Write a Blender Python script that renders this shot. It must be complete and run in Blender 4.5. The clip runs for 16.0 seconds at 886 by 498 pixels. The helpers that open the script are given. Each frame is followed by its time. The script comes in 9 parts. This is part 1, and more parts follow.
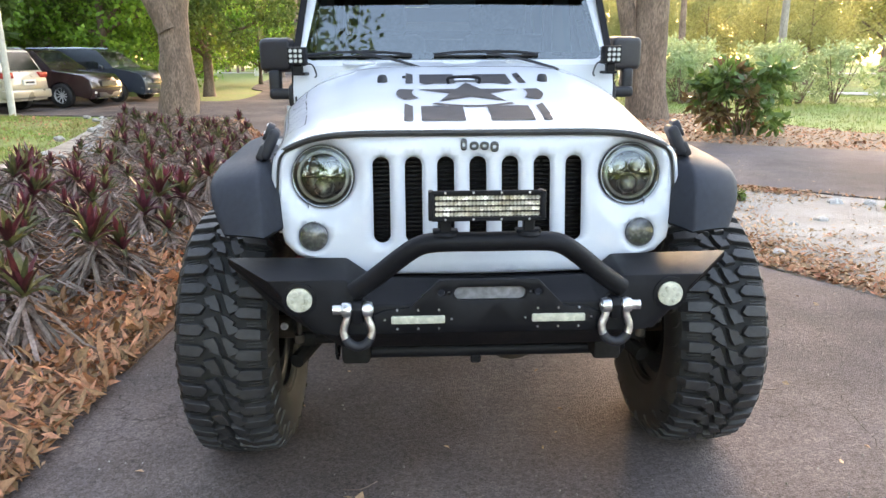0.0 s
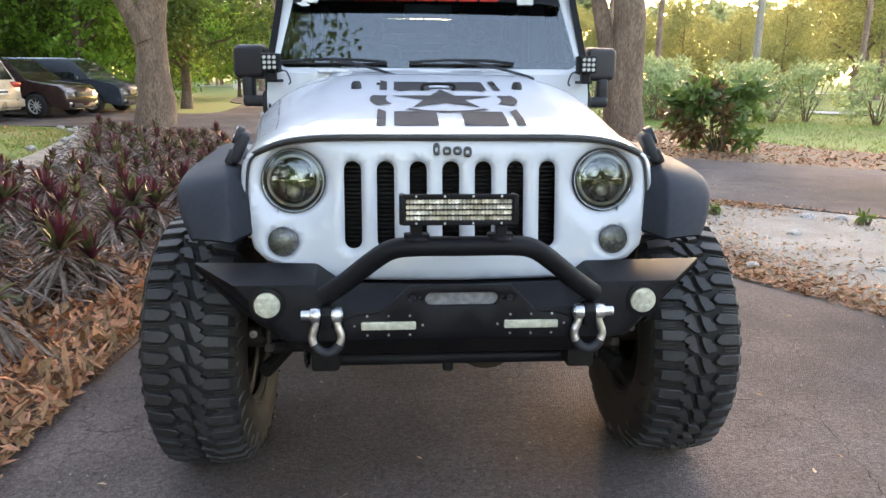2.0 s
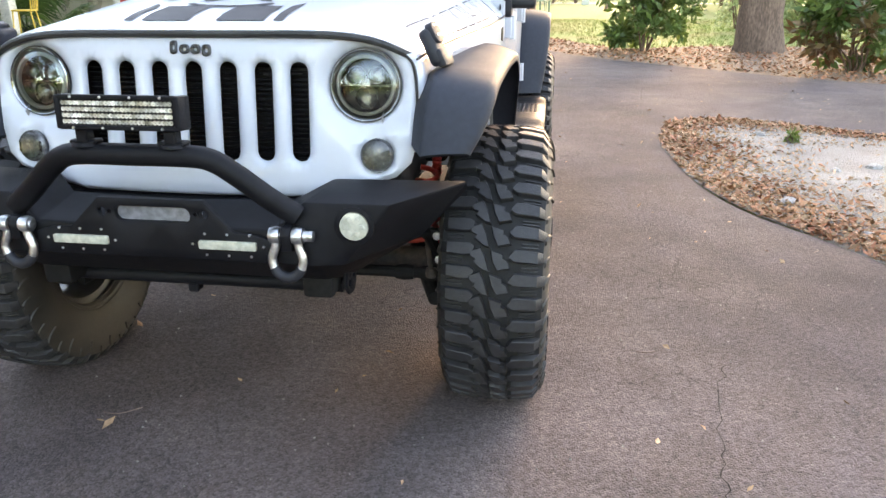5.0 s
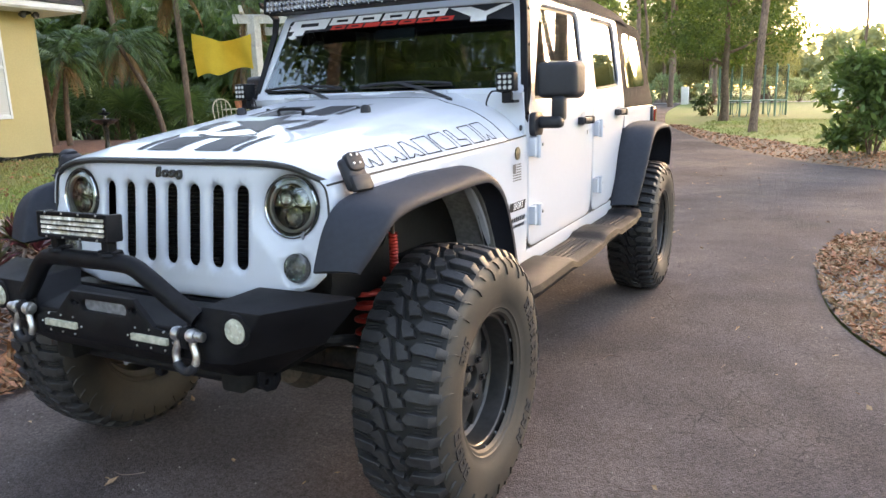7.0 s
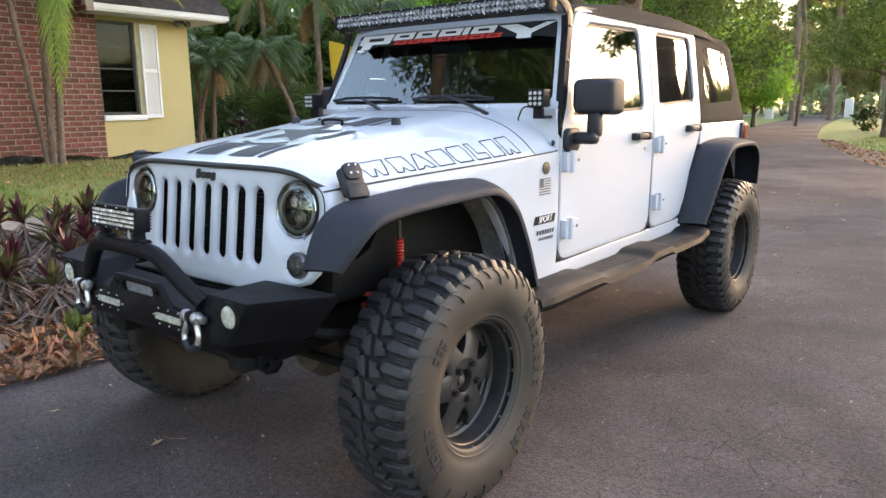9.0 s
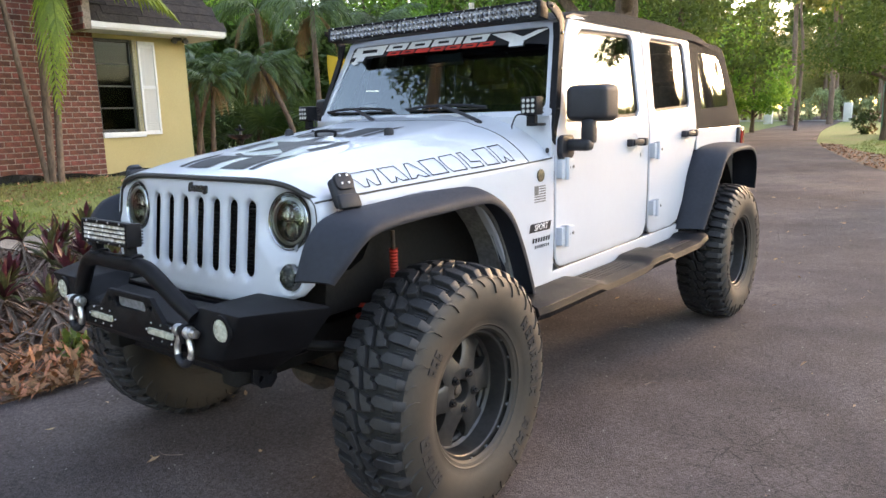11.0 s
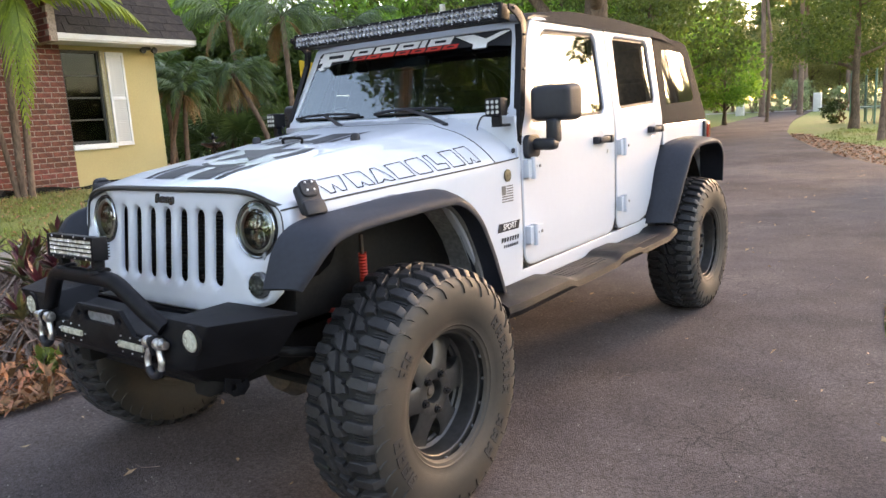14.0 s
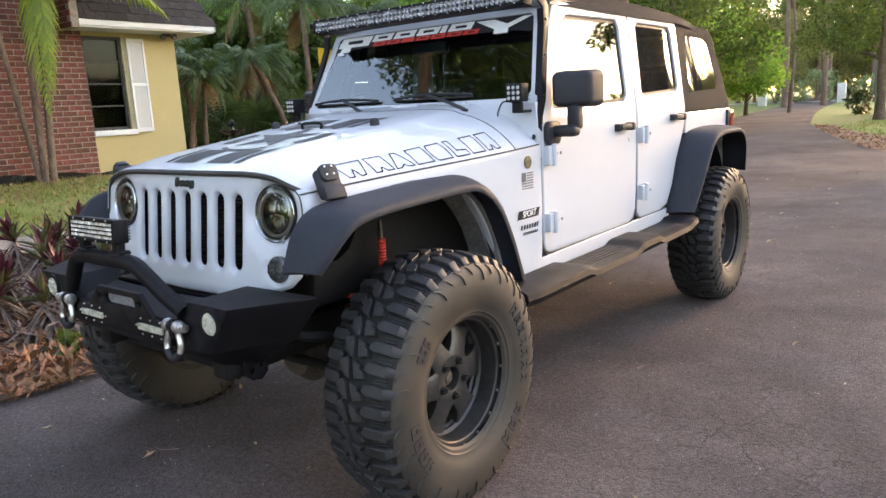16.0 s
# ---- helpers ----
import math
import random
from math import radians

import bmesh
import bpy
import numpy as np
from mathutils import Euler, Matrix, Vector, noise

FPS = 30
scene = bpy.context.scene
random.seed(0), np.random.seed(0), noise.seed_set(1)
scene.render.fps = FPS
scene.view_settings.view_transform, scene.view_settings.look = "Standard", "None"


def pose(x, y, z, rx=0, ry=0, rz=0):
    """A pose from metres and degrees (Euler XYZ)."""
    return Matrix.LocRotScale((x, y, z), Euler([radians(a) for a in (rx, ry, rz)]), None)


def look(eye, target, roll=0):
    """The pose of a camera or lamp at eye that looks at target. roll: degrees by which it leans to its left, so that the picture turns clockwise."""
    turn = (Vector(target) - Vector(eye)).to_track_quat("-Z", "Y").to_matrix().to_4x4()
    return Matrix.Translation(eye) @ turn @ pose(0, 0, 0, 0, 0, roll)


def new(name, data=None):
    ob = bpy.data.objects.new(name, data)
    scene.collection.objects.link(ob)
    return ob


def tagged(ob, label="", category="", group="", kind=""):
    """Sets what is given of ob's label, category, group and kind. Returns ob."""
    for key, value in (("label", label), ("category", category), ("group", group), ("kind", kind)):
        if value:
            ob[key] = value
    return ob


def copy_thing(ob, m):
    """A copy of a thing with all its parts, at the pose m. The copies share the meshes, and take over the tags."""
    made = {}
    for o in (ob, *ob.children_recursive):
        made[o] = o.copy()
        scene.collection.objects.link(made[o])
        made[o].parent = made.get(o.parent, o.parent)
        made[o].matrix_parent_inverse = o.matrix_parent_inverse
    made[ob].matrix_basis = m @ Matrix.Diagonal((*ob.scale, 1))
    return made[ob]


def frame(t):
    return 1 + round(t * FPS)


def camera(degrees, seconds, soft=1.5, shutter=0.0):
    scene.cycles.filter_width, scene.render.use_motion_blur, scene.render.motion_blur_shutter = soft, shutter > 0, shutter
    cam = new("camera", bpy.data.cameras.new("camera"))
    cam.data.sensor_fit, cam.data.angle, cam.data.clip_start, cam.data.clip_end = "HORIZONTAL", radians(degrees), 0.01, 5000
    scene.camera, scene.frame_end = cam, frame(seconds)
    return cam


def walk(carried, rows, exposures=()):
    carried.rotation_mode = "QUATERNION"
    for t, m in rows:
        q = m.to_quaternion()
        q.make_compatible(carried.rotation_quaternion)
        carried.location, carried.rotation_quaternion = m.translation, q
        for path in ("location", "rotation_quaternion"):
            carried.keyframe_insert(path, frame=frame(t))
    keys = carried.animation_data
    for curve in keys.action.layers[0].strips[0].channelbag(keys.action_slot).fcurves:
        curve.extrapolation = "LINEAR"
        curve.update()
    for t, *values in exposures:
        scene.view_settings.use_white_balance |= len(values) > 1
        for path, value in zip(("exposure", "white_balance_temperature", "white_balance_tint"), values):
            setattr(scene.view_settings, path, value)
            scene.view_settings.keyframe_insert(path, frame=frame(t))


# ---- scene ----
cam = camera(63.8, 16.0)
PATH = [
    (0, (-0.186, 0.121, 1.361), (-0.109, 2.052, 0.844), -0.3),
    (0.5, (-0.172, 0.127, 1.36), (-0.05, 2.078, 0.937), -0.4),
    (1, (-0.158, 0.135, 1.36), (-0.051, 2.093, 0.968), -0.6),
    (1.5, (-0.157, 0.149, 1.349), (-0.041, 2.094, 0.899), 0.0),
    (2, (-0.165, 0.139, 1.329), (-0.029, 2.077, 0.853), 0.4),
    (2.5, (-0.057, 0.164, 1.259), (0.279, 2.045, 0.67), 1.6),
    (3, (0.172, 0.177, 1.172), (0.627, 2.046, 0.624), 5.9),
    (3.2, (0.229, 0.197, 1.167), (0.696, 2.066, 0.63), 3.8),
    (5.3, (1.054, 0.498, 1.263), (0.647, 2.329, 0.569), -0.1),
    (5.5, (1.142, 0.559, 1.261), (0.656, 2.38, 0.594), 0.4),
    (5.7, (1.223, 0.582, 1.284), (0.658, 2.407, 0.692), 1.0),
    (6, (1.35, 0.616, 1.296), (0.641, 2.429, 0.841), -2.0),
    (6.5, (1.6, 0.566, 1.324), (0.741, 2.322, 0.904), -1.7),
    (7, (1.769, 0.597, 1.326), (0.874, 2.336, 0.907), -1.7),
    (7.5, (1.926, 0.714, 1.321), (0.885, 2.381, 0.951), 0.6),
    (8, (2.084, 0.722, 1.326), (0.954, 2.33, 0.957), -0.3),
    (8.2, (2.19, 0.709, 1.353), (1.005, 2.268, 0.948), -0.3),
    (10.3, (2.219, 0.755, 1.344), (0.992, 2.287, 0.961), -0.6),
    (10.5, (2.218, 0.754, 1.341), (0.995, 2.291, 0.963), -1.0),
    (11, (2.224, 0.753, 1.342), (1.004, 2.294, 0.976), -1.6),
    (11.5, (2.231, 0.749, 1.346), (1.031, 2.306, 0.977), -1.6),
    (12, (2.236, 0.747, 1.348), (1.05, 2.315, 0.979), -1.2),
    (12.5, (2.253, 0.747, 1.345), (1.065, 2.313, 0.976), -1.6),
    (13, (2.259, 0.747, 1.344), (1.074, 2.315, 0.974), -1.6),
    (13.5, (2.262, 0.748, 1.346), (1.08, 2.317, 0.972), -1.9),
    (14, (2.275, 0.76, 1.348), (1.097, 2.334, 0.983), -3.3),
    (14.5, (2.261, 0.76, 1.343), (1.102, 2.347, 0.974), -2.3),
    (15, (2.255, 0.763, 1.34), (1.091, 2.344, 0.958), -2.7),
    (15.5, (2.255, 0.764, 1.338), (1.072, 2.328, 0.945), -3.1),
    (16, (2.258, 0.766, 1.335), (1.045, 2.307, 0.943), -3.0),
]
EXPOSURES = [(0, 3.82, 8450, 20), (1, 3.25, 8450, 20), (1.5, 3.32, 8450, 20), (2, 3.46, 8450, 21), (2.5, 3.78, 8450, 21), (3, 3.78, 8450, 21), (5.5, 3.8, 8400, 21), (6.2, 3.34, 8250, 21), (7, 3.24, 8050, 21), (8, 3.15, 7950, 21), (12.5, 3.13, 7950, 21), (13.5, 3.15, 8250, 24), (16, 3.13, 8250, 24)]
walk(cam, [(t, look(eye, target, roll)) for t, eye, target, roll in PATH], EXPOSURES)

# ---- light ----
SUN_AZIMUTH, SUN_HEIGHT = 15.0, 13.0
world = bpy.data.worlds.new("world")
scene.world = world
world.use_nodes = True
_n, _l = world.node_tree.nodes, world.node_tree.links
_sky = _n.new("ShaderNodeTexSky")
_sky.sky_type = "NISHITA"
_sky.sun_disc = False
_sky.sun_elevation = radians(SUN_HEIGHT)
_sky.sun_rotation = radians(SUN_AZIMUTH)
_sky.altitude = 20
_sky.air_density, _sky.dust_density, _sky.ozone_density = 1.0, 0.9, 1.0
_back = next(n for n in _n if n.type == "BACKGROUND")
_back.inputs["Strength"].default_value = 0.15
_l.new(_sky.outputs["Color"], _back.inputs["Color"])

_sun = bpy.data.lights.new("sun", "SUN")
_sun.energy, _sun.angle, _sun.color = 0.5, radians(14), (1.0, 0.74, 0.48)
sun = new("sun", _sun)
_a, _e = radians(SUN_AZIMUTH), radians(SUN_HEIGHT)
sun.matrix_basis = look((0, 0, 40), Vector((0, 0, 40)) - Vector((math.sin(_a) * math.cos(_e), math.cos(_a) * math.cos(_e), math.sin(_e))))

# ---- small builders ----
V = Vector


def material(name, c1, c2=None, scale=4.0, rough=(0.5, 0.7), bump=0.0, bscale=None, metal=0.0, coat=0.0, spec=0.5,
             fine=None, fscale=60.0, famount=0.35, by_object=0.0, by_island=0.0, translucent=0.0, stretch=None, crackle=False):
    """Two-scale mottled surface: c1 to c2 by a slow noise, shifted by a fine one; bump from the fine noise."""
    m = bpy.data.materials.new(name)
    m.use_nodes = True
    n, l = m.node_tree.nodes, m.node_tree.links
    bsdf = n["Principled BSDF"]
    c2 = c2 or c1
    co = n.new("ShaderNodeTexCoord").outputs["Object"]
    if stretch:
        mp = n.new("ShaderNodeMapping")
        mp.inputs["Scale"].default_value = stretch
        l.new(co, mp.inputs["Vector"])
        co = mp.outputs["Vector"]
    big = n.new("ShaderNodeTexNoise")
    big.inputs["Scale"].default_value, big.inputs["Detail"].default_value = scale, 5
    l.new(co, big.inputs["Vector"])
    small = n.new("ShaderNodeTexNoise")
    small.inputs["Scale"].default_value, small.inputs["Detail"].default_value = fscale, 3
    l.new(co, small.inputs["Vector"])
    mix = n.new("ShaderNodeMix")
    mix.data_type = "RGBA"
    mix.inputs["A"].default_value, mix.inputs["B"].default_value = (*c1, 1), (*c2, 1)
    ramp = n.new("ShaderNodeMapRange")
    ramp.inputs["From Min"].default_value, ramp.inputs["From Max"].default_value = 0.35, 0.65
    l.new(big.outputs["Fac"], ramp.inputs["Value"])
    l.new(ramp.outputs["Result"], mix.inputs["Factor"])
    colour = mix.outputs["Result"]
    hsv = n.new("ShaderNodeHueSaturation")
    l.new(colour, hsv.inputs["Color"])
    vr = n.new("ShaderNodeMapRange")
    vr.inputs["From Min"].default_value, vr.inputs["From Max"].default_value = 0.3, 0.7
    vr.inputs["To Min"].default_value, vr.inputs["To Max"].default_value = 1 - famount, 1 + famount
    l.new(small.outputs["Fac"], vr.inputs["Value"])
    value = vr.outputs["Result"]
    if by_object or by_island:
        src = n.new("ShaderNodeObjectInfo").outputs["Random"] if by_object else n.new("ShaderNodeNewGeometry").outputs["Random Per Island"]
        orr = n.new("ShaderNodeMapRange")
        amount = by_object or by_island
        orr.inputs["To Min"].default_value, orr.inputs["To Max"].default_value = 1 - amount, 1 + amount
        l.new(src, orr.inputs["Value"])
        mul = n.new("ShaderNodeMath")
        mul.operation = "MULTIPLY"
        l.new(value, mul.inputs[0])
        l.new(orr.outputs["Result"], mul.inputs[1])
        value = mul.outputs[0]
        hr = n.new("ShaderNodeMapRange")
        hr.inputs["To Min"].default_value, hr.inputs["To Max"].default_value = 0.5 + 0.03 * amount, 0.5 - 0.03 * amount
        l.new(src, hr.inputs["Value"])
        l.new(hr.outputs["Result"], hsv.inputs["Hue"])
    l.new(value, hsv.inputs["Value"])
    l.new(hsv.outputs["Color"], bsdf.inputs["Base Color"])
    rr = n.new("ShaderNodeMapRange")
    rr.inputs["From Min"].default_value, rr.inputs["From Max"].default_value = 0.3, 0.7
    rr.inputs["To Min"].default_value, rr.inputs["To Max"].default_value = rough
    l.new(big.outputs["Fac"], rr.inputs["Value"])
    l.new(rr.outputs["Result"], bsdf.inputs["Roughness"])
    bsdf.inputs["Metallic"].default_value = metal
    bsdf.inputs["Coat Weight"].default_value = coat
    bsdf.inputs["Coat Roughness"].default_value = 0.06
    bsdf.inputs["Specular IOR Level"].default_value = spec
    if bump:
        b = n.new("ShaderNodeBump")
        b.inputs["Strength"].default_value, b.inputs["Distance"].default_value = min(1.0, bump), 0.01
        src = small
        if bscale:
            src = n.new("ShaderNodeTexVoronoi" if crackle else "ShaderNodeTexNoise")
            src.inputs["Scale"].default_value = bscale
            l.new(co, src.inputs["Vector"])
        l.new(src.outputs[0], b.inputs["Height"])
        l.new(b.outputs["Normal"], bsdf.inputs["Normal"])
    if translucent:
        out = next(k for k in n if k.type == "OUTPUT_MATERIAL")
        tr = n.new("ShaderNodeBsdfTranslucent")
        l.new(hsv.outputs["Color"], tr.inputs["Color"])
        ms = n.new("ShaderNodeMixShader")
        ms.inputs["Fac"].default_value = translucent
        l.new(bsdf.outputs[0], ms.inputs[1])
        l.new(tr.outputs[0], ms.inputs[2])
        l.new(ms.outputs[0], out.inputs["Surface"])
    return m


def glass_material(name, tint, gloss_rough=0.02, ior=1.5, haze=0.0, haze_colour=(0.3, 0.3, 0.3)):
    """Tinted pane: what lies behind is seen through the tint, with a mirror gloss that grows at grazing angles."""
    m = bpy.data.materials.new(name)
    m.use_nodes = True
    n, l = m.node_tree.nodes, m.node_tree.links
    out = next(k for k in n if k.type == "OUTPUT_MATERIAL")
    n.remove(n["Principled BSDF"])
    tr, gl, fr, ms = n.new("ShaderNodeBsdfTransparent"), n.new("ShaderNodeBsdfGlossy"), n.new("ShaderNodeFresnel"), n.new("ShaderNodeMixShader")
    tr.inputs["Color"].default_value = (*tint, 1)
    gl.inputs["Roughness"].default_value = gloss_rough
    gl.inputs["Color"].default_value = (0.88, 0.98, 1.0, 1)
    fr.inputs["IOR"].default_value = ior
    l.new(fr.outputs[0], ms.inputs[0])
    base = tr.outputs[0]
    if haze:
        df, mh = n.new("ShaderNodeBsdfDiffuse"), n.new("ShaderNodeMixShader")
        df.inputs["Color"].default_value = (*haze_colour, 1)
        mh.inputs[0].default_value = haze
        l.new(tr.outputs[0], mh.inputs[1])
        l.new(df.outputs[0], mh.inputs[2])
        base = mh.outputs[0]
    l.new(base, ms.inputs[1])
    l.new(gl.outputs[0], ms.inputs[2])
    l.new(ms.outputs[0], out.inputs["Surface"])
    return m


def mesh_of(name, bm, mats, smooth=None):
    """Mesh data from a bmesh; smooth: degrees under which edges are shaded round."""
    me = bpy.data.meshes.new(name)
    bmesh.ops.recalc_face_normals(bm, faces=bm.faces)
    if smooth is not None:
        for f in bm.faces:
            f.smooth = True
        lim = radians(smooth)
        for e in bm.edges:
            if len(e.link_faces) == 2 and e.calc_face_angle(0) > lim:
                e.smooth = False
    bm.to_mesh(me)
    bm.free()
    for m in (mats if isinstance(mats, (list, tuple)) else [mats]):
        me.materials.append(m)
    return me


def part(name, bm, mat, parent, label="", smooth=35, at=None):
    """Links a bmesh as one mesh object under a thing or a part. Its points are in the thing's own space."""
    ob = new(name, mesh_of(name, bm, mat, smooth) if isinstance(bm, bmesh.types.BMesh) else bm)
    if parent is not None:
        ob.parent = parent
    if at is not None:
        ob.matrix_basis = at
    if label:
        ob["label"] = label
    return ob


def outward(ob, d):
    """Turns an open sheet's faces towards d, so that its gloss is that of the outer side."""
    total = V((0, 0, 0))
    for p in ob.data.polygons:
        total += p.normal * p.area
    if total.dot(V(d)) < 0:
        ob.data.flip_normals()
    return ob


def thing(name, at, label, category, group="", kind=""):
    ob = new(name)
    ob.empty_display_size = 0.1
    ob.matrix_basis = at if isinstance(at, Matrix) else Matrix.Translation(at)
    return tagged(ob, label, category, group, kind)


def solo(name, bm, mat, label, category, group="", kind="", smooth=35, at=None):
    ob = new(name, mesh_of(name, bm, mat, smooth) if isinstance(bm, bmesh.types.BMesh) else bm)
    if at is not None:
        ob.matrix_basis = at
    return tagged(ob, label, category, group, kind)


def box(x0, x1, y0, y1, z0, z1, bevel=0.0, seg=2, bm=None, m=None):
    bm = bm or bmesh.new()
    vs = [bm.verts.new((x, y, z)) for x in (x0, x1) for y in (y0, y1) for z in (z0, z1)]
    fs = [bm.faces.new([vs[i] for i in q]) for q in ((0, 1, 3, 2), (4, 6, 7, 5), (0, 4, 5, 1), (2, 3, 7, 6), (0, 2, 6, 4), (1, 5, 7, 3))]
    if bevel:
        es = list({e for f in fs for e in f.edges})
        r = bmesh.ops.bevel(bm, geom=es, offset=bevel, segments=seg, affect="EDGES", profile=0.5)
        vs = list({v for f in r["faces"] for v in f.verts} | {v for v in vs if v.is_valid})
    if m is not None:
        bmesh.ops.transform(bm, matrix=m, verts=[v for v in vs if v.is_valid])
    return bm


def grid(fn, nu, nv, bm=None, close_u=False, close_v=False):
    """Faces over fn(u, v), u and v from 0 to 1."""
    bm = bm or bmesh.new()
    ku, kv = nu + (not close_u), nv + (not close_v)
    vs = [[bm.verts.new(fn(i / nu, j / nv)) for j in range(kv)] for i in range(ku)]
    for i in range(nu):
        for j in range(nv):
            q = [vs[i][j], vs[(i + 1) % ku][j], vs[(i + 1) % ku][(j + 1) % kv], vs[i][(j + 1) % kv]]
            bm.faces.new(q)
    return bm


def lathe(profile, seg=32, axis="x", centre=(0, 0, 0), bm=None, arc=1.0):
    """Turns (radius, along) points round an axis."""
    bm = bm or bmesh.new()
    c = V(centre)

    def at(r, h, a):
        s, k = r * math.sin(a), r * math.cos(a)
        return c + (V((h, s, k)) if axis == "x" else V((s, h, k)) if axis == "y" else V((s, k, h)))
    rings = []
    for r, h in profile:
        if r < 1e-6:
            rings.append([bm.verts.new(at(0, h, 0))])
        else:
            rings.append([bm.verts.new(at(r, h, 2 * math.pi * arc * i / seg)) for i in range(seg)])
    for a, b in zip(rings, rings[1:]):
        for i in range(seg):
            j = (i + 1) % seg
            if len(a) == 1 and len(b) == 1:
                continue
            if len(a) == 1:
                bm.faces.new((a[0], b[i], b[j]))
            elif len(b) == 1:
                bm.faces.new((a[i], b[0], a[j]))
            else:
                bm.faces.new((a[i], b[i], b[j], a[j]))
    return bm


def spline(pts, n=8, closed=False):
    """Catmull-Rom through the points."""
    pts = [V(p) for p in pts]
    k = len(pts)
    out = []
    for i in range(k if closed else k - 1):
        if closed:
            p0, p1, p2, p3 = pts[i - 1], pts[i], pts[(i + 1) % k], pts[(i + 2) % k]
        else:
            p0, p1, p2, p3 = pts[max(i - 1, 0)], pts[i], pts[i + 1], pts[min(i + 2, k - 1)]
        for s in range(n):
            t = s / n
            out.append(0.5 * (2 * p1 + (p2 - p0) * t + (2 * p0 - 5 * p1 + 4 * p2 - p3) * t * t + (3 * p1 - p0 - 3 * p2 + p3) * t ** 3))
    if not closed:
        out.append(pts[-1])
    return out


def tube(path, radius, seg=10, bm=None, cap=True):
    """Sweeps a circle along a path; radius may be a number or one for each point."""
    bm = bm or bmesh.new()
    path = [V(p) for p in path]
    rad = radius if isinstance(radius, (list, tuple)) else [radius] * len(path)
    rings, side = [], None
    for i, p in enumerate(path):
        d = (path[min(i + 1, len(path) - 1)] - path[max(i - 1, 0)]).normalized()
        if side is None:
            side = d.orthogonal().normalized()
        side = (side - d * side.dot(d))
        side = side.normalized() if side.length > 1e-6 else d.orthogonal().normalized()
        up = d.cross(side)
        rings.append([bm.verts.new(p + rad[i] * (math.cos(2 * math.pi * k / seg) * side + math.sin(2 * math.pi * k / seg) * up)) for k in range(seg)])
    for a, b in zip(rings, rings[1:]):
        for k in range(seg):
            bm.faces.new((a[k], a[(k + 1) % seg], b[(k + 1) % seg], b[k]))
    if cap:
        bm.faces.new(rings[0][::-1])
        bm.faces.new(rings[-1])
    return bm


def prism(poly, lo, hi, axis="x", bevel=0.0, seg=2, bm=None):
    """Extrudes a flat outline. axis x: points (y, z); y: (x, z); z: (x, y)."""
    own = bmesh.new()

    def at(a, b, h):
        return (h, a, b) if axis == "x" else (a, h, b) if axis == "y" else (a, b, h)
    lo_v = [own.verts.new(at(a, b, lo)) for a, b in poly]
    hi_v = [own.verts.new(at(a, b, hi)) for a, b in poly]
    k = len(poly)
    own.faces.new(lo_v[::-1])
    own.faces.new(hi_v)
    for i in range(k):
        own.faces.new((lo_v[i], lo_v[(i + 1) % k], hi_v[(i + 1) % k], hi_v[i]))
    if bevel:
        bmesh.ops.recalc_face_normals(own, faces=own.faces)
        es = [e for e in own.edges if len(e.link_faces) == 2 and e.calc_face_angle(0) > 0.5]
        bmesh.ops.bevel(own, geom=es, offset=bevel, segments=seg, affect="EDGES", profile=0.5)
    return join(bm, own)


def join(bm, other, m=None):
    """Adds other's faces to bm (or gives other back)."""
    if m is not None:
        bmesh.ops.transform(other, matrix=m, verts=other.verts)
    if bm is None:
        return other
    me = bpy.data.meshes.new("join")
    other.to_mesh(me)
    other.free()
    bm.from_mesh(me)
    bpy.data.meshes.remove(me)
    return bm


def rounded(w, h, r, n=4, cx=0.0, cy=0.0):
    """Outline of a rectangle with round corners."""
    pts = []
    for sx, sy, a0 in ((1, 1, 0), (-1, 1, 90), (-1, -1, 180), (1, -1, 270)):
        for k in range(n + 1):
            a = radians(a0 + 90 * k / n)
            pts.append((cx + sx * (w / 2 - r) + r * math.cos(a), cy + sy * (h / 2 - r) + r * math.sin(a)))
    return pts


def circle(r, n=24, cx=0.0, cy=0.0):
    return [(cx + r * math.cos(2 * math.pi * k / n), cy + r * math.sin(2 * math.pi * k / n)) for k in range(n)]


def inside(p, poly):
    x, y = p
    hit = False
    for (ax, ay), (bx, by) in zip(poly, poly[1:] + poly[:1]):
        if (ay > y) != (by > y) and x < (bx - ax) * (y - ay) / (by - ay) + ax:
            hit = not hit
    return hit


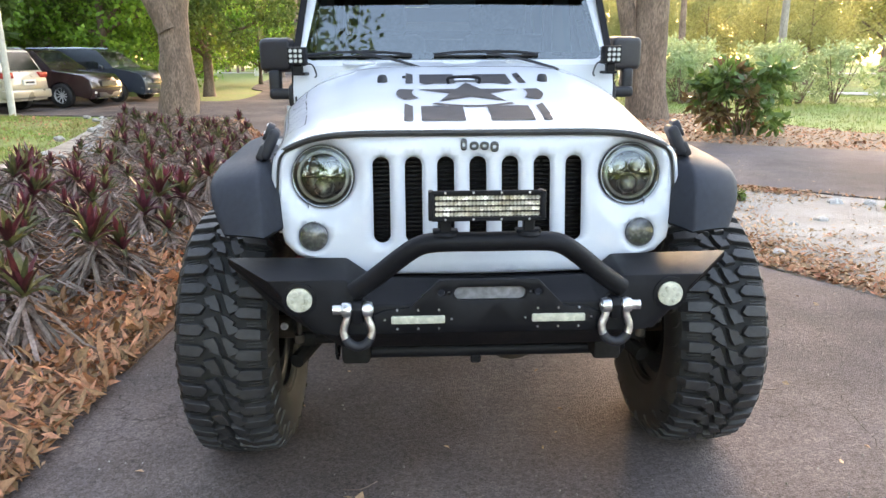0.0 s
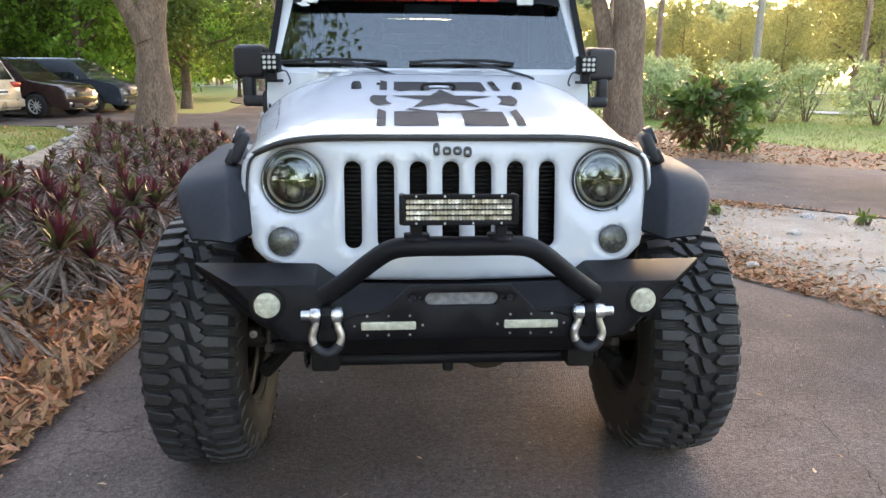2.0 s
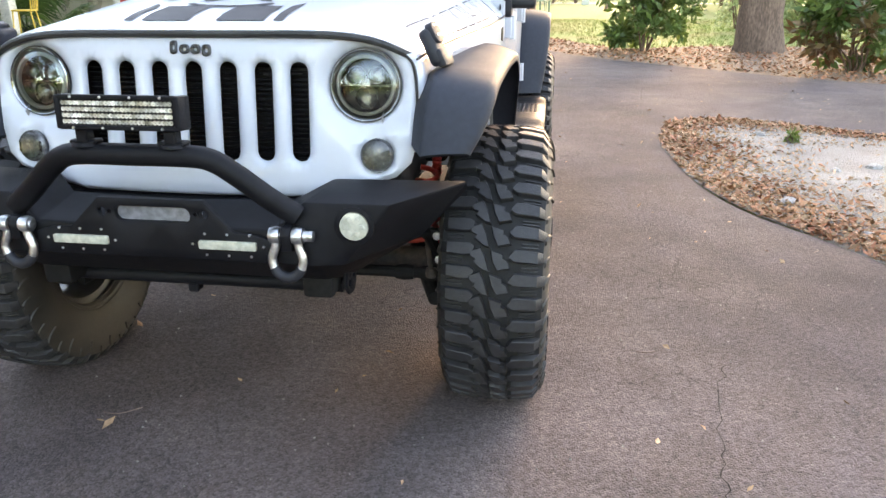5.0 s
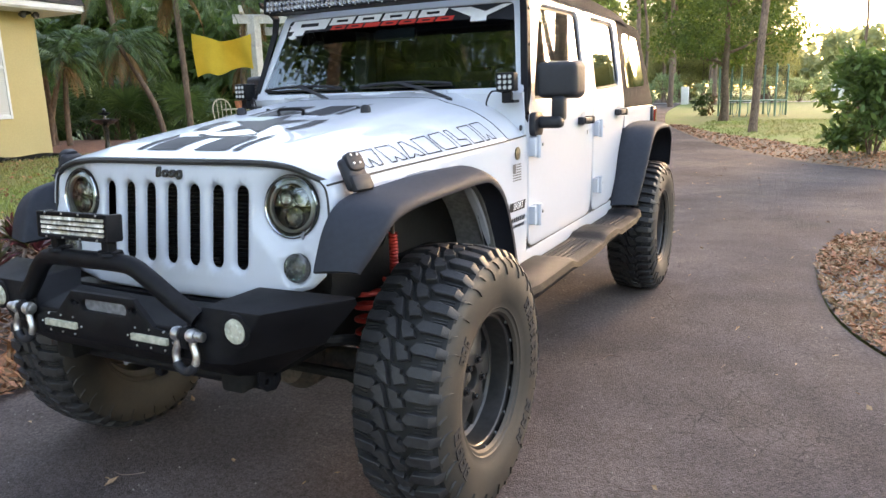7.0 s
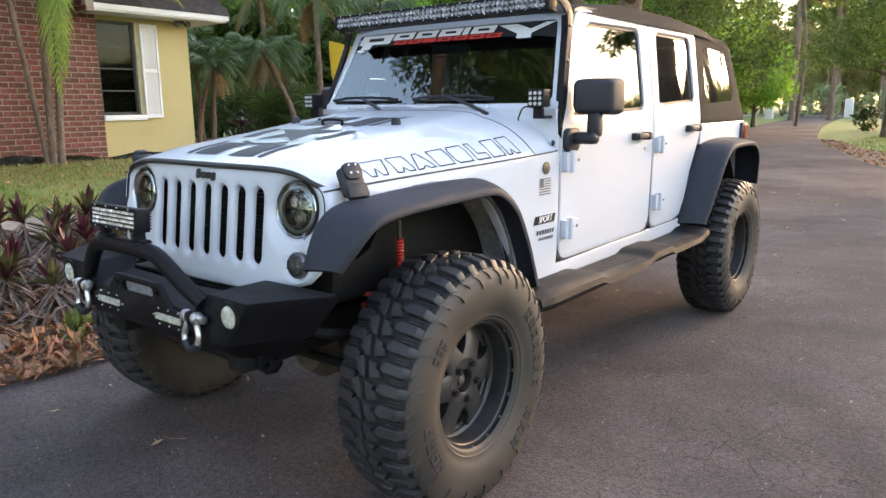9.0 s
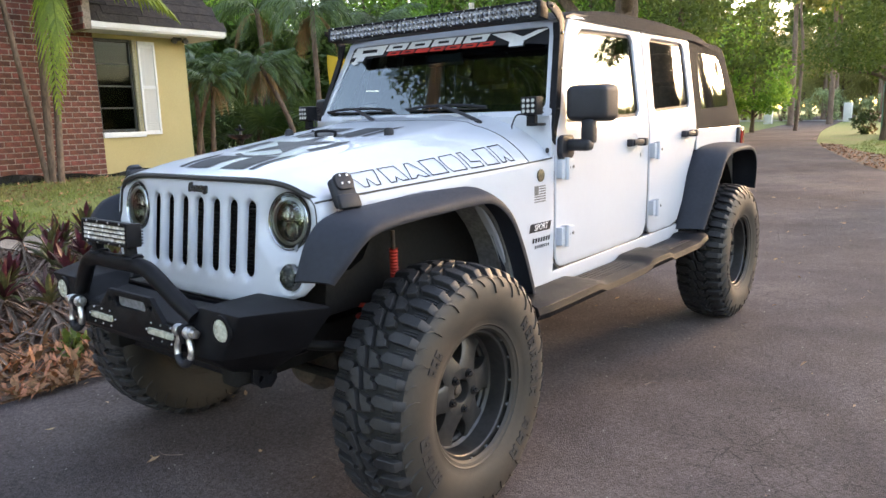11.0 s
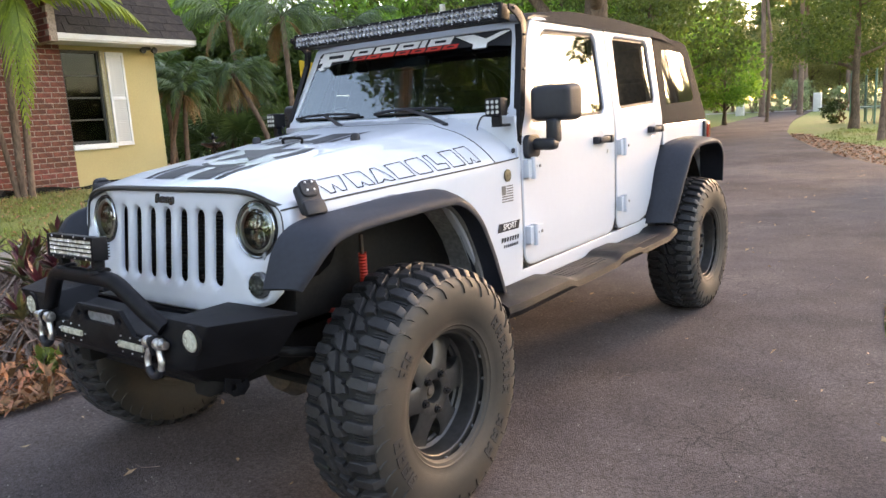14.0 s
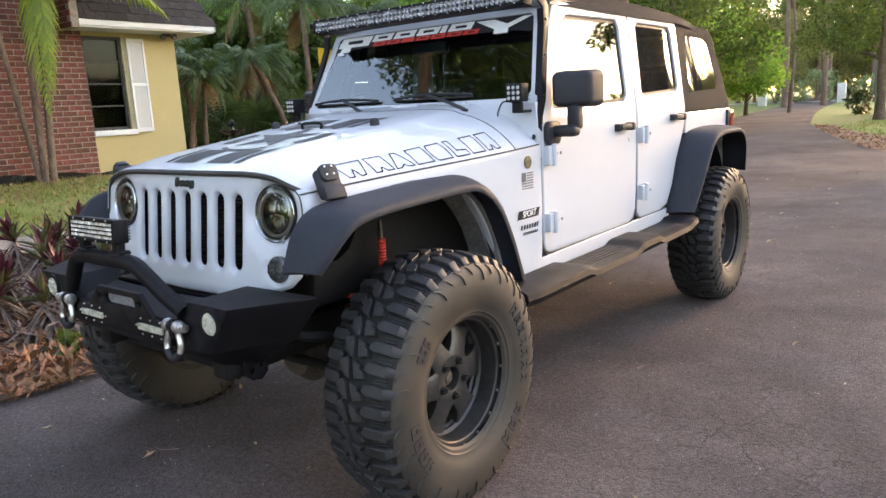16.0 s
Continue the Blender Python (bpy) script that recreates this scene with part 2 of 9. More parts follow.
def sheet(outline, spacing, place, holes=(), jitter=0.0, bm=None, lines=()):
    """A surface over a flat outline with holes, filled with points at that spacing; place(a, b) gives each point's position."""
    from mathutils.geometry import delaunay_2d_cdt
    pts, edges = [], []
    for loop in (outline, *holes, *lines):
        k0 = len(pts)
        pts += [tuple(p)[:2] for p in loop]
        edges += [(k0 + i, k0 + (i + 1) % len(loop)) for i in range(len(loop))]
    xs, ys = [p[0] for p in outline], [p[1] for p in outline]
    rim = np.array(pts)
    flat, flat_holes = [tuple(p)[:2] for p in outline], [[tuple(p)[:2] for p in h] for h in holes]
    r = random.Random(5)
    a = min(xs) + spacing / 2
    while a < max(xs):
        b = min(ys) + spacing / 2
        while b < max(ys):
            p = (a + jitter * r.uniform(-1, 1), b + jitter * r.uniform(-1, 1))
            if inside(p, flat) and not any(inside(p, h) for h in flat_holes):
                if ((rim - p) ** 2).sum(1).min() > (0.35 * spacing) ** 2:
                    pts.append(p)
            b += spacing
        a += spacing
    vs, _, fs, *_ = delaunay_2d_cdt([V(p) for p in pts], edges, [], 1, 1e-6)
    bm = bm or bmesh.new()
    bv = [bm.verts.new(place(v.x, v.y)) for v in vs]
    for f in fs:
        mx, my = sum(vs[i].x for i in f) / len(f), sum(vs[i].y for i in f) / len(f)
        if inside((mx, my), flat) and not any(inside((mx, my), h) for h in flat_holes):
            try:
                bm.faces.new([bv[i] for i in f])
            except ValueError:
                pass
    bmesh.ops.delete(bm, geom=[v for v in bm.verts if not v.link_faces], context="VERTS")
    return bm


def smooth01(t):
    t = max(0.0, min(1.0, t))
    return t * t * (3 - 2 * t)


def rise(x, y):
    """Height of the land: level round the drive, rising towards the house."""
    h = 0.62 * smooth01((-1.9 - x) / 6.4) * (1 - smooth01((y - 10.5) / 8))
    return h


def raw_mesh(name, verts, faces, mats):
    me = bpy.data.meshes.new(name)
    me.from_pydata(verts, [], faces)
    for m in (mats if isinstance(mats, (list, tuple)) else [mats]):
        me.materials.append(m)
    return me


def dense(poly, step):
    """The same closed outline with points at most step apart."""
    out = []
    for (ax, ay), (bx, by) in zip(poly, poly[1:] + poly[:1]):
        k = max(1, math.ceil(math.hypot(bx - ax, by - ay) / step))
        out += [(ax + (bx - ax) * i / k, ay + (by - ay) * i / k) for i in range(k)]
    return out


def offset(poly, d):
    """Moves a closed outline inwards by d."""
    area = sum(a[0] * b[1] - b[0] * a[1] for a, b in zip(poly, poly[1:] + poly[:1]))
    s = 1 if area > 0 else -1
    out = []
    for i, p in enumerate(poly):
        a, b = V(poly[i - 1]), V(poly[(i + 1) % len(poly)])
        e1, e2 = (V(p) - a).normalized(), (b - V(p)).normalized()
        n = V((-(e1.y + e2.y), e1.x + e2.x))
        k = n.length
        if k < 1e-6:
            out.append(p)
            continue
        n /= k
        q = max(0.5, k / 2)
        out.append((p[0] + s * n.x * d / q, p[1] + s * n.y * d / q))
    return out


def panel(outline, place, inward, holes=(), spacing=0.06, edge=0.006, drop=0.003, depth=0.03):
    """A sheet-metal panel: softly turned edges round the rim and the holes, and a wall turned inwards."""
    outline = dense(list(outline), spacing)
    holes = [dense(list(h), spacing) for h in holes]
    lines = [offset(outline, edge)] + [offset(h, -edge) for h in holes]
    bm = sheet(outline, spacing, place, holes, lines=lines)
    w = V(inward)
    rim = [e for e in bm.edges if len(e.link_faces) == 1]
    for v in {v for e in rim for v in e.verts}:
        v.co += w * drop
    r = bmesh.ops.extrude_edge_only(bm, edges=rim)
    for v in r["geom"]:
        if isinstance(v, bmesh.types.BMVert):
            v.co += w * depth
    return bm


def mirror(bm):
    c = bm.copy()
    for v in c.verts:
        v.co.x = -v.co.x
    bmesh.ops.reverse_faces(c, faces=c.faces)
    return c


def loft(rings, bm=None, closed=True, caps=False):
    bm = bm or bmesh.new()
    rows = [[bm.verts.new(p) for p in ring] for ring in rings]
    k = len(rows[0])
    for a, b in zip(rows, rows[1:]):
        for i in range(k if closed else k - 1):
            bm.faces.new((a[i], a[(i + 1) % k], b[(i + 1) % k], b[i]))
    if caps:
        bm.faces.new(rows[0][::-1])
        bm.faces.new(rows[-1])
    return bm

# ---- materials ----


def asphalt_material():
    """Aggregate of small stones in dark binder, with worn and stained patches."""
    m = bpy.data.materials.new("asphalt")
    m.use_nodes = True
    n, l = m.node_tree.nodes, m.node_tree.links
    bsdf = n["Principled BSDF"]
    co = n.new("ShaderNodeTexCoord").outputs["Object"]

    def noise_at(scale, detail, lo, hi, a, b):
        t = n.new("ShaderNodeTexNoise")
        t.inputs["Scale"].default_value, t.inputs["Detail"].default_value = scale, detail
        l.new(co, t.inputs["Vector"])
        r = n.new("ShaderNodeMapRange")
        for k, v in (("From Min", lo), ("From Max", hi), ("To Min", a), ("To Max", b)):
            r.inputs[k].default_value = v
        l.new(t.outputs["Fac"], r.inputs["Value"])
        return r.outputs["Result"]

    def times(a, b):
        q = n.new("ShaderNodeMath")
        q.operation = "MULTIPLY"
        l.new(a, q.inputs[0])
        l.new(b, q.inputs[1])
        return q.outputs[0]
    cell = n.new("ShaderNodeTexVoronoi")
    cell.inputs["Scale"].default_value = 170
    l.new(co, cell.inputs["Vector"])
    sep = n.new("ShaderNodeSeparateColor")
    l.new(cell.outputs["Color"], sep.inputs["Color"])
    pick = n.new("ShaderNodeMapRange")
    for k, v in (("From Min", 0.0), ("From Max", 1.0), ("To Min", 0.68), ("To Max", 1.3)):
        pick.inputs[k].default_value = v
    l.new(sep.outputs[0], pick.inputs["Value"])
    value = times(times(pick.outputs["Result"], noise_at(0.45, 6, 0.32, 0.68, 0.62, 1.3)), times(noise_at(3.2, 5, 0.3, 0.7, 0.82, 1.18), noise_at(45, 3, 0.3, 0.7, 0.8, 1.2)))
    # fine crazing where the binder has worn
    warp = n.new("ShaderNodeTexNoise")
    warp.inputs["Scale"].default_value, warp.inputs["Detail"].default_value = 5.0, 5
    l.new(co, warp.inputs["Vector"])
    bend = n.new("ShaderNodeVectorMath")
    bend.operation = "MULTIPLY_ADD"
    bend.inputs[1].default_value = (0.22, 0.22, 0.22)
    l.new(warp.outputs["Color"], bend.inputs[0])
    l.new(co, bend.inputs[2])
    craze = n.new("ShaderNodeTexVoronoi")
    craze.feature = "DISTANCE_TO_EDGE"
    craze.inputs["Scale"].default_value = 7.0
    l.new(bend.outputs["Vector"], craze.inputs["Vector"])
    line = n.new("ShaderNodeMapRange")
    for k, v in (("From Min", 0.0), ("From Max", 0.035), ("To Min", 1.0), ("To Max", 0.0)):
        line.inputs[k].default_value = v
    l.new(craze.outputs["Distance"], line.inputs["Value"])
    worn = times(line.outputs["Result"], noise_at(0.9, 4, 0.50, 0.64, 0.0, 0.5))
    keep = n.new("ShaderNodeMath")
    keep.operation = "SUBTRACT"
    keep.inputs[0].default_value = 1.0
    l.new(worn, keep.inputs[1])
    value = times(value, keep.outputs[0])
    hsv = n.new("ShaderNodeHueSaturation")
    mix = n.new("ShaderNodeMix")
    mix.data_type = "RGBA"
    mix.inputs["A"].default_value, mix.inputs["B"].default_value = (0.108, 0.088, 0.087, 1), (0.130, 0.103, 0.094, 1)
    l.new(noise_at(1.1, 4, 0.35, 0.65, 0, 1), mix.inputs["Factor"])
    bsdf.inputs["Specular IOR Level"].default_value = 0.12
    l.new(mix.outputs["Result"], hsv.inputs["Color"])
    l.new(value, hsv.inputs["Value"])
    l.new(hsv.outputs["Color"], bsdf.inputs["Base Color"])
    l.new(noise_at(1.6, 4, 0.3, 0.7, 0.8, 0.95), bsdf.inputs["Roughness"])
    bump = n.new("ShaderNodeBump")
    bump.inputs["Strength"].default_value, bump.inputs["Distance"].default_value = 0.55, 0.008
    l.new(cell.outputs["Distance"], bump.inputs["Height"])
    bump.invert = True
    l.new(bump.outputs["Normal"], bsdf.inputs["Normal"])
    return m


ASPHALT = asphalt_material()
VERGE = material("verge_litter", (0.115, 0.07, 0.045), (0.19, 0.125, 0.082), scale=5, rough=(0.8, 0.95), bump=1.0, bscale=45, fscale=70, famount=0.5)
MULCH = material("leaf_litter", (0.085, 0.045, 0.028), (0.15, 0.085, 0.052), scale=5, rough=(0.8, 0.95), bump=1.0, bscale=45, fscale=70, famount=0.5)
GRAVEL = material("sandy_gravel", (0.21, 0.185, 0.165), (0.31, 0.285, 0.255), scale=2.2, rough=(0.85, 0.95), bump=1.0, bscale=90, fscale=140, famount=0.4, crackle=True)
GRASS = material("lawn", (0.135, 0.20, 0.032), (0.185, 0.19, 0.06), scale=0.55, rough=(0.85, 0.95), bump=1.0, bscale=60, fscale=55, famount=0.5)
BARK = material("bark", (0.11, 0.070, 0.048), (0.18, 0.120, 0.085), scale=6, rough=(0.85, 0.95), bump=1.0, bscale=26, fscale=34, famount=0.45, stretch=(1, 1, 0.3))
PINE_BARK = material("pine_bark", (0.16, 0.10, 0.075), (0.24, 0.16, 0.12), scale=5, rough=(0.85, 0.95), bump=1.0, bscale=22, fscale=30, famount=0.45, stretch=(1, 1, 0.35))
LEAF_OAK = material("oak_leaf", (0.085, 0.135, 0.026), (0.13, 0.18, 0.04), scale=1.2, rough=(0.45, 0.6), by_island=0.35, translucent=0.5, famount=0.2)
LEAF_BRIGHT = material("bright_leaf", (0.15, 0.31, 0.035), (0.22, 0.40, 0.06), scale=1.2, rough=(0.45, 0.6), by_island=0.35, translucent=0.5, famount=0.2)
LEAF_OLIVE = material("olive_leaf", (0.19, 0.20, 0.05), (0.25, 0.245, 0.075), scale=1.2, rough=(0.5, 0.65), by_island=0.35, translucent=0.5, famount=0.2)
RUBBLE = material("earth_and_rubble", (0.20, 0.165, 0.13), (0.31, 0.27, 0.23), scale=3, rough=(0.85, 0.95), bump=1.0, bscale=60, fscale=90, famount=0.4)
HEDGE_LEAF = material("hedge_leaf", (0.25, 0.33, 0.15), (0.36, 0.42, 0.22), scale=1.2, rough=(0.45, 0.6), by_island=0.3, translucent=0.5, famount=0.2)
LEAF_DARK = material("dark_leaf", (0.04, 0.075, 0.02), (0.075, 0.115, 0.03), scale=1.2, rough=(0.35, 0.5), by_island=0.3, translucent=0.25, famount=0.2)
LEAF_BUSH = material("bush_leaf", (0.07, 0.13, 0.03), (0.13, 0.20, 0.05), scale=1.2, rough=(0.35, 0.5), by_island=0.35, translucent=0.4, famount=0.2)
LEAF_RED = material("red_new_leaf", (0.15, 0.07, 0.03), (0.11, 0.10, 0.035), scale=2, rough=(0.4, 0.55), by_island=0.3, translucent=0.3, famount=0.2)
PALM_LEAF = material("palm_leaf", (0.18, 0.27, 0.022), (0.28, 0.35, 0.035), scale=2, rough=(0.4, 0.55), by_island=0.25, translucent=0.35, famount=0.2)
PALM_DARK = material("palm_leaf_dark", (0.05, 0.095, 0.026), (0.105, 0.165, 0.045), scale=2, rough=(0.4, 0.55), by_island=0.3, translucent=0.3, famount=0.2)
PALM_DEAD = material("dead_palm_leaf", (0.2, 0.12, 0.05), (0.28, 0.16, 0.06), scale=3, rough=(0.7, 0.85), by_island=0.3, translucent=0.2, famount=0.2)
TI_RED = material("burgundy_leaf", (0.055, 0.012, 0.019), (0.105, 0.025, 0.034), scale=9, rough=(0.35, 0.5), by_island=0.45, translucent=0.25, famount=0.25)
TI_GREEN = material("green_bed_leaf", (0.05, 0.065, 0.028), (0.12, 0.12, 0.045), scale=9, rough=(0.4, 0.55), by_island=0.4, translucent=0.25, famount=0.25)
DEAD_GREY = material("withered_leaf", (0.12, 0.082, 0.064), (0.30, 0.225, 0.185), scale=8, rough=(0.8, 0.95), by_island=0.45, famount=0.3)
DEAD_LEAF = material("dry_leaf", (0.25, 0.10, 0.042), (0.44, 0.24, 0.125), scale=1.3, rough=(0.7, 0.9), by_island=0.5, famount=0.3)
PALE_LEAF = material("pale_dry_leaf", (0.33, 0.185, 0.095), (0.50, 0.335, 0.20), scale=1.3, rough=(0.7, 0.9), by_island=0.45, famount=0.3)
STONE = material("pale_stone", (0.26, 0.24, 0.22), (0.42, 0.40, 0.37), scale=8, rough=(0.8, 0.95), bump=0.6, bscale=40, by_object=0.2)
BRICK = material("red_brick", (0.115, 0.036, 0.026), (0.20, 0.066, 0.044), scale=7, rough=(0.8, 0.95), bump=0.6, bscale=70, by_object=0.3, by_island=0.0)
BRICK_REST = material("red_brick_rest", (0.115, 0.036, 0.026), (0.20, 0.066, 0.044), scale=7, rough=(0.8, 0.95), bump=0.6, bscale=70, by_island=0.3)
MORTAR = material("mortar", (0.27, 0.215, 0.175), (0.36, 0.29, 0.24), scale=9, rough=(0.9, 0.97), bump=0.5, bscale=120)
YELLOW_WALL = material("yellow_stucco", (0.46, 0.365, 0.17), (0.51, 0.41, 0.20), scale=1.4, rough=(0.8, 0.92), bump=0.35, bscale=80, famount=0.06)
WHITE_TRIM = material("white_trim", (0.68, 0.66, 0.64), (0.76, 0.75, 0.73), scale=3, rough=(0.5, 0.65), famount=0.06)
SHINGLE = material("roof_shingle", (0.024, 0.019, 0.018), (0.044, 0.035, 0.031), scale=5, rough=(0.85, 0.95), bump=0.8, bscale=130, by_object=0.25, famount=0.4)
DARK_GAP = material("dark_frame", (0.02, 0.019, 0.018), (0.035, 0.033, 0.03), scale=6, rough=(0.4, 0.6))
WHITE_PAINT = material("white_car_paint", (0.515, 0.545, 0.60), (0.545, 0.575, 0.625), scale=1.5, rough=(0.42, 0.5), coat=0.7, spec=0.3, famount=0.01, fscale=30)
FLARE = material("satin_flare_plastic", (0.019, 0.022, 0.031), (0.025, 0.029, 0.039), scale=5, spec=0.3, rough=(0.6, 0.72), bump=0.12, bscale=900, famount=0.1)
BLACK_PLASTIC = material("black_textured_plastic", (0.013, 0.014, 0.018), (0.019, 0.020, 0.026), scale=5, spec=0.4, rough=(0.5, 0.62), bump=0.12, bscale=900, famount=0.1)
BLACK_STEEL = material("black_powder_coat", (0.006, 0.006, 0.0075), (0.010, 0.010, 0.012), scale=7, spec=0.15, rough=(0.42, 0.55), bump=0.15, bscale=700, famount=0.15)
BLACK_GLOSS = material("black_gloss", (0.012, 0.012, 0.013), (0.016, 0.016, 0.017), scale=5, rough=(0.18, 0.3), famount=0.1)
RUBBER = material("tyre_rubber", (0.018, 0.018, 0.020), (0.030, 0.029, 0.030), scale=9, spec=0.4, rough=(0.42, 0.6), bump=0.2, bscale=220, famount=0.25)
# rubber darkened for the groove floors: the shade is in the colour
GROOVE_SHADE = material("tyre_groove_shade", (0.004, 0.004, 0.004), (0.007, 0.007, 0.007), scale=9, rough=(0.7, 0.85), famount=0.2)
SIDEWALL = material("dusty_sidewall", (0.022, 0.020, 0.017), (0.048, 0.038, 0.029), scale=5, rough=(0.5, 0.7), bump=0.06, bscale=200, famount=0.1)
ZINC = material("galvanised_steel", (0.55, 0.56, 0.57), (0.7, 0.7, 0.7), scale=20, rough=(0.28, 0.45), metal=1.0, bump=0.1, bscale=120)
CHROME = material("chrome_reflector", (0.8, 0.8, 0.8), (0.85, 0.85, 0.85), scale=10, rough=(0.08, 0.16), metal=1.0, famount=0.03)
LENS_WHITE = material("frosted_led_lens", (0.42, 0.42, 0.34), (0.55, 0.54, 0.44), scale=40, rough=(0.2, 0.35), famount=0.12, fscale=90, coat=0.5)
LED_CELL = material("led_cell", (0.60, 0.54, 0.42), (0.84, 0.82, 0.76), scale=30, rough=(0.15, 0.3), metal=0.35, famount=0.2, by_island=0.4)
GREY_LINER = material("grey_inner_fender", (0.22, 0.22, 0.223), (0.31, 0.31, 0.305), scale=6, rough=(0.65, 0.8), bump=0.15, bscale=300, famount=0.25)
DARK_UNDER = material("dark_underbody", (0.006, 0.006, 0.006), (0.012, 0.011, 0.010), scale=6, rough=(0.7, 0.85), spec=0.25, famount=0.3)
RUSTY = material("dirty_steel", (0.05, 0.045, 0.04), (0.11, 0.08, 0.06), scale=12, rough=(0.6, 0.8), metal=0.3, bump=0.2, bscale=90, famount=0.3)
RED_STEEL = material("red_coil", (0.42, 0.03, 0.022), (0.52, 0.05, 0.03), scale=8, rough=(0.35, 0.5), famount=0.12)
FABRIC = material("black_soft_top", (0.011, 0.0105, 0.011), (0.018, 0.017, 0.017), scale=4, spec=0.2, rough=(0.78, 0.9), bump=0.5, bscale=420, famount=0.15)
SEAT = material("dark_seat_cloth", (0.035, 0.035, 0.037), (0.06, 0.06, 0.06), scale=9, rough=(0.8, 0.92), bump=0.3, bscale=300)
DECAL = material("matt_black_decal", (0.010, 0.011, 0.015), (0.016, 0.017, 0.022), scale=5, spec=0.25, rough=(0.5, 0.6), famount=0.06)
DECAL_RED = material("red_decal", (0.55, 0.03, 0.02), scale=5, rough=(0.4, 0.5), famount=0.05)
DECAL_WHITE = material("white_decal", (0.75, 0.76, 0.77), scale=5, rough=(0.4, 0.5), famount=0.04)
WIND_GLASS = glass_material("windscreen_glass", (0.46, 0.56, 0.56), ior=2.2)
TINT_GLASS = glass_material("tinted_glass", (0.2, 0.21, 0.2), ior=1.65)
CLEAR_VINYL = glass_material("clear_vinyl", (0.86, 0.78, 0.62), gloss_rough=0.05, ior=2.5)
LAMP_GLASS = glass_material("lamp_glass", (0.9, 0.9, 0.88), ior=1.7)
LAMP_BOWL = material("lamp_bowl", (0.03, 0.029, 0.026), (0.12, 0.11, 0.085), scale=34, rough=(0.2, 0.35), metal=0.6, famount=0.4)
LAMP_SILVER = material("lamp_silver", (0.16, 0.16, 0.15), (0.3, 0.29, 0.26), scale=40, rough=(0.2, 0.35), metal=0.7, famount=0.25)
STAY_GREY = material("grey_arch_brace", (0.16, 0.16, 0.16), (0.24, 0.235, 0.225), scale=9, rough=(0.6, 0.75), famount=0.15)
TURN_LENS = material("grey_turn_lens", (0.06, 0.06, 0.064), (0.13, 0.13, 0.135), scale=30, rough=(0.15, 0.3), metal=0.3, famount=0.4, fscale=120, coat=0.5)
LAMP_BEZEL = material("lamp_bezel", (0.10, 0.10, 0.092), (0.16, 0.155, 0.14), scale=20, rough=(0.25, 0.4), metal=0.5, famount=0.2)
HALO = material("halo_plastic", (0.46, 0.48, 0.47), (0.54, 0.55, 0.53), scale=8, rough=(0.3, 0.4), famount=0.05)
HEADLAMP_LENS = glass_material("headlamp_lens", (0.82, 0.82, 0.78), ior=1.8)

# ---- land, drive and beds ----
drive_edge = [(-1.75, -14), (-1.7, -4), (-1.62, 2.1), (-1.55, 3), (-1.5, 4), (-1.6, 6), (-2.0, 9), (-2.7, 12), (-3.6, 15), (-5.2, 17.3),
              (-7.5, 18.6), (-11, 19.3), (-20, 19.6), (-20, 29), (-9.6, 28.4), (-7.6, 25.4), (-6.3, 26), (-6.9, 33), (-8.6, 39), (-12.6, 70), (-18, 110),
              (-13.5, 110), (-10.2, 80), (-6.6, 50), (-4.2, 35), (-3, 29), (-0.6, 20.3), (1.4, 15.4), (2.9, 13.6), (4.5, 11.9), (7, 10.2),
              (10, 8.7), (16, 6.5), (30, 2), (30, -3), (16, 1), (9, 3.6), (5.6, 5.7), (4.4, 6.9), (3.36, 7.75), (2.63, 8.07), (2.12, 7.72),
              (1.92, 7.0), (1.88, 6.4), (1.95, 5.3), (2.13, 4.66), (2.45, 4.1), (2.85, 3.2), (3.2, 2.0), (3.5, 0), (3.7, -4), (3.8, -14)]
drive_line = [(p.x, p.y) for p in spline([(x, y, 0) for x, y in drive_edge], 5, closed=True)]


def drive_z(x, y):
    return rise(x, y) + 0.003 * noise.noise((x * 0.8, y * 0.8, 0))


def strip_down(bm, depth):
    """Turns the rim of a sheet down, so that it has an edge."""
    rim = [e for e in bm.edges if len(e.link_faces) == 1]
    r = bmesh.ops.extrude_edge_only(bm, edges=rim)
    for v in r["geom"]:
        if isinstance(v, bmesh.types.BMVert):
            v.co.z -= depth
    return bm


solo("road", strip_down(sheet(drive_line, 0.6, lambda x, y: (x, y, drive_z(x, y))), 0.06), ASPHALT,
     "worn dark grey asphalt drive with pale specks", "road", kind="structure", smooth=60)


def ground_z(x, y):
    d = max(abs(x), abs(y - 10))
    n = noise.noise((x * 0.35, y * 0.35, 3.1))
    return rise(x, y) - 0.035 + 0.02 * n * smooth01((d - 3) / 4)


def ground_sheet():
    xs = sorted(set([-600, -300, -150, -90, -60, -45] + [-36 + 1.2 * i for i in range(61)] + [45, 60, 90, 150, 300, 600]))
    ys = sorted(set([-600, -300, -150, -90, -60, -40] + [-28 + 1.2 * i for i in range(90)] + [90, 110, 150, 300, 700]))
    verts = [(x, y, ground_z(x, y)) for x in xs for y in ys]
    k = len(ys)
    faces = [(i * k + j, (i + 1) * k + j, (i + 1) * k + j + 1, i * k + j + 1) for i in range(len(xs) - 1) for j in range(k - 1)]
    return raw_mesh("ground", verts, faces, GRASS)


g = solo("ground", ground_sheet(), GRASS, "patchy lawn of green and straw-coloured grass", "ground", kind="structure")
for p in g.data.polygons:
    p.use_smooth = True

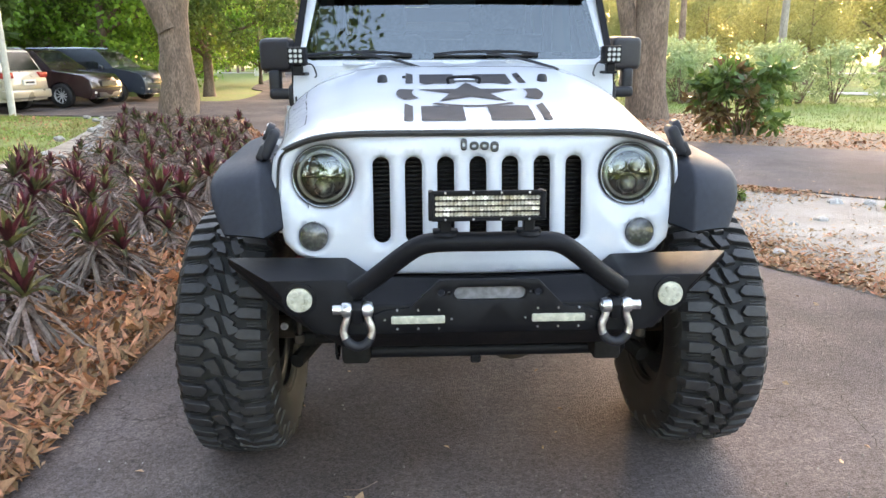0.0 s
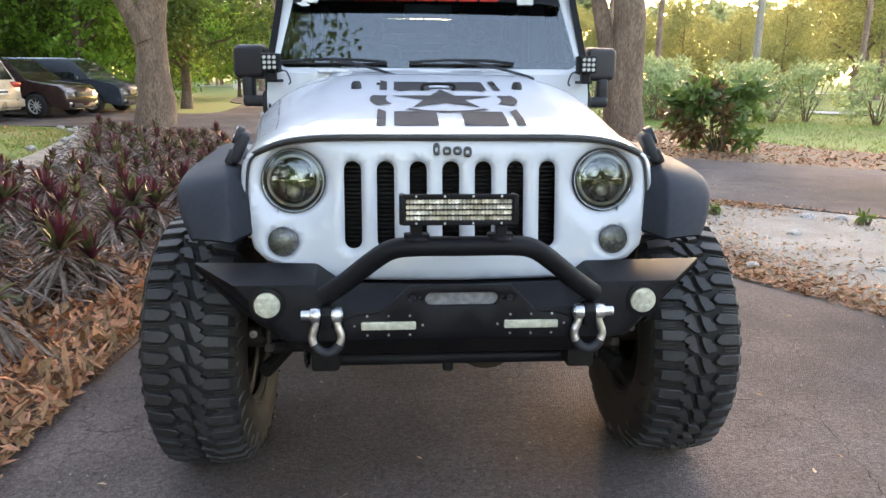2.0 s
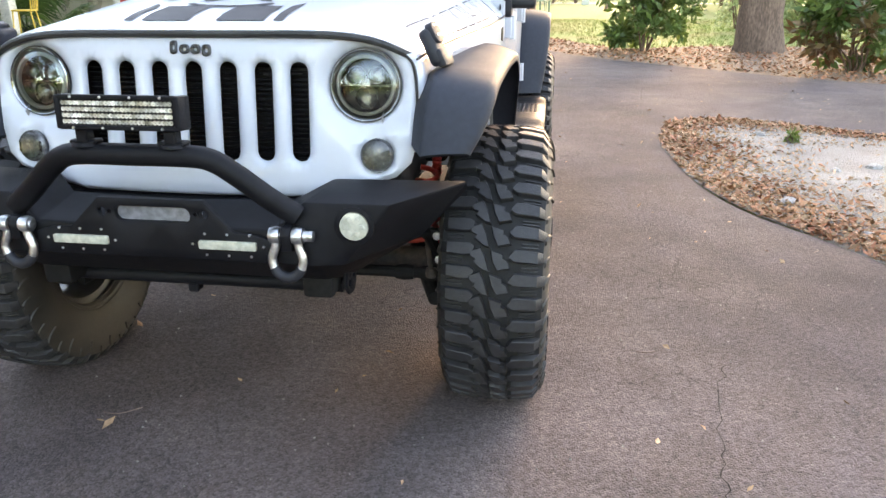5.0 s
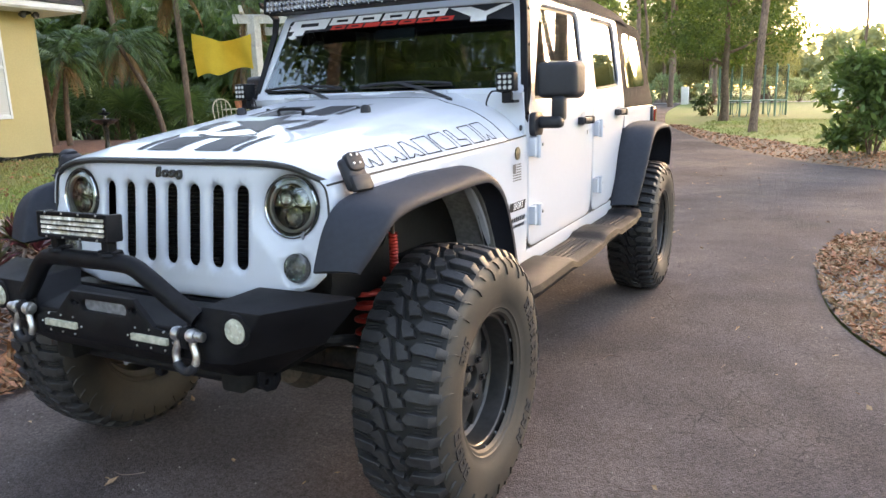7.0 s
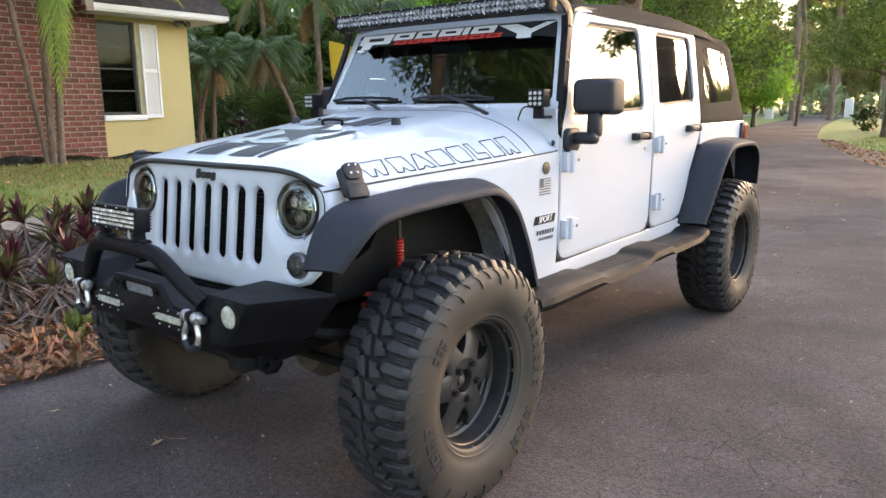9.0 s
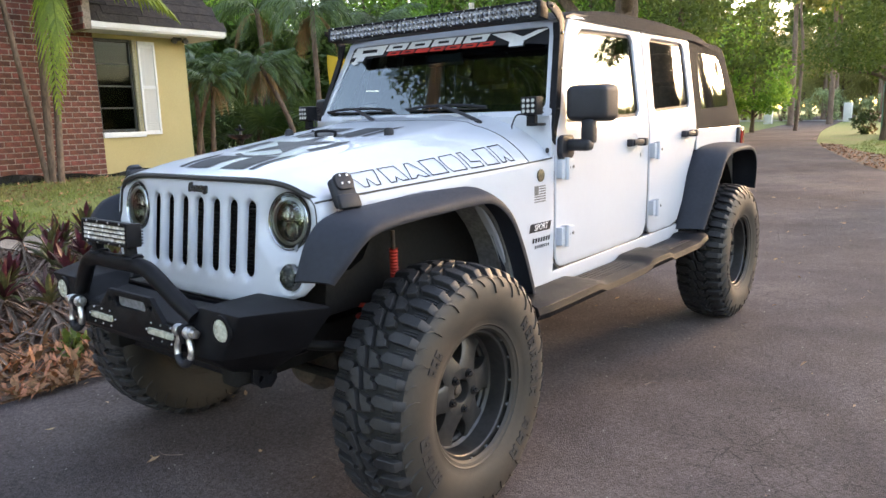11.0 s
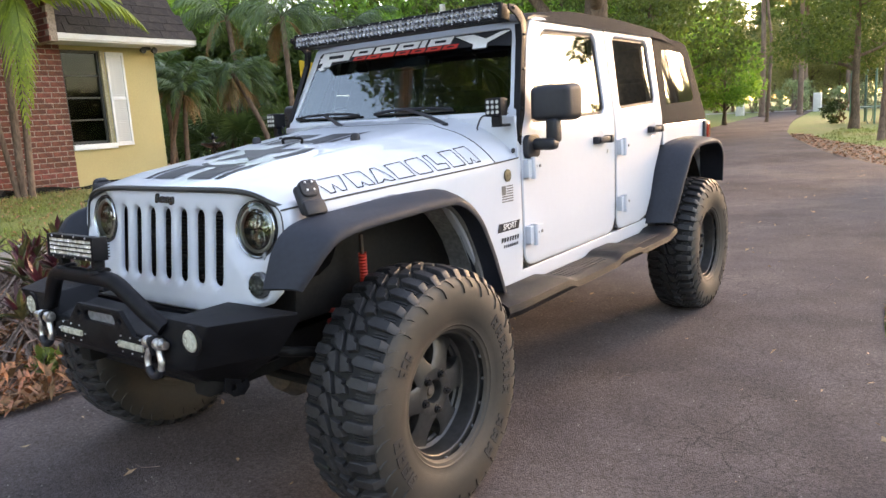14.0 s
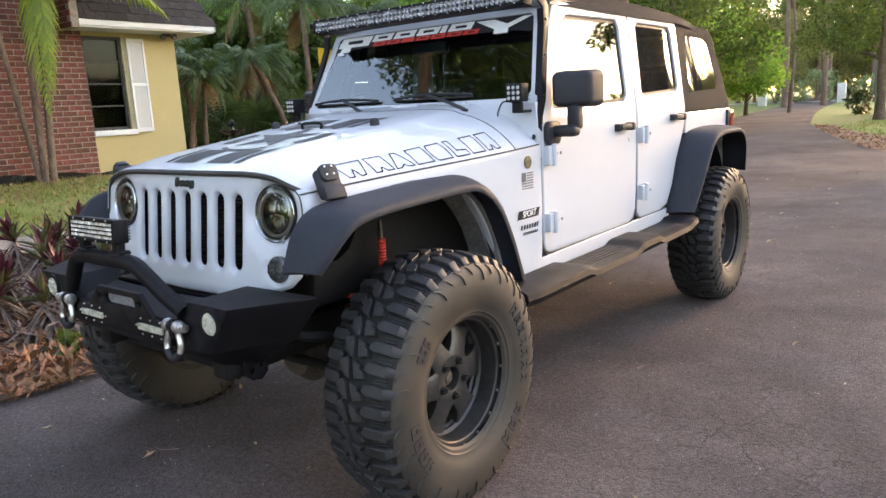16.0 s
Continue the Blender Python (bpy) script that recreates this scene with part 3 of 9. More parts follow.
bed_line = [(p.x, p.y) for p in spline([(-1.6, -6, 0), (-1.58, 2.1, 0), (-1.5, 3.2, 0), (-1.46, 4, 0), (-1.56, 6, 0), (-1.96, 9, 0), (-2.66, 12, 0), (-3.5, 15, 0), (-4.6, 16.8, 0),
                                        (-6.4, 17.6, 0), (-6.9, 16.6, 0), (-5.7, 14.6, 0), (-4.7, 12, 0), (-4.25, 9, 0), (-4.4, 6, 0), (-4.6, 3, 0), (-4.6, -6, 0)], 6, closed=True)]
solo("mulch_bed", strip_down(sheet(bed_line, 0.25, lambda x, y: (x, y, rise(x, y) + 0.012 + 0.03 * noise.noise((x * 2.3, y * 2.3, 7)) * smooth01((-1.75 - x) / 0.5))), 0.06), MULCH,
     "plant bed deep in brown leaf litter", "plant bed", kind="structure", smooth=60)
rock_line = [(p.x, p.y) for p in spline([(-4.55, -6, 0), (-4.5, 3, 0), (-4.3, 6, 0), (-4.15, 9, 0), (-4.6, 12, 0), (-5.5, 14.4, 0), (-6.3, 14.6, 0), (-5.4, 12.2, 0), (-4.75, 9, 0), (-4.8, 6, 0), (-5.1, 3, 0), (-5.1, -6, 0)], 6, closed=True)]
solo("gravel_strip", strip_down(sheet(rock_line, 0.3, lambda x, y: (x, y, rise(x, y) + 0.016)), 0.06), RUBBLE,
     "strip of earth and pale rubble beside the bed", "gravel", kind="structure", smooth=60)
island_line = [(p.x, p.y) for p in spline([(30, -3.05, 0), (16, 0.95, 0), (9, 3.55, 0), (5.62, 5.62, 0), (4.42, 6.82, 0), (3.36, 7.67, 0), (2.63, 7.99, 0), (2.17, 7.68, 0),
                                           (1.98, 7.0, 0), (1.94, 6.4, 0), (2.01, 5.33, 0), (2.19, 4.69, 0), (2.5, 4.13, 0), (2.9, 3.23, 0), (3.25, 2.0, 0), (3.55, 0, 0), (3.75, -4, 0), (3.85, -14, 0), (30, -14, 0)], 5, closed=True)]
island_line = [(x - 0.055, y + 0.05) for x, y in island_line]
solo("gravel_island", sheet(island_line, 0.4, lambda x, y: (x, y, max(-0.008, ground_z(x, y) + 0.012) + 0.008 * noise.noise((x * 1.1, y * 1.1, 2)))), GRAVEL,
     "pale sandy gravel between the drive and its branch", "gravel", kind="structure", smooth=60)
verge_line = [(p.x, p.y) for p in spline([(-3.0, 29, 0), (-0.62, 20.32, 0), (1.38, 15.38, 0), (2.87, 13.56, 0), (4.47, 11.86, 0), (6.97, 10.16, 0), (9.98, 8.66, 0), (16, 6.46, 0),
                                          (16.6, 7.8, 0), (11, 10.6, 0), (8, 13.2, 0), (6.9, 17.6, 0), (4.4, 17.8, 0), (2.4, 17.4, 0), (0.9, 20.5, 0), (-1.2, 25, 0), (-2.5, 29.4, 0)], 6, closed=True)]
solo("leafy_verge", sheet(verge_line, 0.35, lambda x, y: (x, y, ground_z(x, y) + 0.037)), VERGE,
     "bare verge covered in dry brown leaves", "verge", kind="structure", smooth=60)

# cracks in the asphalt
CRACK = material("crack_dirt", (0.022, 0.020, 0.018), (0.035, 0.031, 0.027), scale=20, rough=(0.95, 1.0), spec=0.0)
rc = random.Random(19)
for pts in ([(1.56, 2.75), (1.46, 2.25), (1.41, 1.96), (1.38, 1.7)], [(1.3, 8.8), (0.6, 8.2), (-0.2, 8.3), (-0.9, 7.9)], [(2.2, 11.5), (1.2, 11.0), (0.2, 11.3)]):
    line = spline([(x, y, 0) for x, y in pts], 10)
    bm = bmesh.new()
    rows = []
    for k, p in enumerate(line):
        a = line[min(k + 1, len(line) - 1)] - line[max(k - 1, 0)]
        n = V((-a.y, a.x, 0)).normalized()
        w = rc.uniform(0.0006, 0.0022)
        c = p + n * rc.uniform(-0.018, 0.018)
        rows.append([bm.verts.new((q.x, q.y, drive_z(q.x, q.y) + 0.0025)) for q in (c - n * w, c + n * w)])
    for a, b in zip(rows, rows[1:]):
        bm.faces.new((a[0], b[0], b[1], a[1]))
    part("road_crack", bm, CRACK, bpy.data.objects["road"], "thin dark crack")

# ---- trees and shrubs ----
def leaf_cloud(name, clumps, per, size, mat, seed, droop=0.25, long=1.8, shell=0.5):
    """A crown: many small bent leaves in clumps. clumps: (centre, radius)."""
    r = np.random.RandomState(seed)
    verts, faces = [], []
    for c, rad in clumps:
        k = max(6, int(per * rad * rad))
        d = r.normal(size=(k, 3))
        d /= np.linalg.norm(d, axis=1)[:, None]
        p = np.array(c) + d * (rad * (shell + (1 - shell) * r.rand(k)) ** 1.0)[:, None] * np.array([1, 1, 0.75])
        a = r.normal(size=(k, 3)) + d * 0.6
        a[:, 2] -= droop
        a /= np.linalg.norm(a, axis=1)[:, None]
        b = np.cross(a, r.normal(size=(k, 3)))
        b /= np.linalg.norm(b, axis=1)[:, None]
        s = size * (0.6 + 0.8 * r.rand(k))[:, None]
        i0 = len(verts)
        quad = np.stack([p, p + a * s * long * 0.5 + b * s * 0.5, p + a * s * long, p + a * s * long * 0.5 - b * s * 0.5], 1).reshape(-1, 3)
        verts += quad.tolist()
        faces += [(i0 + 4 * i, i0 + 4 * i + 1, i0 + 4 * i + 2, i0 + 4 * i + 3) for i in range(k)]
    return raw_mesh(name, verts, faces, mat)


def wander(a, b, n, amount, r):
    a, b = V(a), V(b)
    pts = []
    for i in range(n + 1):
        t = i / n
        j = V((r.uniform(-1, 1), r.uniform(-1, 1), r.uniform(-0.5, 0.5))) * amount * math.sin(math.pi * t)
        pts.append(a.lerp(b, t) + j)
    return pts


def make_tree(name, label, height, trunk_r, crown_base, spread, leaf_mat, seed, bark=None, leaf=0.11, per=260, clumps=26, lean=(0, 0), forks=5, category="tree", bend=0.25, clump_r=(0.7, 1.3), flare=1.5):
    r = random.Random(seed)
    ob = thing(name, (0, 0, 0), label, category)
    top = V((lean[0], lean[1], height * 0.82))
    path = wander((0, 0, -0.15), top, 9, trunk_r * bend, r)
    rad = [trunk_r * (1 - 0.78 * i / 9) for i in range(10)]
    rad[0] *= flare
    path = spline(path, 3)
    rr = [np.interp(i / (len(path) - 1), np.linspace(0, 1, 10), rad) for i in range(len(path))]
    bm = tube(path, [float(x) for x in rr], 14)
    for v in bm.verts:
        k = noise.noise(v.co * 2.2 + V((seed, 0, 0))) * 0.18 + noise.noise(v.co * V((7, 7, 2.0))) * 0.07
        c = path[min(range(len(path)), key=lambda i: abs(path[i].z - v.co.z))]
        v.co += (v.co - c) * k
    cl = []
    for i in range(forks):
        t = r.uniform(crown_base, 0.8)
        o = path[int(t * (len(path) - 1))]
        a = 2 * math.pi * (i + r.random() * 0.6) / forks
        tip = o + V((math.cos(a) * spread * r.uniform(0.6, 0.95), math.sin(a) * spread * r.uniform(0.6, 0.95), height * r.uniform(0.08, 0.25)))
        lp = spline(wander(o, tip, 4, spread * 0.08, r), 3)
        r0 = trunk_r * (1 - 0.7 * t) * 0.6
        tube(lp, [r0 * (1 - 0.85 * j / (len(lp) - 1)) for j in range(len(lp))], 8, bm)
        for j in range(3):
            q = lp[int((0.45 + 0.27 * j) * (len(lp) - 1))]
            e = q + V((r.uniform(-1, 1), r.uniform(-1, 1), r.uniform(-0.2, 0.6))) * spread * 0.35
            tube(wander(q, e, 3, spread * 0.03, r), [r0 * 0.35, r0 * 0.25, r0 * 0.15, r0 * 0.06], 6, bm)
            cl.append((e, r.uniform(*clump_r)))
        cl.append((tip, r.uniform(*clump_r)))
    while len(cl) < clumps:
        a, q = r.uniform(0, 2 * math.pi), math.sqrt(r.random())
        z = r.uniform(crown_base, 1.0)
        w = spread * q * math.sin(math.pi * (0.18 + 0.78 * (z - crown_base) / (1 - crown_base)))
        cl.append((V((top.x * z + math.cos(a) * w, top.y * z + math.sin(a) * w, z * height)), r.uniform(*clump_r)))
    part("trunk", bm, bark or BARK, ob, smooth=70)
    part("crown", leaf_cloud("crown", [(tuple(c), q) for c, q in cl], per, leaf, leaf_mat, seed), leaf_mat, ob)
    return ob


def make_pine(name, label, height, trunk_r, seed, mat, crown_base=0.55, spread=2.2, leaf=0.16):
    r = random.Random(seed)
    ob = thing(name, (0, 0, 0), label, "pine tree")
    top = V((r.uniform(-0.5, 0.5), r.uniform(-0.5, 0.5), height))
    path = spline(wander((0, 0, -0.1), top, 6, 0.18, r), 4)
    k = len(path) - 1
    bm = tube(path, [trunk_r * (1.25 if i == 0 else 1 - 0.72 * i / k) for i in range(k + 1)], 12)
    for v in bm.verts:
        v.co += V((v.co.x, v.co.y, 0)) * 0.1 * noise.noise(v.co * V((9, 9, 2.5)))
    cl = []
    for i in range(22):
        t = crown_base + (1 - crown_base) * (i / 21)
        o = path[int(t * k)]
        a = r.uniform(0, 6.28)
        w = spread * (1.05 - 0.8 * (t - crown_base) / (1 - crown_base)) * r.uniform(0.6, 1)
        e = o + V((math.cos(a) * w, math.sin(a) * w, r.uniform(-0.2, 0.9)))
        tube(wander(o, e, 3, 0.12, r), [0.05, 0.04, 0.03, 0.015], 5, bm)
        cl += [(tuple(e), r.uniform(0.5, 0.9)), (tuple(o.lerp(e, 0.6)), r.uniform(0.35, 0.6))]
    part("trunk", bm, PINE_BARK, ob, smooth=70)
    part("crown", leaf_cloud("crown", cl, 240, leaf, mat, seed, long=3.0), mat, ob)
    return ob


def frond(bm, base, az, length, rise0, droop, leaflet, seed, pairs=22, width=0.03, mat_index=0, hang=0.6, reach=1.0):
    """A feather palm leaf: an arched rib with two rows of leaflets."""
    r = random.Random(seed)
    d = V((math.cos(az), math.sin(az), 0))
    pts = []
    for i in range(13):
        t = i / 12
        pts.append(V(base) + d * (reach * length * t * (1 - 0.25 * t * t * droop)) + V((0, 0, length * (rise0 * t - droop * t * t))))
    tube(pts, [0.014 * (1 - 0.85 * i / 12) + 0.002 for i in range(13)], 5, bm)
    side = V((-d.y, d.x, 0))
    for i in range(pairs):
        t = 0.16 + 0.84 * i / (pairs - 1)
        f = t * 12
        k = min(int(f), 11)
        o = pts[k].lerp(pts[k + 1], f - k)
        along = (pts[k + 1] - pts[k]).normalized()
        ln = leaflet * math.sin(math.pi * min(1.0, 0.18 + 0.8 * t)) * r.uniform(0.85, 1.1)
        for s in (-1, 1):
            w = (side * s * 0.75 + along * 0.75 + V((0, 0, -hang * r.uniform(0.6, 1.3)))).normalized()
            n = along * width * 0.5
            m1 = o + w * ln * 0.45 + V((0, 0, 0.04 * ln))
            tip = o + w * ln + V((0, 0, -0.18 * ln))
            vs = [bm.verts.new(q) for q in (o - n * 0.5, o + n * 0.5, m1 + n, tip, m1 - n)]
            f1 = bm.faces.new((vs[0], vs[1], vs[2], vs[4]))
            f2 = bm.faces.new((vs[4], vs[2], vs[3]))
            f1.material_index = f2.material_index = mat_index
    return bm


def make_palm(name, label, trunks, fronds, length, leaflet, mat, seed, dead=0, rise0=0.75, droop=0.85, trunk_r=0.075, pairs=22):
    """Clump of feather palms. trunks: (foot x, foot y, head x, head y, height)."""
    r = random.Random(seed)
    ob = thing(name, (0, 0, 0), label, "palm")
    for fx, fy, hx, hy, h in trunks:
        path = spline([(fx, fy, -0.1), (fx + 0.2 * (hx - fx), fy + 0.2 * (hy - fy), h * 0.35), (fx + 0.6 * (hx - fx), fy + 0.6 * (hy - fy), h * 0.7), (hx, hy, h)], 8)
        k = len(path)
        bm = tube(path, [trunk_r * (1.35 if i == 0 else 1 + 0.1 * (i % 2)) * (1 - 0.25 * i / k) for i in range(k)], 10)
        part("trunk", bm, BARK, ob, smooth=60)
        bm = bmesh.new()
        for i in range(fronds):
            az = 2.399 * i + r.uniform(-0.3, 0.3)
            q = i / fronds
            frond(bm, (hx, hy, h - 0.05), az, length * r.uniform(0.8, 1.1), rise0 * (1.25 - 0.9 * q), droop * (0.75 + 0.5 * q), leaflet, seed * 31 + i, pairs)
        part("crown", bm, mat, ob, smooth=None)
        if dead:
            bm = bmesh.new()
            for i in range(dead):
                frond(bm, (hx, hy, h - 0.15), r.uniform(0, 6.28), length * 0.5, 0.1, 1.3, leaflet, seed * 77 + i, pairs)
            part("dead_fronds", bm, PALM_DEAD, ob, "withered orange-brown fronds", smooth=None)
    return ob


def make_shrub(name, label, height, width, leaf_mat, seed, leaf=0.1, stems=7, per=900, clumps=22, second=None):
    r = random.Random(seed)
    ob = thing(name, (0, 0, 0), label, "shrub")
    bm, cl = bmesh.new(), []
    for i in range(stems):
        a = 2 * math.pi * i / stems + r.uniform(-0.3, 0.3)
        e = V((math.cos(a) * width * 0.38 * r.random(), math.sin(a) * width * 0.38 * r.random(), height * r.uniform(0.55, 0.9)))
        tube(wander((0.05 * math.cos(a), 0.05 * math.sin(a), -0.05), e, 4, 0.06, r), [0.022, 0.018, 0.014, 0.01, 0.005], 6, bm)
        cl.append((tuple(e), height * r.uniform(0.1, 0.2)))
    while len(cl) < clumps:
        a, z = r.uniform(0, 6.28), r.uniform(0.12, 0.95)
        w = width * 0.5 * math.sqrt(r.random()) * math.sin(math.pi * (0.12 + 0.72 * z)) * r.uniform(0.8, 1.15)
        cl.append(((math.cos(a) * w, math.sin(a) * w, z * height), height * r.uniform(0.08, 0.18)))
    part("stem", bm, BARK, ob, smooth=60)
    cut = int(len(cl) * 0.72) if second else len(cl)
    part("foliage", leaf_cloud("foliage", cl[:cut], per, leaf, leaf_mat, seed, droop=0.1, long=2.6, shell=0.2), leaf_mat, ob)
    if second:
        part("new_foliage", leaf_cloud("new_foliage", cl[cut:], per * 0.7, leaf, second, seed + 1, droop=0.1, long=2.6, shell=0.3), second, ob, "reddish young leaves")
    return ob


def put(ob, x, y, turn=0.0, size=1.0, z=None):
    """Moves a thing to a place on the land."""
    ob.matrix_basis = pose(x, y, rise(x, y) - 0.03 if z is None else z, 0, 0, turn) @ Matrix.Scale(size, 4)
    return ob


def again(ob, x, y, turn=0.0, size=1.0, label=""):
    m = pose(x, y, rise(x, y) - 0.03, 0, 0, turn) @ Matrix.Scale(size, 4)
    k = ob.scale.copy()
    ob.scale = (1, 1, 1)
    c = copy_thing(ob, m)
    ob.scale = k
    if label:
        c["label"] = label
    return c


oak = put(make_tree("oak_tree", "large live oak with a thick grey-brown trunk beside the drive", 11, 0.475, 0.46, 6.0, LEAF_OAK, 3, leaf=0.085, per=230, clumps=60, forks=7, clump_r=(0.8, 1.5), lean=(0.4, 0.5), flare=1.25), -6.2, 18.9)
part("limb", tube(spline([(-0.05, 0.0, 2.1), (-0.42, 0.0, 2.9), (-0.95, 0.05, 3.7), (-1.7, 0.1, 4.6), (-2.9, 0.3, 5.6)], 4), [0.27 - 0.012 * i for i in range(17)], 12), BARK, oak, smooth=70)
tree_r = put(make_tree("oak_tree", "oak with a dark furrowed trunk on the leafy verge", 15, 0.425, 0.6, 5.0, LEAF_OLIVE, 8, leaf=0.085, per=200, clumps=50, forks=6, clump_r=(0.8, 1.4), lean=(-0.3, 0.2), flare=1.25), 5.16, 16.6)
part("limb", tube(spline([(-0.22, 0.05, 1.0), (-0.42, 0.1, 1.9), (-0.72, 0.1, 3.1), (-1.15, 0.1, 4.8), (-1.9, 0.1, 7.0)], 4), [0.25 - 0.010 * i for i in range(17)], 12), BARK, tree_r, smooth=70)
put(make_tree("broadleaf_tree", "bright green broadleaf tree beside the road", 8.5, 0.17, 0.2, 3.0, LEAF_BRIGHT, 21, leaf=0.14, per=230, clumps=50, forks=6, clump_r=(0.7, 1.2)), -8.9, 42.5, size=0.66)
put(make_tree("broadleaf_tree", "soft grey-green tree on the lawn", 8.5, 0.2, 0.18, 3.4, LEAF_OAK, 33, leaf=0.1, per=260, clumps=60, forks=6, clump_r=(0.7, 1.2)), -8.2, 29.2)
pine = put(make_pine("pine_tree", "tall pine with a bare reddish trunk", 16, 0.125, 5, LEAF_OLIVE), 0.2, 24.8)
pine_b = put(make_pine("pine_tree", "tall slim pine in the woods", 18, 0.22, 9, LEAF_OAK, crown_base=0.5), -10.4, 58)

# ---- the off-road car ----
CAR = V((0, 4.05, 0))
car = thing("off_road_car", CAR, "white lifted off-road car with black bumper on an asphalt drive", "car")


def cp(name, bm, mat, parent=None, label="", smooth=35):
    """A part of the car; its points are given in the place's metres."""
    ob = part(name, bm, mat, parent or car, label, smooth)
    if mat is WHITE_PAINT:
        even = ob.modifiers.new("even_shading", "WEIGHTED_NORMAL")
        even.keep_sharp, even.weight = True, 60
    if parent is None:
        ob.matrix_parent_inverse = Matrix.Translation(-CAR)
    return ob


def each(name, me, mat, spots, parent, label=""):
    """One small mesh, shared by alike parts at several places."""
    if isinstance(me, bmesh.types.BMesh):
        me = mesh_of(name, me, mat, 35)
    return [part(name, me, None, parent, label, at=Matrix.Translation(p)) for p in spots]


def both(name, bm, mat, label="", smooth=35, parent=None):
    m = mirror(bm)
    return cp(name, bm, mat, parent, label, smooth), cp(name, m, mat, parent, label, smooth)


def side_x(y, z):
    if y < 3.42:
        t = smooth01((y - 2.1) / 1.3)
        x = 0.592 + 0.133 * t
        x -= 0.02 * smooth01((z - 1.06) / 0.1) * (1 - t)
    else:
        x = 0.725
    if z > 1.25:
        x -= (z - 1.25) * 0.125
    if z < 0.85:
        x -= 0.10 * (0.85 - z) ** 1.6
    return x


def hood_half(y):
    return side_x(y, 1.10 + 0.055 * (y - 2.19) / 1.03) - 0.003


def hood_z(x, y):
    s = (y - 2.19) / 1.03
    zc, ze = 1.170 + 0.148 * s * (1.15 - 0.15 * s), 1.101 + 0.054 * s
    q = min(1.0, abs(x) / hood_half(y))
    z = ze + (zc - ze) * (1 - q ** (4.8 + 2.2 * (1 - smooth01(s * 2))))
    z += 0.009 * smooth01((0.43 + 0.03 * s - abs(x)) / 0.05) * smooth01((y - 2.22) / 0.1)
    z -= 0.004 * max(0.0, (2.235 + 0.065 * x * x - y) / 0.045) ** 2
    return z


def grille_y(x, z):
    return 2.150 + 0.13 * (z - 0.85) + 0.07 * x * x + 0.9 * max(0.0, abs(x) - 0.55) ** 1.6 + 0.5 * max(0.0, z - 1.12) ** 1.3


# grille with seven slots
def mirror_outline(half):
    return half + [(-x, z) for x, z in half[::-1] if abs(x) > 1e-6]


g_half = [(0.0, 0.742), (0.33, 0.745), (0.46, 0.775), (0.535, 0.80), (0.572, 0.835), (0.588, 0.90), (0.588, 1.0), (0.585, 1.05), (0.572, 1.088),
          (0.545, 1.112), (0.50, 1.132), (0.43, 1.148), (0.3, 1.159), (0.15, 1.164), (0.0, 1.165)]
g_outline = mirror_outline(g_half)
slots = [rounded(0.050, 0.252, 0.0245, 6, 0.0945 * i, 0.960) for i in range(-3, 4)]
lamp_holes = [circle(0.092, 40, sx * 0.454, 1.028) for sx in (-1, 1)] + [circle(0.0425, 26, sx * 0.486, 0.856) for sx in (-1, 1)]


def grille_place(x, z):
    d = min(math.hypot(x - 0.457, z - 1.017), math.hypot(x + 0.457, z - 1.017))
    return V((x, grille_y(x, z) + 0.013 * smooth01((0.130 - d) / 0.022), z))


grille = cp("grille", panel(g_outline, grille_place, (0, 1, 0), slots + lamp_holes, spacing=0.026, edge=0.0125, drop=0.010, depth=0.010), WHITE_PAINT, label="white grille with seven upright slots", smooth=60)
bm = sheet(rounded(1.05, 0.36, 0.02), 0.1, lambda x, z: (x, 2.245 + 0.13 * x * x, 0.94 + z))
cp("radiator", bm, DARK_UNDER, grille, "black radiator behind the slots")
bm = bmesh.new()
for i in range(24):
    z = 0.80 + 0.013 * i
    grid(lambda u, v, z=z: (-0.33 + 0.66 * u, 2.236 + 0.014 * (-0.33 + 0.66 * u) ** 2 + 0.004 * (v > 0.3) * (v < 0.7), z + 0.007 * v), 12, 3, bm)
cp("radiator_fin", bm, BLACK_GLOSS, grille)
# maker's mark above the slots: plain rounded strokes
bm = bmesh.new()
for cx, w, h, cz in ((-0.042, 0.018, 0.034, 1.121), (-0.012, 0.026, 0.024, 1.117), (0.018, 0.026, 0.024, 1.117), (0.047, 0.024, 0.030, 1.114)):
    o, i = rounded(w, h, min(w, h) * 0.45, 4, cx, cz), rounded(w * 0.45, h * 0.35, min(w, h) * 0.15, 4, cx, cz)
    join(bm, panel(o, lambda x, z: V((x, grille_y(x, z) - 0.008, z)), (0, 1, 0), [i], spacing=0.02, edge=0.002, drop=0.001, depth=0.008))
cp("badge", bm, BLACK_GLOSS, label="raised black badge")

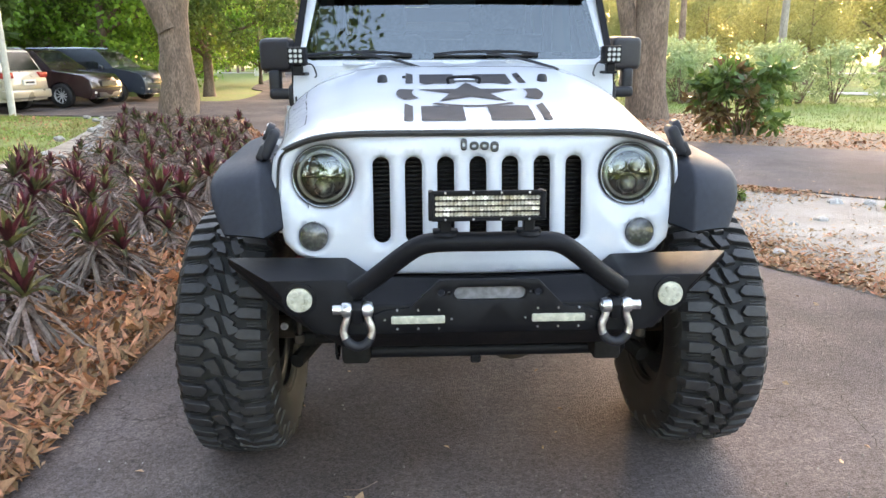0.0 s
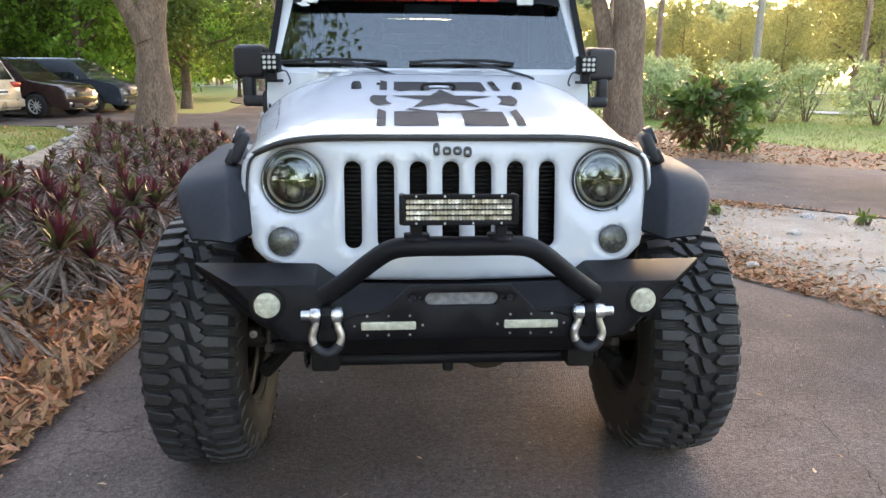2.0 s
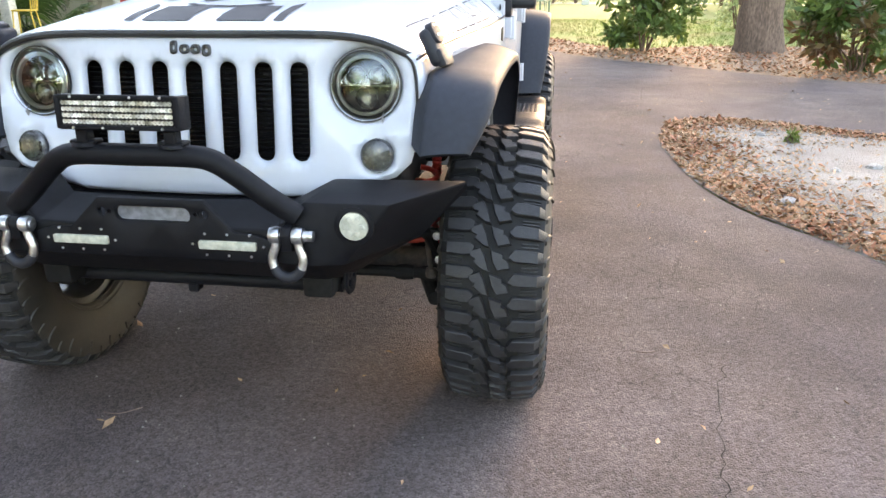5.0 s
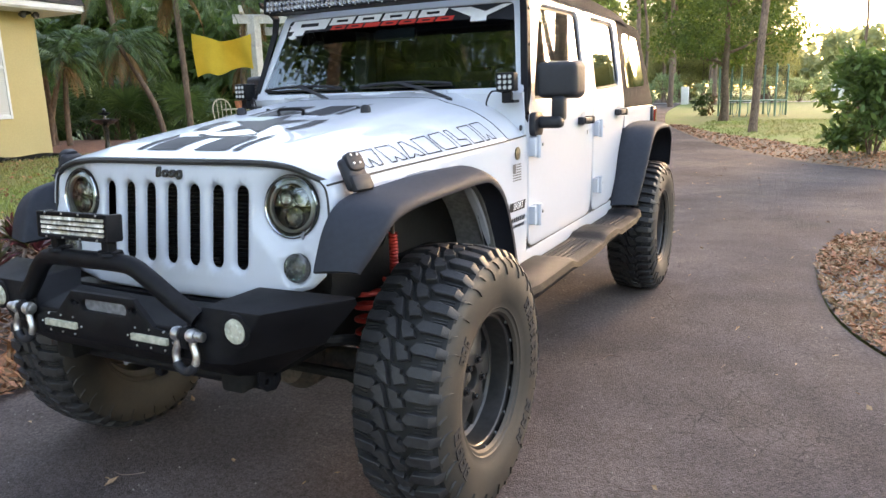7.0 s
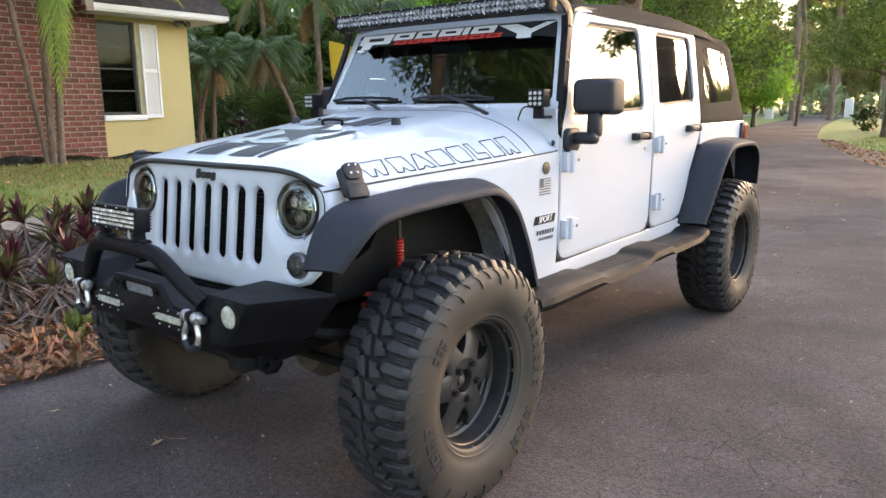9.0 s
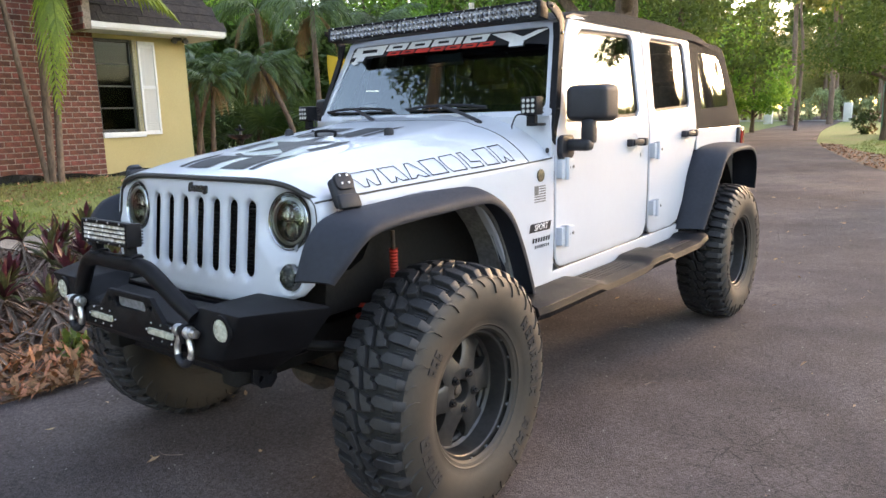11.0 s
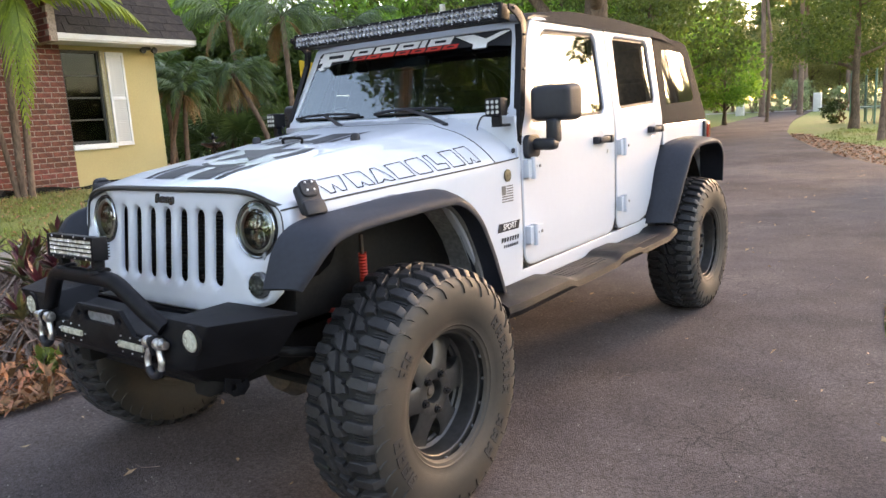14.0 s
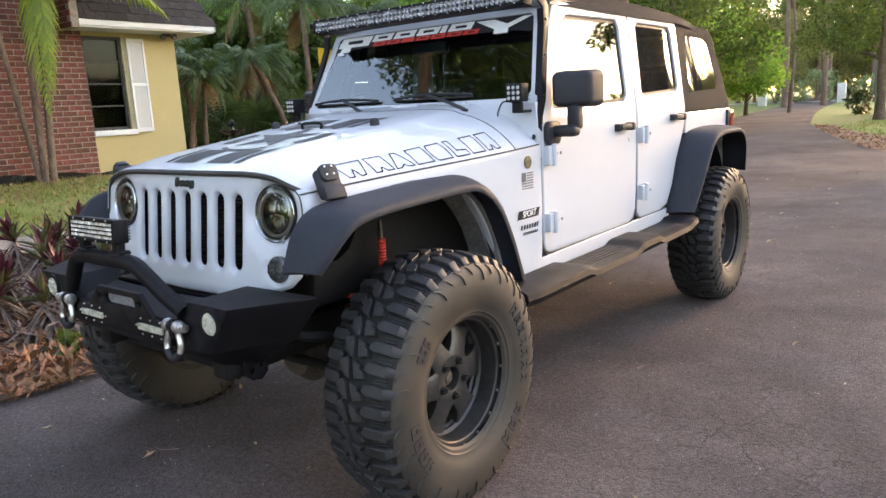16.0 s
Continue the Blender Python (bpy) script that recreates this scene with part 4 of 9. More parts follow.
# lamps
for sx in (-1, 1):
    seat_m = pose(sx * 0.454, 2.210, 1.028, -6.5, 0, sx * 3.6)
    c = (0.0, 0.0, 0.0)

    def lamp(name, bm, mat, parent=None, label=""):
        bmesh.ops.transform(bm, matrix=seat_m, verts=bm.verts)
        return cp(name, bm, mat, parent, label)
    rim = lamp("headlight", lathe([(0.0935, 0.03), (0.0935, -0.004), (0.0925, -0.007), (0.0905, -0.007), (0.0895, -0.002)], 48, "y", c), BLACK_GLOSS, label="round headlight with a pale halo ring")
    lamp("chrome_ring", lathe([(0.0897, 0.0), (0.0892, -0.009), (0.0876, -0.011), (0.086, -0.009), (0.0855, 0.0)], 48, "y", c), CHROME, rim)
    lamp("bezel", lathe([(0.086, -0.004), (0.081, -0.001), (0.0765, 0.004)], 48, "y", c), LAMP_BEZEL, rim, "smoky grey bezel")
    lamp("halo_ring", lathe([(0.0768, 0.006), (0.0765, -0.003), (0.0745, -0.006), (0.0685, -0.006), (0.0665, -0.003), (0.066, 0.008)], 48, "y", c), HALO, rim)
    lamp("reflector", lathe([(0.0665, 0.004), (0.06, 0.016), (0.045, 0.026), (0.0, 0.032)], 40, "y", c), LAMP_BOWL, rim)
    lamp("divider", box(c[0] - 0.062, c[0] + 0.062, c[1] + 0.004, c[1] + 0.02, c[2] - 0.004, c[2] + 0.003, 0.002, 1), BLACK_GLOSS, rim)
    for dx, dz, r in ((-0.026, 0.024, 0.021), (0.026, 0.024, 0.021), (0, -0.030, 0.0275)):
        lamp("projector_bowl", lathe([(r * 1.12, 0.020), (r * 1.12, 0.006), (r, 0.004), (r * 0.92, 0.010), (0, 0.016)], 24, "y", (c[0] + dx, c[1], c[2] + dz)), LAMP_SILVER, rim)
        outward(lamp("projector", lathe([(r * 0.95, 0.006), (r * 0.7, 0.0), (r * 0.4, -0.004), (0, -0.006)], 24, "y", (c[0] + dx, c[1], c[2] + dz)), LAMP_GLASS, rim), (0, -1, 0))
    outward(lamp("lens", lathe([(0.0865, -0.006), (0.074, -0.012), (0.05, -0.018), (0.025, -0.021), (0, -0.022)], 48, "y", c), HEADLAMP_LENS, rim), (0, -1, 0))
    seat_m = pose(sx * 0.486, 2.1745, 0.856, -7, 0, sx * 3.9)
    turn = lamp("turn_signal", lathe([(0.043, 0.03), (0.043, -0.008), (0.040, -0.012), (0.038, -0.010), (0.03, -0.014), (0.0, -0.017)], 28, "y", c), TURN_LENS, label="round smoked turn signal")
    bm = bmesh.new()
    for i in range(9):
        x = -0.032 + 0.008 * i
        h = math.sqrt(max(0, 0.036 ** 2 - x * x))
        box(c[0] + x - 0.0015, c[0] + x + 0.0015, c[1] - 0.0185, c[1] - 0.013, c[2] - h * 0.9, c[2] + h * 0.9, bm=bm)
    lamp("lens_rib", bm, LAMP_GLASS, turn)

# hood
NY, NX = 30, 40


def hood_point(u, v):
    q = 2 * u - 1
    y0 = 2.185 + 0.065 * (q * 0.57) ** 2 + 1.1 * max(0, abs(q) - 0.83) ** 2
    y = y0 + (3.225 - y0) * v
    q = math.copysign(1 - (1 - abs(q)) ** 1.25, q)
    x = q * hood_half(y)
    return V((x, y, hood_z(x, y)))


bm = grid(hood_point, NX, NY)
rim = [e for e in bm.edges if len(e.link_faces) == 1]
r = bmesh.ops.extrude_edge_only(bm, edges=rim)
for v in r["geom"]:
    if isinstance(v, bmesh.types.BMVert):
        v.co += V((0, 0.012 if v.co.y < 2.4 and abs(v.co.x) < 0.56 else 0, -0.016))
hood = cp("hood", bm, WHITE_PAINT, label="white hood with a raised centre and black star stripes", smooth=50)
edge_line = spline([(0.556, 1.106, 0), (0.573, 1.088, 0), (0.582, 1.06, 0), (0.587, 1.01, 0), (0.588, 0.95, 0), (0.586, 0.90, 0), (0.583, 0.872, 0)], 4)
for sx in (-1, 1):
    rows = []
    for p in edge_line:
        y = grille_y(p.x, p.y)
        rows.append([V((sx * (p.x + dx), y + dy, p.y + dz)) for dx, dy, dz in ((0.003, 0.03, 0), (0.003, 0.004, 0), (0.006, 0.0, 0), (0.016, 0.006, 0.002), (0.021, 0.022, 0.003), (0.021, 0.06, 0.003))])
    cp("grille_side", loft(rows, closed=False), WHITE_PAINT, grille, smooth=50)
    cp("grille_gap", tube([V((sx * p.x, grille_y(p.x, p.y) + 0.004, p.y)) for p in edge_line], 0.0038, 6), DARK_GAP, grille)
bm = tube([hood_point(u, 0.0) + V((0, 0.002, -0.011)) for u in np.linspace(0.02, 0.98, 61)], 0.0085, 8)
cp("hood_seal", bm, DARK_GAP, hood, "black gap under the hood edge")


for sx in (-1, 1):
    seam = [(sx * (side_x(y, z) + 0.0005), y, z) for y, z in ((2.2 + 0.05 * i, 1.094 + 0.055 * (0.01 + 0.05 * i) / 1.03) for i in range(25))]
    cp("hood_gap", tube(seam, 0.0032, 6), DARK_GAP, hood)
rear = [hood_point(u, 1.0) + V((0, 0.004, -0.0015)) for u in np.linspace(0, 1, 41)]
cp("hood_gap", tube(rear, 0.0032, 6), DARK_GAP, hood)


def decal(polys, mat, name, lift=0.0025, surf=hood_z):
    for p in polys:
        b = sheet(dense(p, 0.03), 0.03, lambda x, y: (x + 0.008, y, surf(x + 0.008, y) + lift))
        cp(name, b, mat, hood, smooth=60)


def arc_band(a0, a1, r0, r1, cy, n=14):
    o = [(r1 * math.sin(radians(a0 + (a1 - a0) * i / n)), cy - r1 * math.cos(radians(a0 + (a1 - a0) * i / n))) for i in range(n + 1)]
    i = [(r0 * math.sin(radians(a1 + (a0 - a1) * i / n)), cy - r0 * math.cos(radians(a1 + (a0 - a1) * i / n))) for i in range(n + 1)]
    return o + i


SY = 2.625
star = [((0.186 if i % 2 == 0 else 0.074) * math.sin(math.pi * i / 5), SY + (0.186 if i % 2 == 0 else 0.074) * math.cos(math.pi * i / 5)) for i in range(10)]
decal([star], DECAL, "star_decal")
decal([arc_band(62, 106, 0.198, 0.252, SY), arc_band(-106, -62, 0.198, 0.252, SY), arc_band(-36, 36, 0.205, 0.228, SY), arc_band(135, 225, 0.205, 0.232, SY)], DECAL, "ring_decal")
stripes = []
for sx in (-1, 1):
    for y0, y1 in ((2.25, 2.41), (2.80, 3.0)):
        stripes.append([(sx * 0.038, y0), (sx * 0.17, y0), (sx * 0.17, y1), (sx * 0.038, y1)])
        stripes.append([(sx * 0.195, y0), (sx * 0.222, y0), (sx * 0.222, y1 + 0.04), (sx * 0.195, y1)])
decal(stripes, DECAL, "stripe_decal")
for sx in (-1, 1):
    bm = lathe([(0.020, 0.0), (0.019, 0.018), (0.013, 0.028), (0, 0.030)], 14, "z", (sx * 0.30, 2.86, hood_z(0.3, 2.86) - 0.002))
    cp("hood_bumper", bm, BLACK_PLASTIC, hood, "black rubber hood stop")
    bm = lathe([(0.008, 0), (0.007, 0.008), (0, 0.01)], 10, "z", (sx * 0.22, 2.93, hood_z(0.22, 2.93)))
    cp("washer_nozzle", bm, BLACK_PLASTIC, hood)
bm = tube(spline([(-0.055, 2.80, hood_z(0, 2.8)), (-0.05, 2.80, hood_z(0, 2.8) + 0.022), (0.05, 2.80, hood_z(0, 2.8) + 0.022), (0.055, 2.80, hood_z(0, 2.8))], 5), 0.006, 8)
cp("hood_loop", bm, BLACK_STEEL, hood, "black footman loop")

# model name on the hood's flank: eight outlined plain shapes
SHAPES = [[(0.0, 1), (0.22, 0), (0.40, 0), (0.50, 0.4), (0.60, 0), (0.78, 0), (1.0, 1)],
          [(0.06, 0), (0.38, 0), (0.5, 0.22), (0.66, 0), (1.0, 0), (0.94, 1), (0.06, 1)],
          [(0.0, 0), (0.30, 0), (0.5, 0.15), (0.70, 0), (1.0, 0), (0.64, 1), (0.36, 1)],
          [(0.04, 0), (0.96, 0), (0.96, 1), (0.04, 1)],
          [(0.12, 0), (0.94, 0), (0.96, 0.6), (0.88, 1), (0.12, 1), (0.0, 0.75), (0.0, 0.25)],
          [(0.06, 0), (0.96, 0), (0.96, 0.32), (0.40, 0.36), (0.40, 1), (0.06, 1)],
          [(0.06, 0), (0.96, 0), (0.96, 1), (0.06, 1)],
          [(0.06, 0), (0.38, 0), (0.5, 0.22), (0.66, 0), (1.0, 0), (0.94, 1), (0.06, 1)]]
for sx in (-1, 1):
    y = 2.385
    for k, shape in enumerate(SHAPES):
        w = 0.128 if k == 0 else 0.080 if k > 4 else 0.088
        pts = [(y + w * a, b) for a, b in (shape if sx > 0 else shape)]

        def flank(yy, t, sx=sx):
            x = hood_half(yy) * (0.988 - 0.112 * t)
            return V((sx * (x + 0.0015), yy, hood_z(x, yy) + 0.0015))
        ring = [(a, b) for a, b in dense([(a, b * 0.075) for a, b in pts], 0.015)]
        inn = [(a, b / 0.075) for a, b in offset(ring, 0.0042)]
        ring = [(a, b / 0.075) for a, b in ring]
        cp("side_decal", sheet(ring, 0.03, flank, [inn]), DECAL, hood, "outlined black shape")
        y += w + 0.007

# hood latches
for sx in (-1, 1):
    m = pose(sx * 0.618, 2.292, 1.118, 0, sx * -26, sx * -8)
    bm = box(-0.017, 0.017, -0.043, 0.043, -0.05, 0.048, 0.014, 3)
    box(0.012 * sx - 0.012, 0.012 * sx + 0.012, -0.04, 0.04, -0.058, -0.01, 0.008, 2, bm)
    join(bm, prism(rounded(0.066, 0.055, 0.018, 3, 0, 0.03), sx * 0.005, sx * 0.026, "x", 0.003))
    bmesh.ops.transform(bm, matrix=m, verts=bm.verts)
    latch = cp("hood_latch", bm, BLACK_PLASTIC, label="black hood latch")
    bm = bmesh.new()
    for dy in (-0.013, 0.013):
        for dz in (0.022, 0.048):
            lathe([(0.004, 0.0), (0.003, 0.003 * sx), (0, 0.003 * sx)], 8, "x", (sx * 0.026, dy, dz), bm)
    bmesh.ops.transform(bm, matrix=m, verts=bm.verts)
    cp("screw", bm, ZINC, latch)


# side skins
def skin(y, z):
    return V((side_x(y, z), y, z))


def arch(cy, r, a0, a1, n, cz=0.43):
    return [(cy + r * math.cos(radians(a0 + (a1 - a0) * i / n)), cz + r * math.sin(radians(a0 + (a1 - a0) * i / n))) for i in range(n + 1)]


fender = [(2.228, 1.09), (2.214, 0.96), (2.206, 0.86), (2.216, 0.86)] + [(2.255, 0.97), (2.31, 1.02), (2.45, 1.052), (2.66, 1.067), (2.82, 1.064), (2.93, 1.01), (3.02, 0.88), (3.09, 0.74), (3.14, 0.60)] + [
    (3.30, 0.60), (3.40, 0.602), (3.422, 0.64), (3.422, 1.16), (3.24, 1.148), (2.7, 1.122)]
both("front_fender", panel(fender, skin, (-1, 0, 0), spacing=0.06), WHITE_PAINT, "white front wing")


def cowl_point(u, v):
    q = 2 * u - 1
    q = math.copysign(1 - (1 - abs(q)) ** 1.25, q)
    y = 3.233 + 0.187 * v
    h = hood_half(3.225)
    return V((q * (h + 0.006 * v), y, hood_z(q * h, 3.225) + 0.022 * v * (1 - abs(q) ** 5)))


bm = grid(cowl_point, 40, 4)
cowl = cp("cowl", strip_down(bm, 0.02), WHITE_PAINT, label="white cowl below the windscreen")
side_o = [(-0.722, 1.10), (0.722, 1.10), (0.722, 1.24), (0.712, 1.335), (-0.712, 1.335), (-0.722, 1.24)]
cp("scuttle", prism(side_o, 3.402, 3.428, "y", 0.004), WHITE_PAINT, label="white scuttle under the windscreen hinges")
for x in (-0.42, 0.02, 0.30):
    cp("cowl_hinge", box(x - 0.075, x + 0.075, 3.37, 3.398, 1.334, 1.352, 0.006, 2), WHITE_PAINT, cowl)
for i in range(8):
    cp("cowl_slot", box(-0.10 + 0.05 * i - 0.014, -0.10 + 0.05 * i + 0.014, 3.252, 3.264, 1.319, 1.3235, 0.002, 1), DARK_GAP, cowl)

belt = 1.262
front_door = [(3.432, 0.765), (3.438, 0.725), (3.458, 0.693), (3.49, 0.678), (3.53, 0.674), (3.9, 0.672), (4.34, 0.674), (4.40, 0.69), (4.425, 0.74), (4.437, belt), (4.437, 1.74), (4.425, 1.765), (4.38, 1.772),
              (3.72, 1.765), (3.66, 1.75), (3.60, 1.66), (3.45, belt + 0.04), (3.432, belt)]
front_win = [(3.565, 1.30), (4.30, 1.315), (4.335, 1.345), (4.325, 1.69), (4.295, 1.722), (3.78, 1.712), (3.735, 1.69), (3.55, 1.34), (3.548, 1.31)]
rear_door = [(4.447, belt), (4.45, 0.76), (4.462, 0.71), (4.49, 0.684), (4.54, 0.676), (4.80, 0.678), (4.90, 0.70), (4.965, 0.80), (5.03, 0.95), (5.12, 1.08), (5.165, 1.16), (5.175, belt),
             (5.15, 1.74), (5.13, 1.765), (5.09, 1.772), (4.48, 1.772), (4.452, 1.765), (4.447, 1.74)]
rear_win = [(4.56, 1.335), (5.06, 1.355), (5.09, 1.385), (5.062, 1.69), (5.03, 1.722), (4.575, 1.722), (4.545, 1.70), (4.535, 1.36)]
for name, out, win in (("front_door", front_door, front_win), ("rear_door", rear_door, rear_win)):
    bm = panel(out, skin, (-1, 0, 0), [win], spacing=0.055, edge=0.007, drop=0.005, depth=0.05)
    for d in both(name, bm, WHITE_PAINT, "white door with a fixed black-trimmed window"):
        s = 1 if d.data.vertices[0].co.x > 0 else -1
        outward(cp("window_pane", sheet(dense(win, 0.08), 0.2, lambda y, z: V((s * (side_x(y, z) - 0.016), y, z))), TINT_GLASS, d, "dark tinted glass", smooth=60), (s, 0, 0))
        rim = dense(win, 0.05)
        bm2 = sheet(rim, 0.2, lambda y, z: V((s * (side_x(y, z) - 0.012), y, z)), [offset(rim, 0.016)])
        cp("window_seal", bm2, BLACK_PLASTIC, d)
        ring = dense(out, 0.06)
        gap = offset(ring, -0.012)
        gap = gap if max(q[0] for q in gap) > max(q[0] for q in ring) else offset(ring, 0.012)
        cp("door_gap", sheet(gap, 0.3, lambda y, z: V((s * (side_x(y, z) - 0.007), y, z)), [ring]), DARK_GAP, d)
        # inner skin
        cp("door_card", sheet(dense([(min(p[0] for p in out) + 0.03, 0.72), (max(p[0] for p in out) - 0.10, 0.72), (max(p[0] for p in out) - 0.05, 1.28), (min(p[0] for p in out) + 0.03, 1.28)], 0.2), 0.3,
                              lambda y, z: V((s * (side_x(y, z) - 0.07), y, z))), BLACK_PLASTIC, d)
quarter = [(5.185, 1.20), (5.185, 1.10), (5.20, 1.098), (5.34, 1.108), (5.68, 1.112), (5.86, 1.085), (5.965, 0.985), (6.00, 0.80), (6.00, 0.72), (6.11, 0.74), (6.115, 1.19), (6.09, 1.222), (5.20, 1.222)]
both("rear_quarter", panel(quarter, skin, (-1, 0, 0), spacing=0.06), WHITE_PAINT, "white rear quarter panel")
sill = [(3.30, 0.592), (4.955, 0.600), (4.955, 0.668), (4.90, 0.672), (3.40, 0.664), (3.30, 0.60)]
both("sill", panel(sill, lambda y, z: V((side_x(y, z) - 0.004, y, z)), (-1, 0, 0), spacing=0.05, depth=0.06), WHITE_PAINT)
bm = sheet(rounded(1.42, 0.5, 0.03), 0.2, lambda x, z: (x, 6.11, z + 0.97))
cp("tailgate", bm, WHITE_PAINT)
bm = box(-0.69, 0.69, 3.3, 6.08, 0.60, 0.66)
cp("floor_pan", bm, DARK_UNDER)
# plain dark box added to fill the engine bay and block light
bm = box(-0.53, 0.53, 2.27, 3.40, 0.70, 1.06, 0.03)
cp("engine_block", bm, DARK_UNDER)
bm = box(-0.60, 0.60, 3.36, 3.41, 0.66, 1.12)
cp("bulkhead", bm, DARK_UNDER)


# flares
def flare_mesh(inner, outer, root=None):
    """A thin moulded arch between its crease beside the body and its outer lip; keys are (y, z, x)."""
    a, b = spline(inner, 6), spline(outer, 6)
    c = spline(root, 6) if root else a
    rings = []
    for i in range(len(a)):
        p, q = V((a[i].z, a[i].x, a[i].y)), V((b[i].z, b[i].x, b[i].y))
        d = (b[min(i + 1, len(b) - 1)] - b[max(i - 1, 0)])
        along = V((0, d.x, d.y)).normalized()
        n = V((0, -along.z, along.y))
        row = []
        o = V((c[i].z, c[i].x, c[i].y))
        if root:
            row += [o, o.lerp(p, 0.5) + n * 0.002, o.lerp(p, 0.9) + n * 0.002]
        for t, h in ((0, 0.0), (0.06, 0.005), (0.3, 0.010), (0.6, 0.010), (0.85, 0.006), (0.95, 0.001), (1.0, -0.007), (1.0, -0.02), (0.985, -0.024), (0.96, -0.02), (0.93, -0.012), (0.6, -0.006), (0.0, -0.012)):
            row.append(p.lerp(q, t) + n * h)
        if root:
            row.append(o - n * 0.014)
        rings.append(row)
    return loft(rings, caps=True)


front_root = [(2.205, 0.885, 0.565), (2.21, 0.94, 0.57), (2.225, 0.985, 0.575), (2.26, 1.02, 0.585), (2.31, 1.042, 0.592), (2.38, 1.053, 0.60), (2.56, 1.068, 0.622), (2.74, 1.074, 0.645), (2.86, 1.06, 0.658), (2.96, 1.0, 0.668), (3.05, 0.85, 0.675), (3.105, 0.72, 0.675), (3.14, 0.63, 0.672)]
front_in = [(2.080, 0.876, 0.613), (2.102, 0.94, 0.618), (2.120, 0.988, 0.625), (2.160, 1.035, 0.630), (2.225, 1.060, 0.632), (2.319, 1.069, 0.642), (2.563, 1.086, 0.668), (2.74, 1.090, 0.690), (2.865, 1.080, 0.700), (2.975, 1.012, 0.706), (3.06, 0.86, 0.706), (3.115, 0.73, 0.704), (3.15, 0.63, 0.70)]
front_out = [(2.110, 0.880, 0.731), (2.145, 0.939, 0.762), (2.188, 0.992, 0.781), (2.235, 1.022, 0.787), (2.31, 1.038, 0.790), (2.415, 1.047, 0.793), (2.58, 1.054, 0.797), (2.74, 1.060, 0.804), (2.85, 1.050, 0.812), (2.965, 0.975, 0.812), (3.066, 0.840, 0.800), (3.135, 0.715, 0.790), (3.18, 0.63, 0.782)]
rear_in = [(4.90, 0.645, 0.71), (4.97, 0.80, 0.715), (5.06, 0.98, 0.715), (5.16, 1.08, 0.715), (5.32, 1.115, 0.715), (5.66, 1.12, 0.715), (5.85, 1.10, 0.715), (5.965, 1.0, 0.715), (5.995, 0.80, 0.715)]
rear_out = [(4.955, 0.645, 0.86), (5.02, 0.80, 0.885), (5.10, 0.95, 0.90), (5.19, 1.05, 0.905), (5.34, 1.095, 0.905), (5.62, 1.10, 0.905), (5.79, 1.078, 0.905), (5.90, 0.985, 0.90), (5.945, 0.80, 0.885)]
both("front_flare", flare_mesh(front_in, front_out, front_root), FLARE, "wide matt black wheel flare", smooth=45)
both("rear_flare", flare_mesh(rear_in, rear_out), FLARE, "wide matt black wheel flare", smooth=45)

# wheel wells and chassis
for y0, y1, inner in ((2.16, 3.16, 0.50), (4.95, 6.04, 0.50)):
    cy = (y0 + y1) / 2
    bm = grid(lambda u, v: V((inner + (0.215 - 0.08 * v * (y0 < 3)) * u, cy + (y1 - y0) / 2 * math.cos(math.pi * v) * 0.99, 0.60 + 0.49 * math.sin(math.pi * v))), 3, 18)
    if y0 < 3:
        bmesh.ops.delete(bm, geom=[v for v in bm.verts if v.co.y < 2.35 and v.co.z < 0.86], context="VERTS")
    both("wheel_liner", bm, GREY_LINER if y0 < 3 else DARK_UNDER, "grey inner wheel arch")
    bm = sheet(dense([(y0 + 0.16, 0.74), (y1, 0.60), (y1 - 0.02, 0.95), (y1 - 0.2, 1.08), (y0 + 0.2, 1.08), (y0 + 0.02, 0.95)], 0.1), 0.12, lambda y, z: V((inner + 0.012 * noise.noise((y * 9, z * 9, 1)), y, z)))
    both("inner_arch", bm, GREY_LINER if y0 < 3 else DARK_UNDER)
for sx in (-1, 1):
    cp("liner_panel", box(sx * 0.512 - 0.006, sx * 0.512 + 0.006, 2.36, 2.47, 0.80, 0.95, 0.005, 2), GREY_LINER)
front_close = [(0.575, 0.87), (0.62, 0.875), (0.68, 0.89), (0.735, 0.93), (0.75, 0.98), (0.70, 1.02), (0.60, 1.02)]
both("flare_liner", sheet(dense(front_close, 0.06), 0.1, lambda x, z: V((x, 2.245 + 0.03 * smooth01((z - 0.93) / 0.1), z))), DARK_UNDER)
stay = spline([(0.705, 3.135, 0.60), (0.703, 3.09, 0.76), (0.70, 3.04, 0.88), (0.692, 2.965, 0.985), (0.68, 2.87, 1.045), (0.66, 2.76, 1.06)], 5)
bm = loft([[p + V((-0.012, -0.010, 0)), p + V((0.010, -0.012, 0)), p + V((0.010, 0.004, 0)), p + V((-0.012, 0.006, 0))] for p in stay], caps=True)
box(0.60, 0.70, 2.70, 2.80, 1.02, 1.05, 0.006, 1, bm)
both("flare_stay", bm, STAY_GREY, "pale grey arch brace")
both("arch_duct", box(0.515, 0.60, 2.64, 2.90, 0.73, 0.80, 0.02, 2), DARK_UNDER)
for sx in (-1, 1):
    cp("frame_rail", box(sx * 0.36 - 0.04, sx * 0.36 + 0.04, 2.0, 6.0, 0.52, 0.64, 0.012, 2), DARK_UNDER)
for y in (2.577, 5.52):
    bm = tube([(-0.72, y, 0.42), (0.72, y, 0.42)], 0.042, 14)
    join(bm, lathe([(0, -0.12), (0.08, -0.11), (0.125, -0.05), (0.125, 0.03), (0.07, 0.1), (0, 0.12)], 20, "y", (0.16 if y < 3 else 0, y, 0.42)))
    cp("axle", bm, RUSTY, label="dirty steel axle with differential")
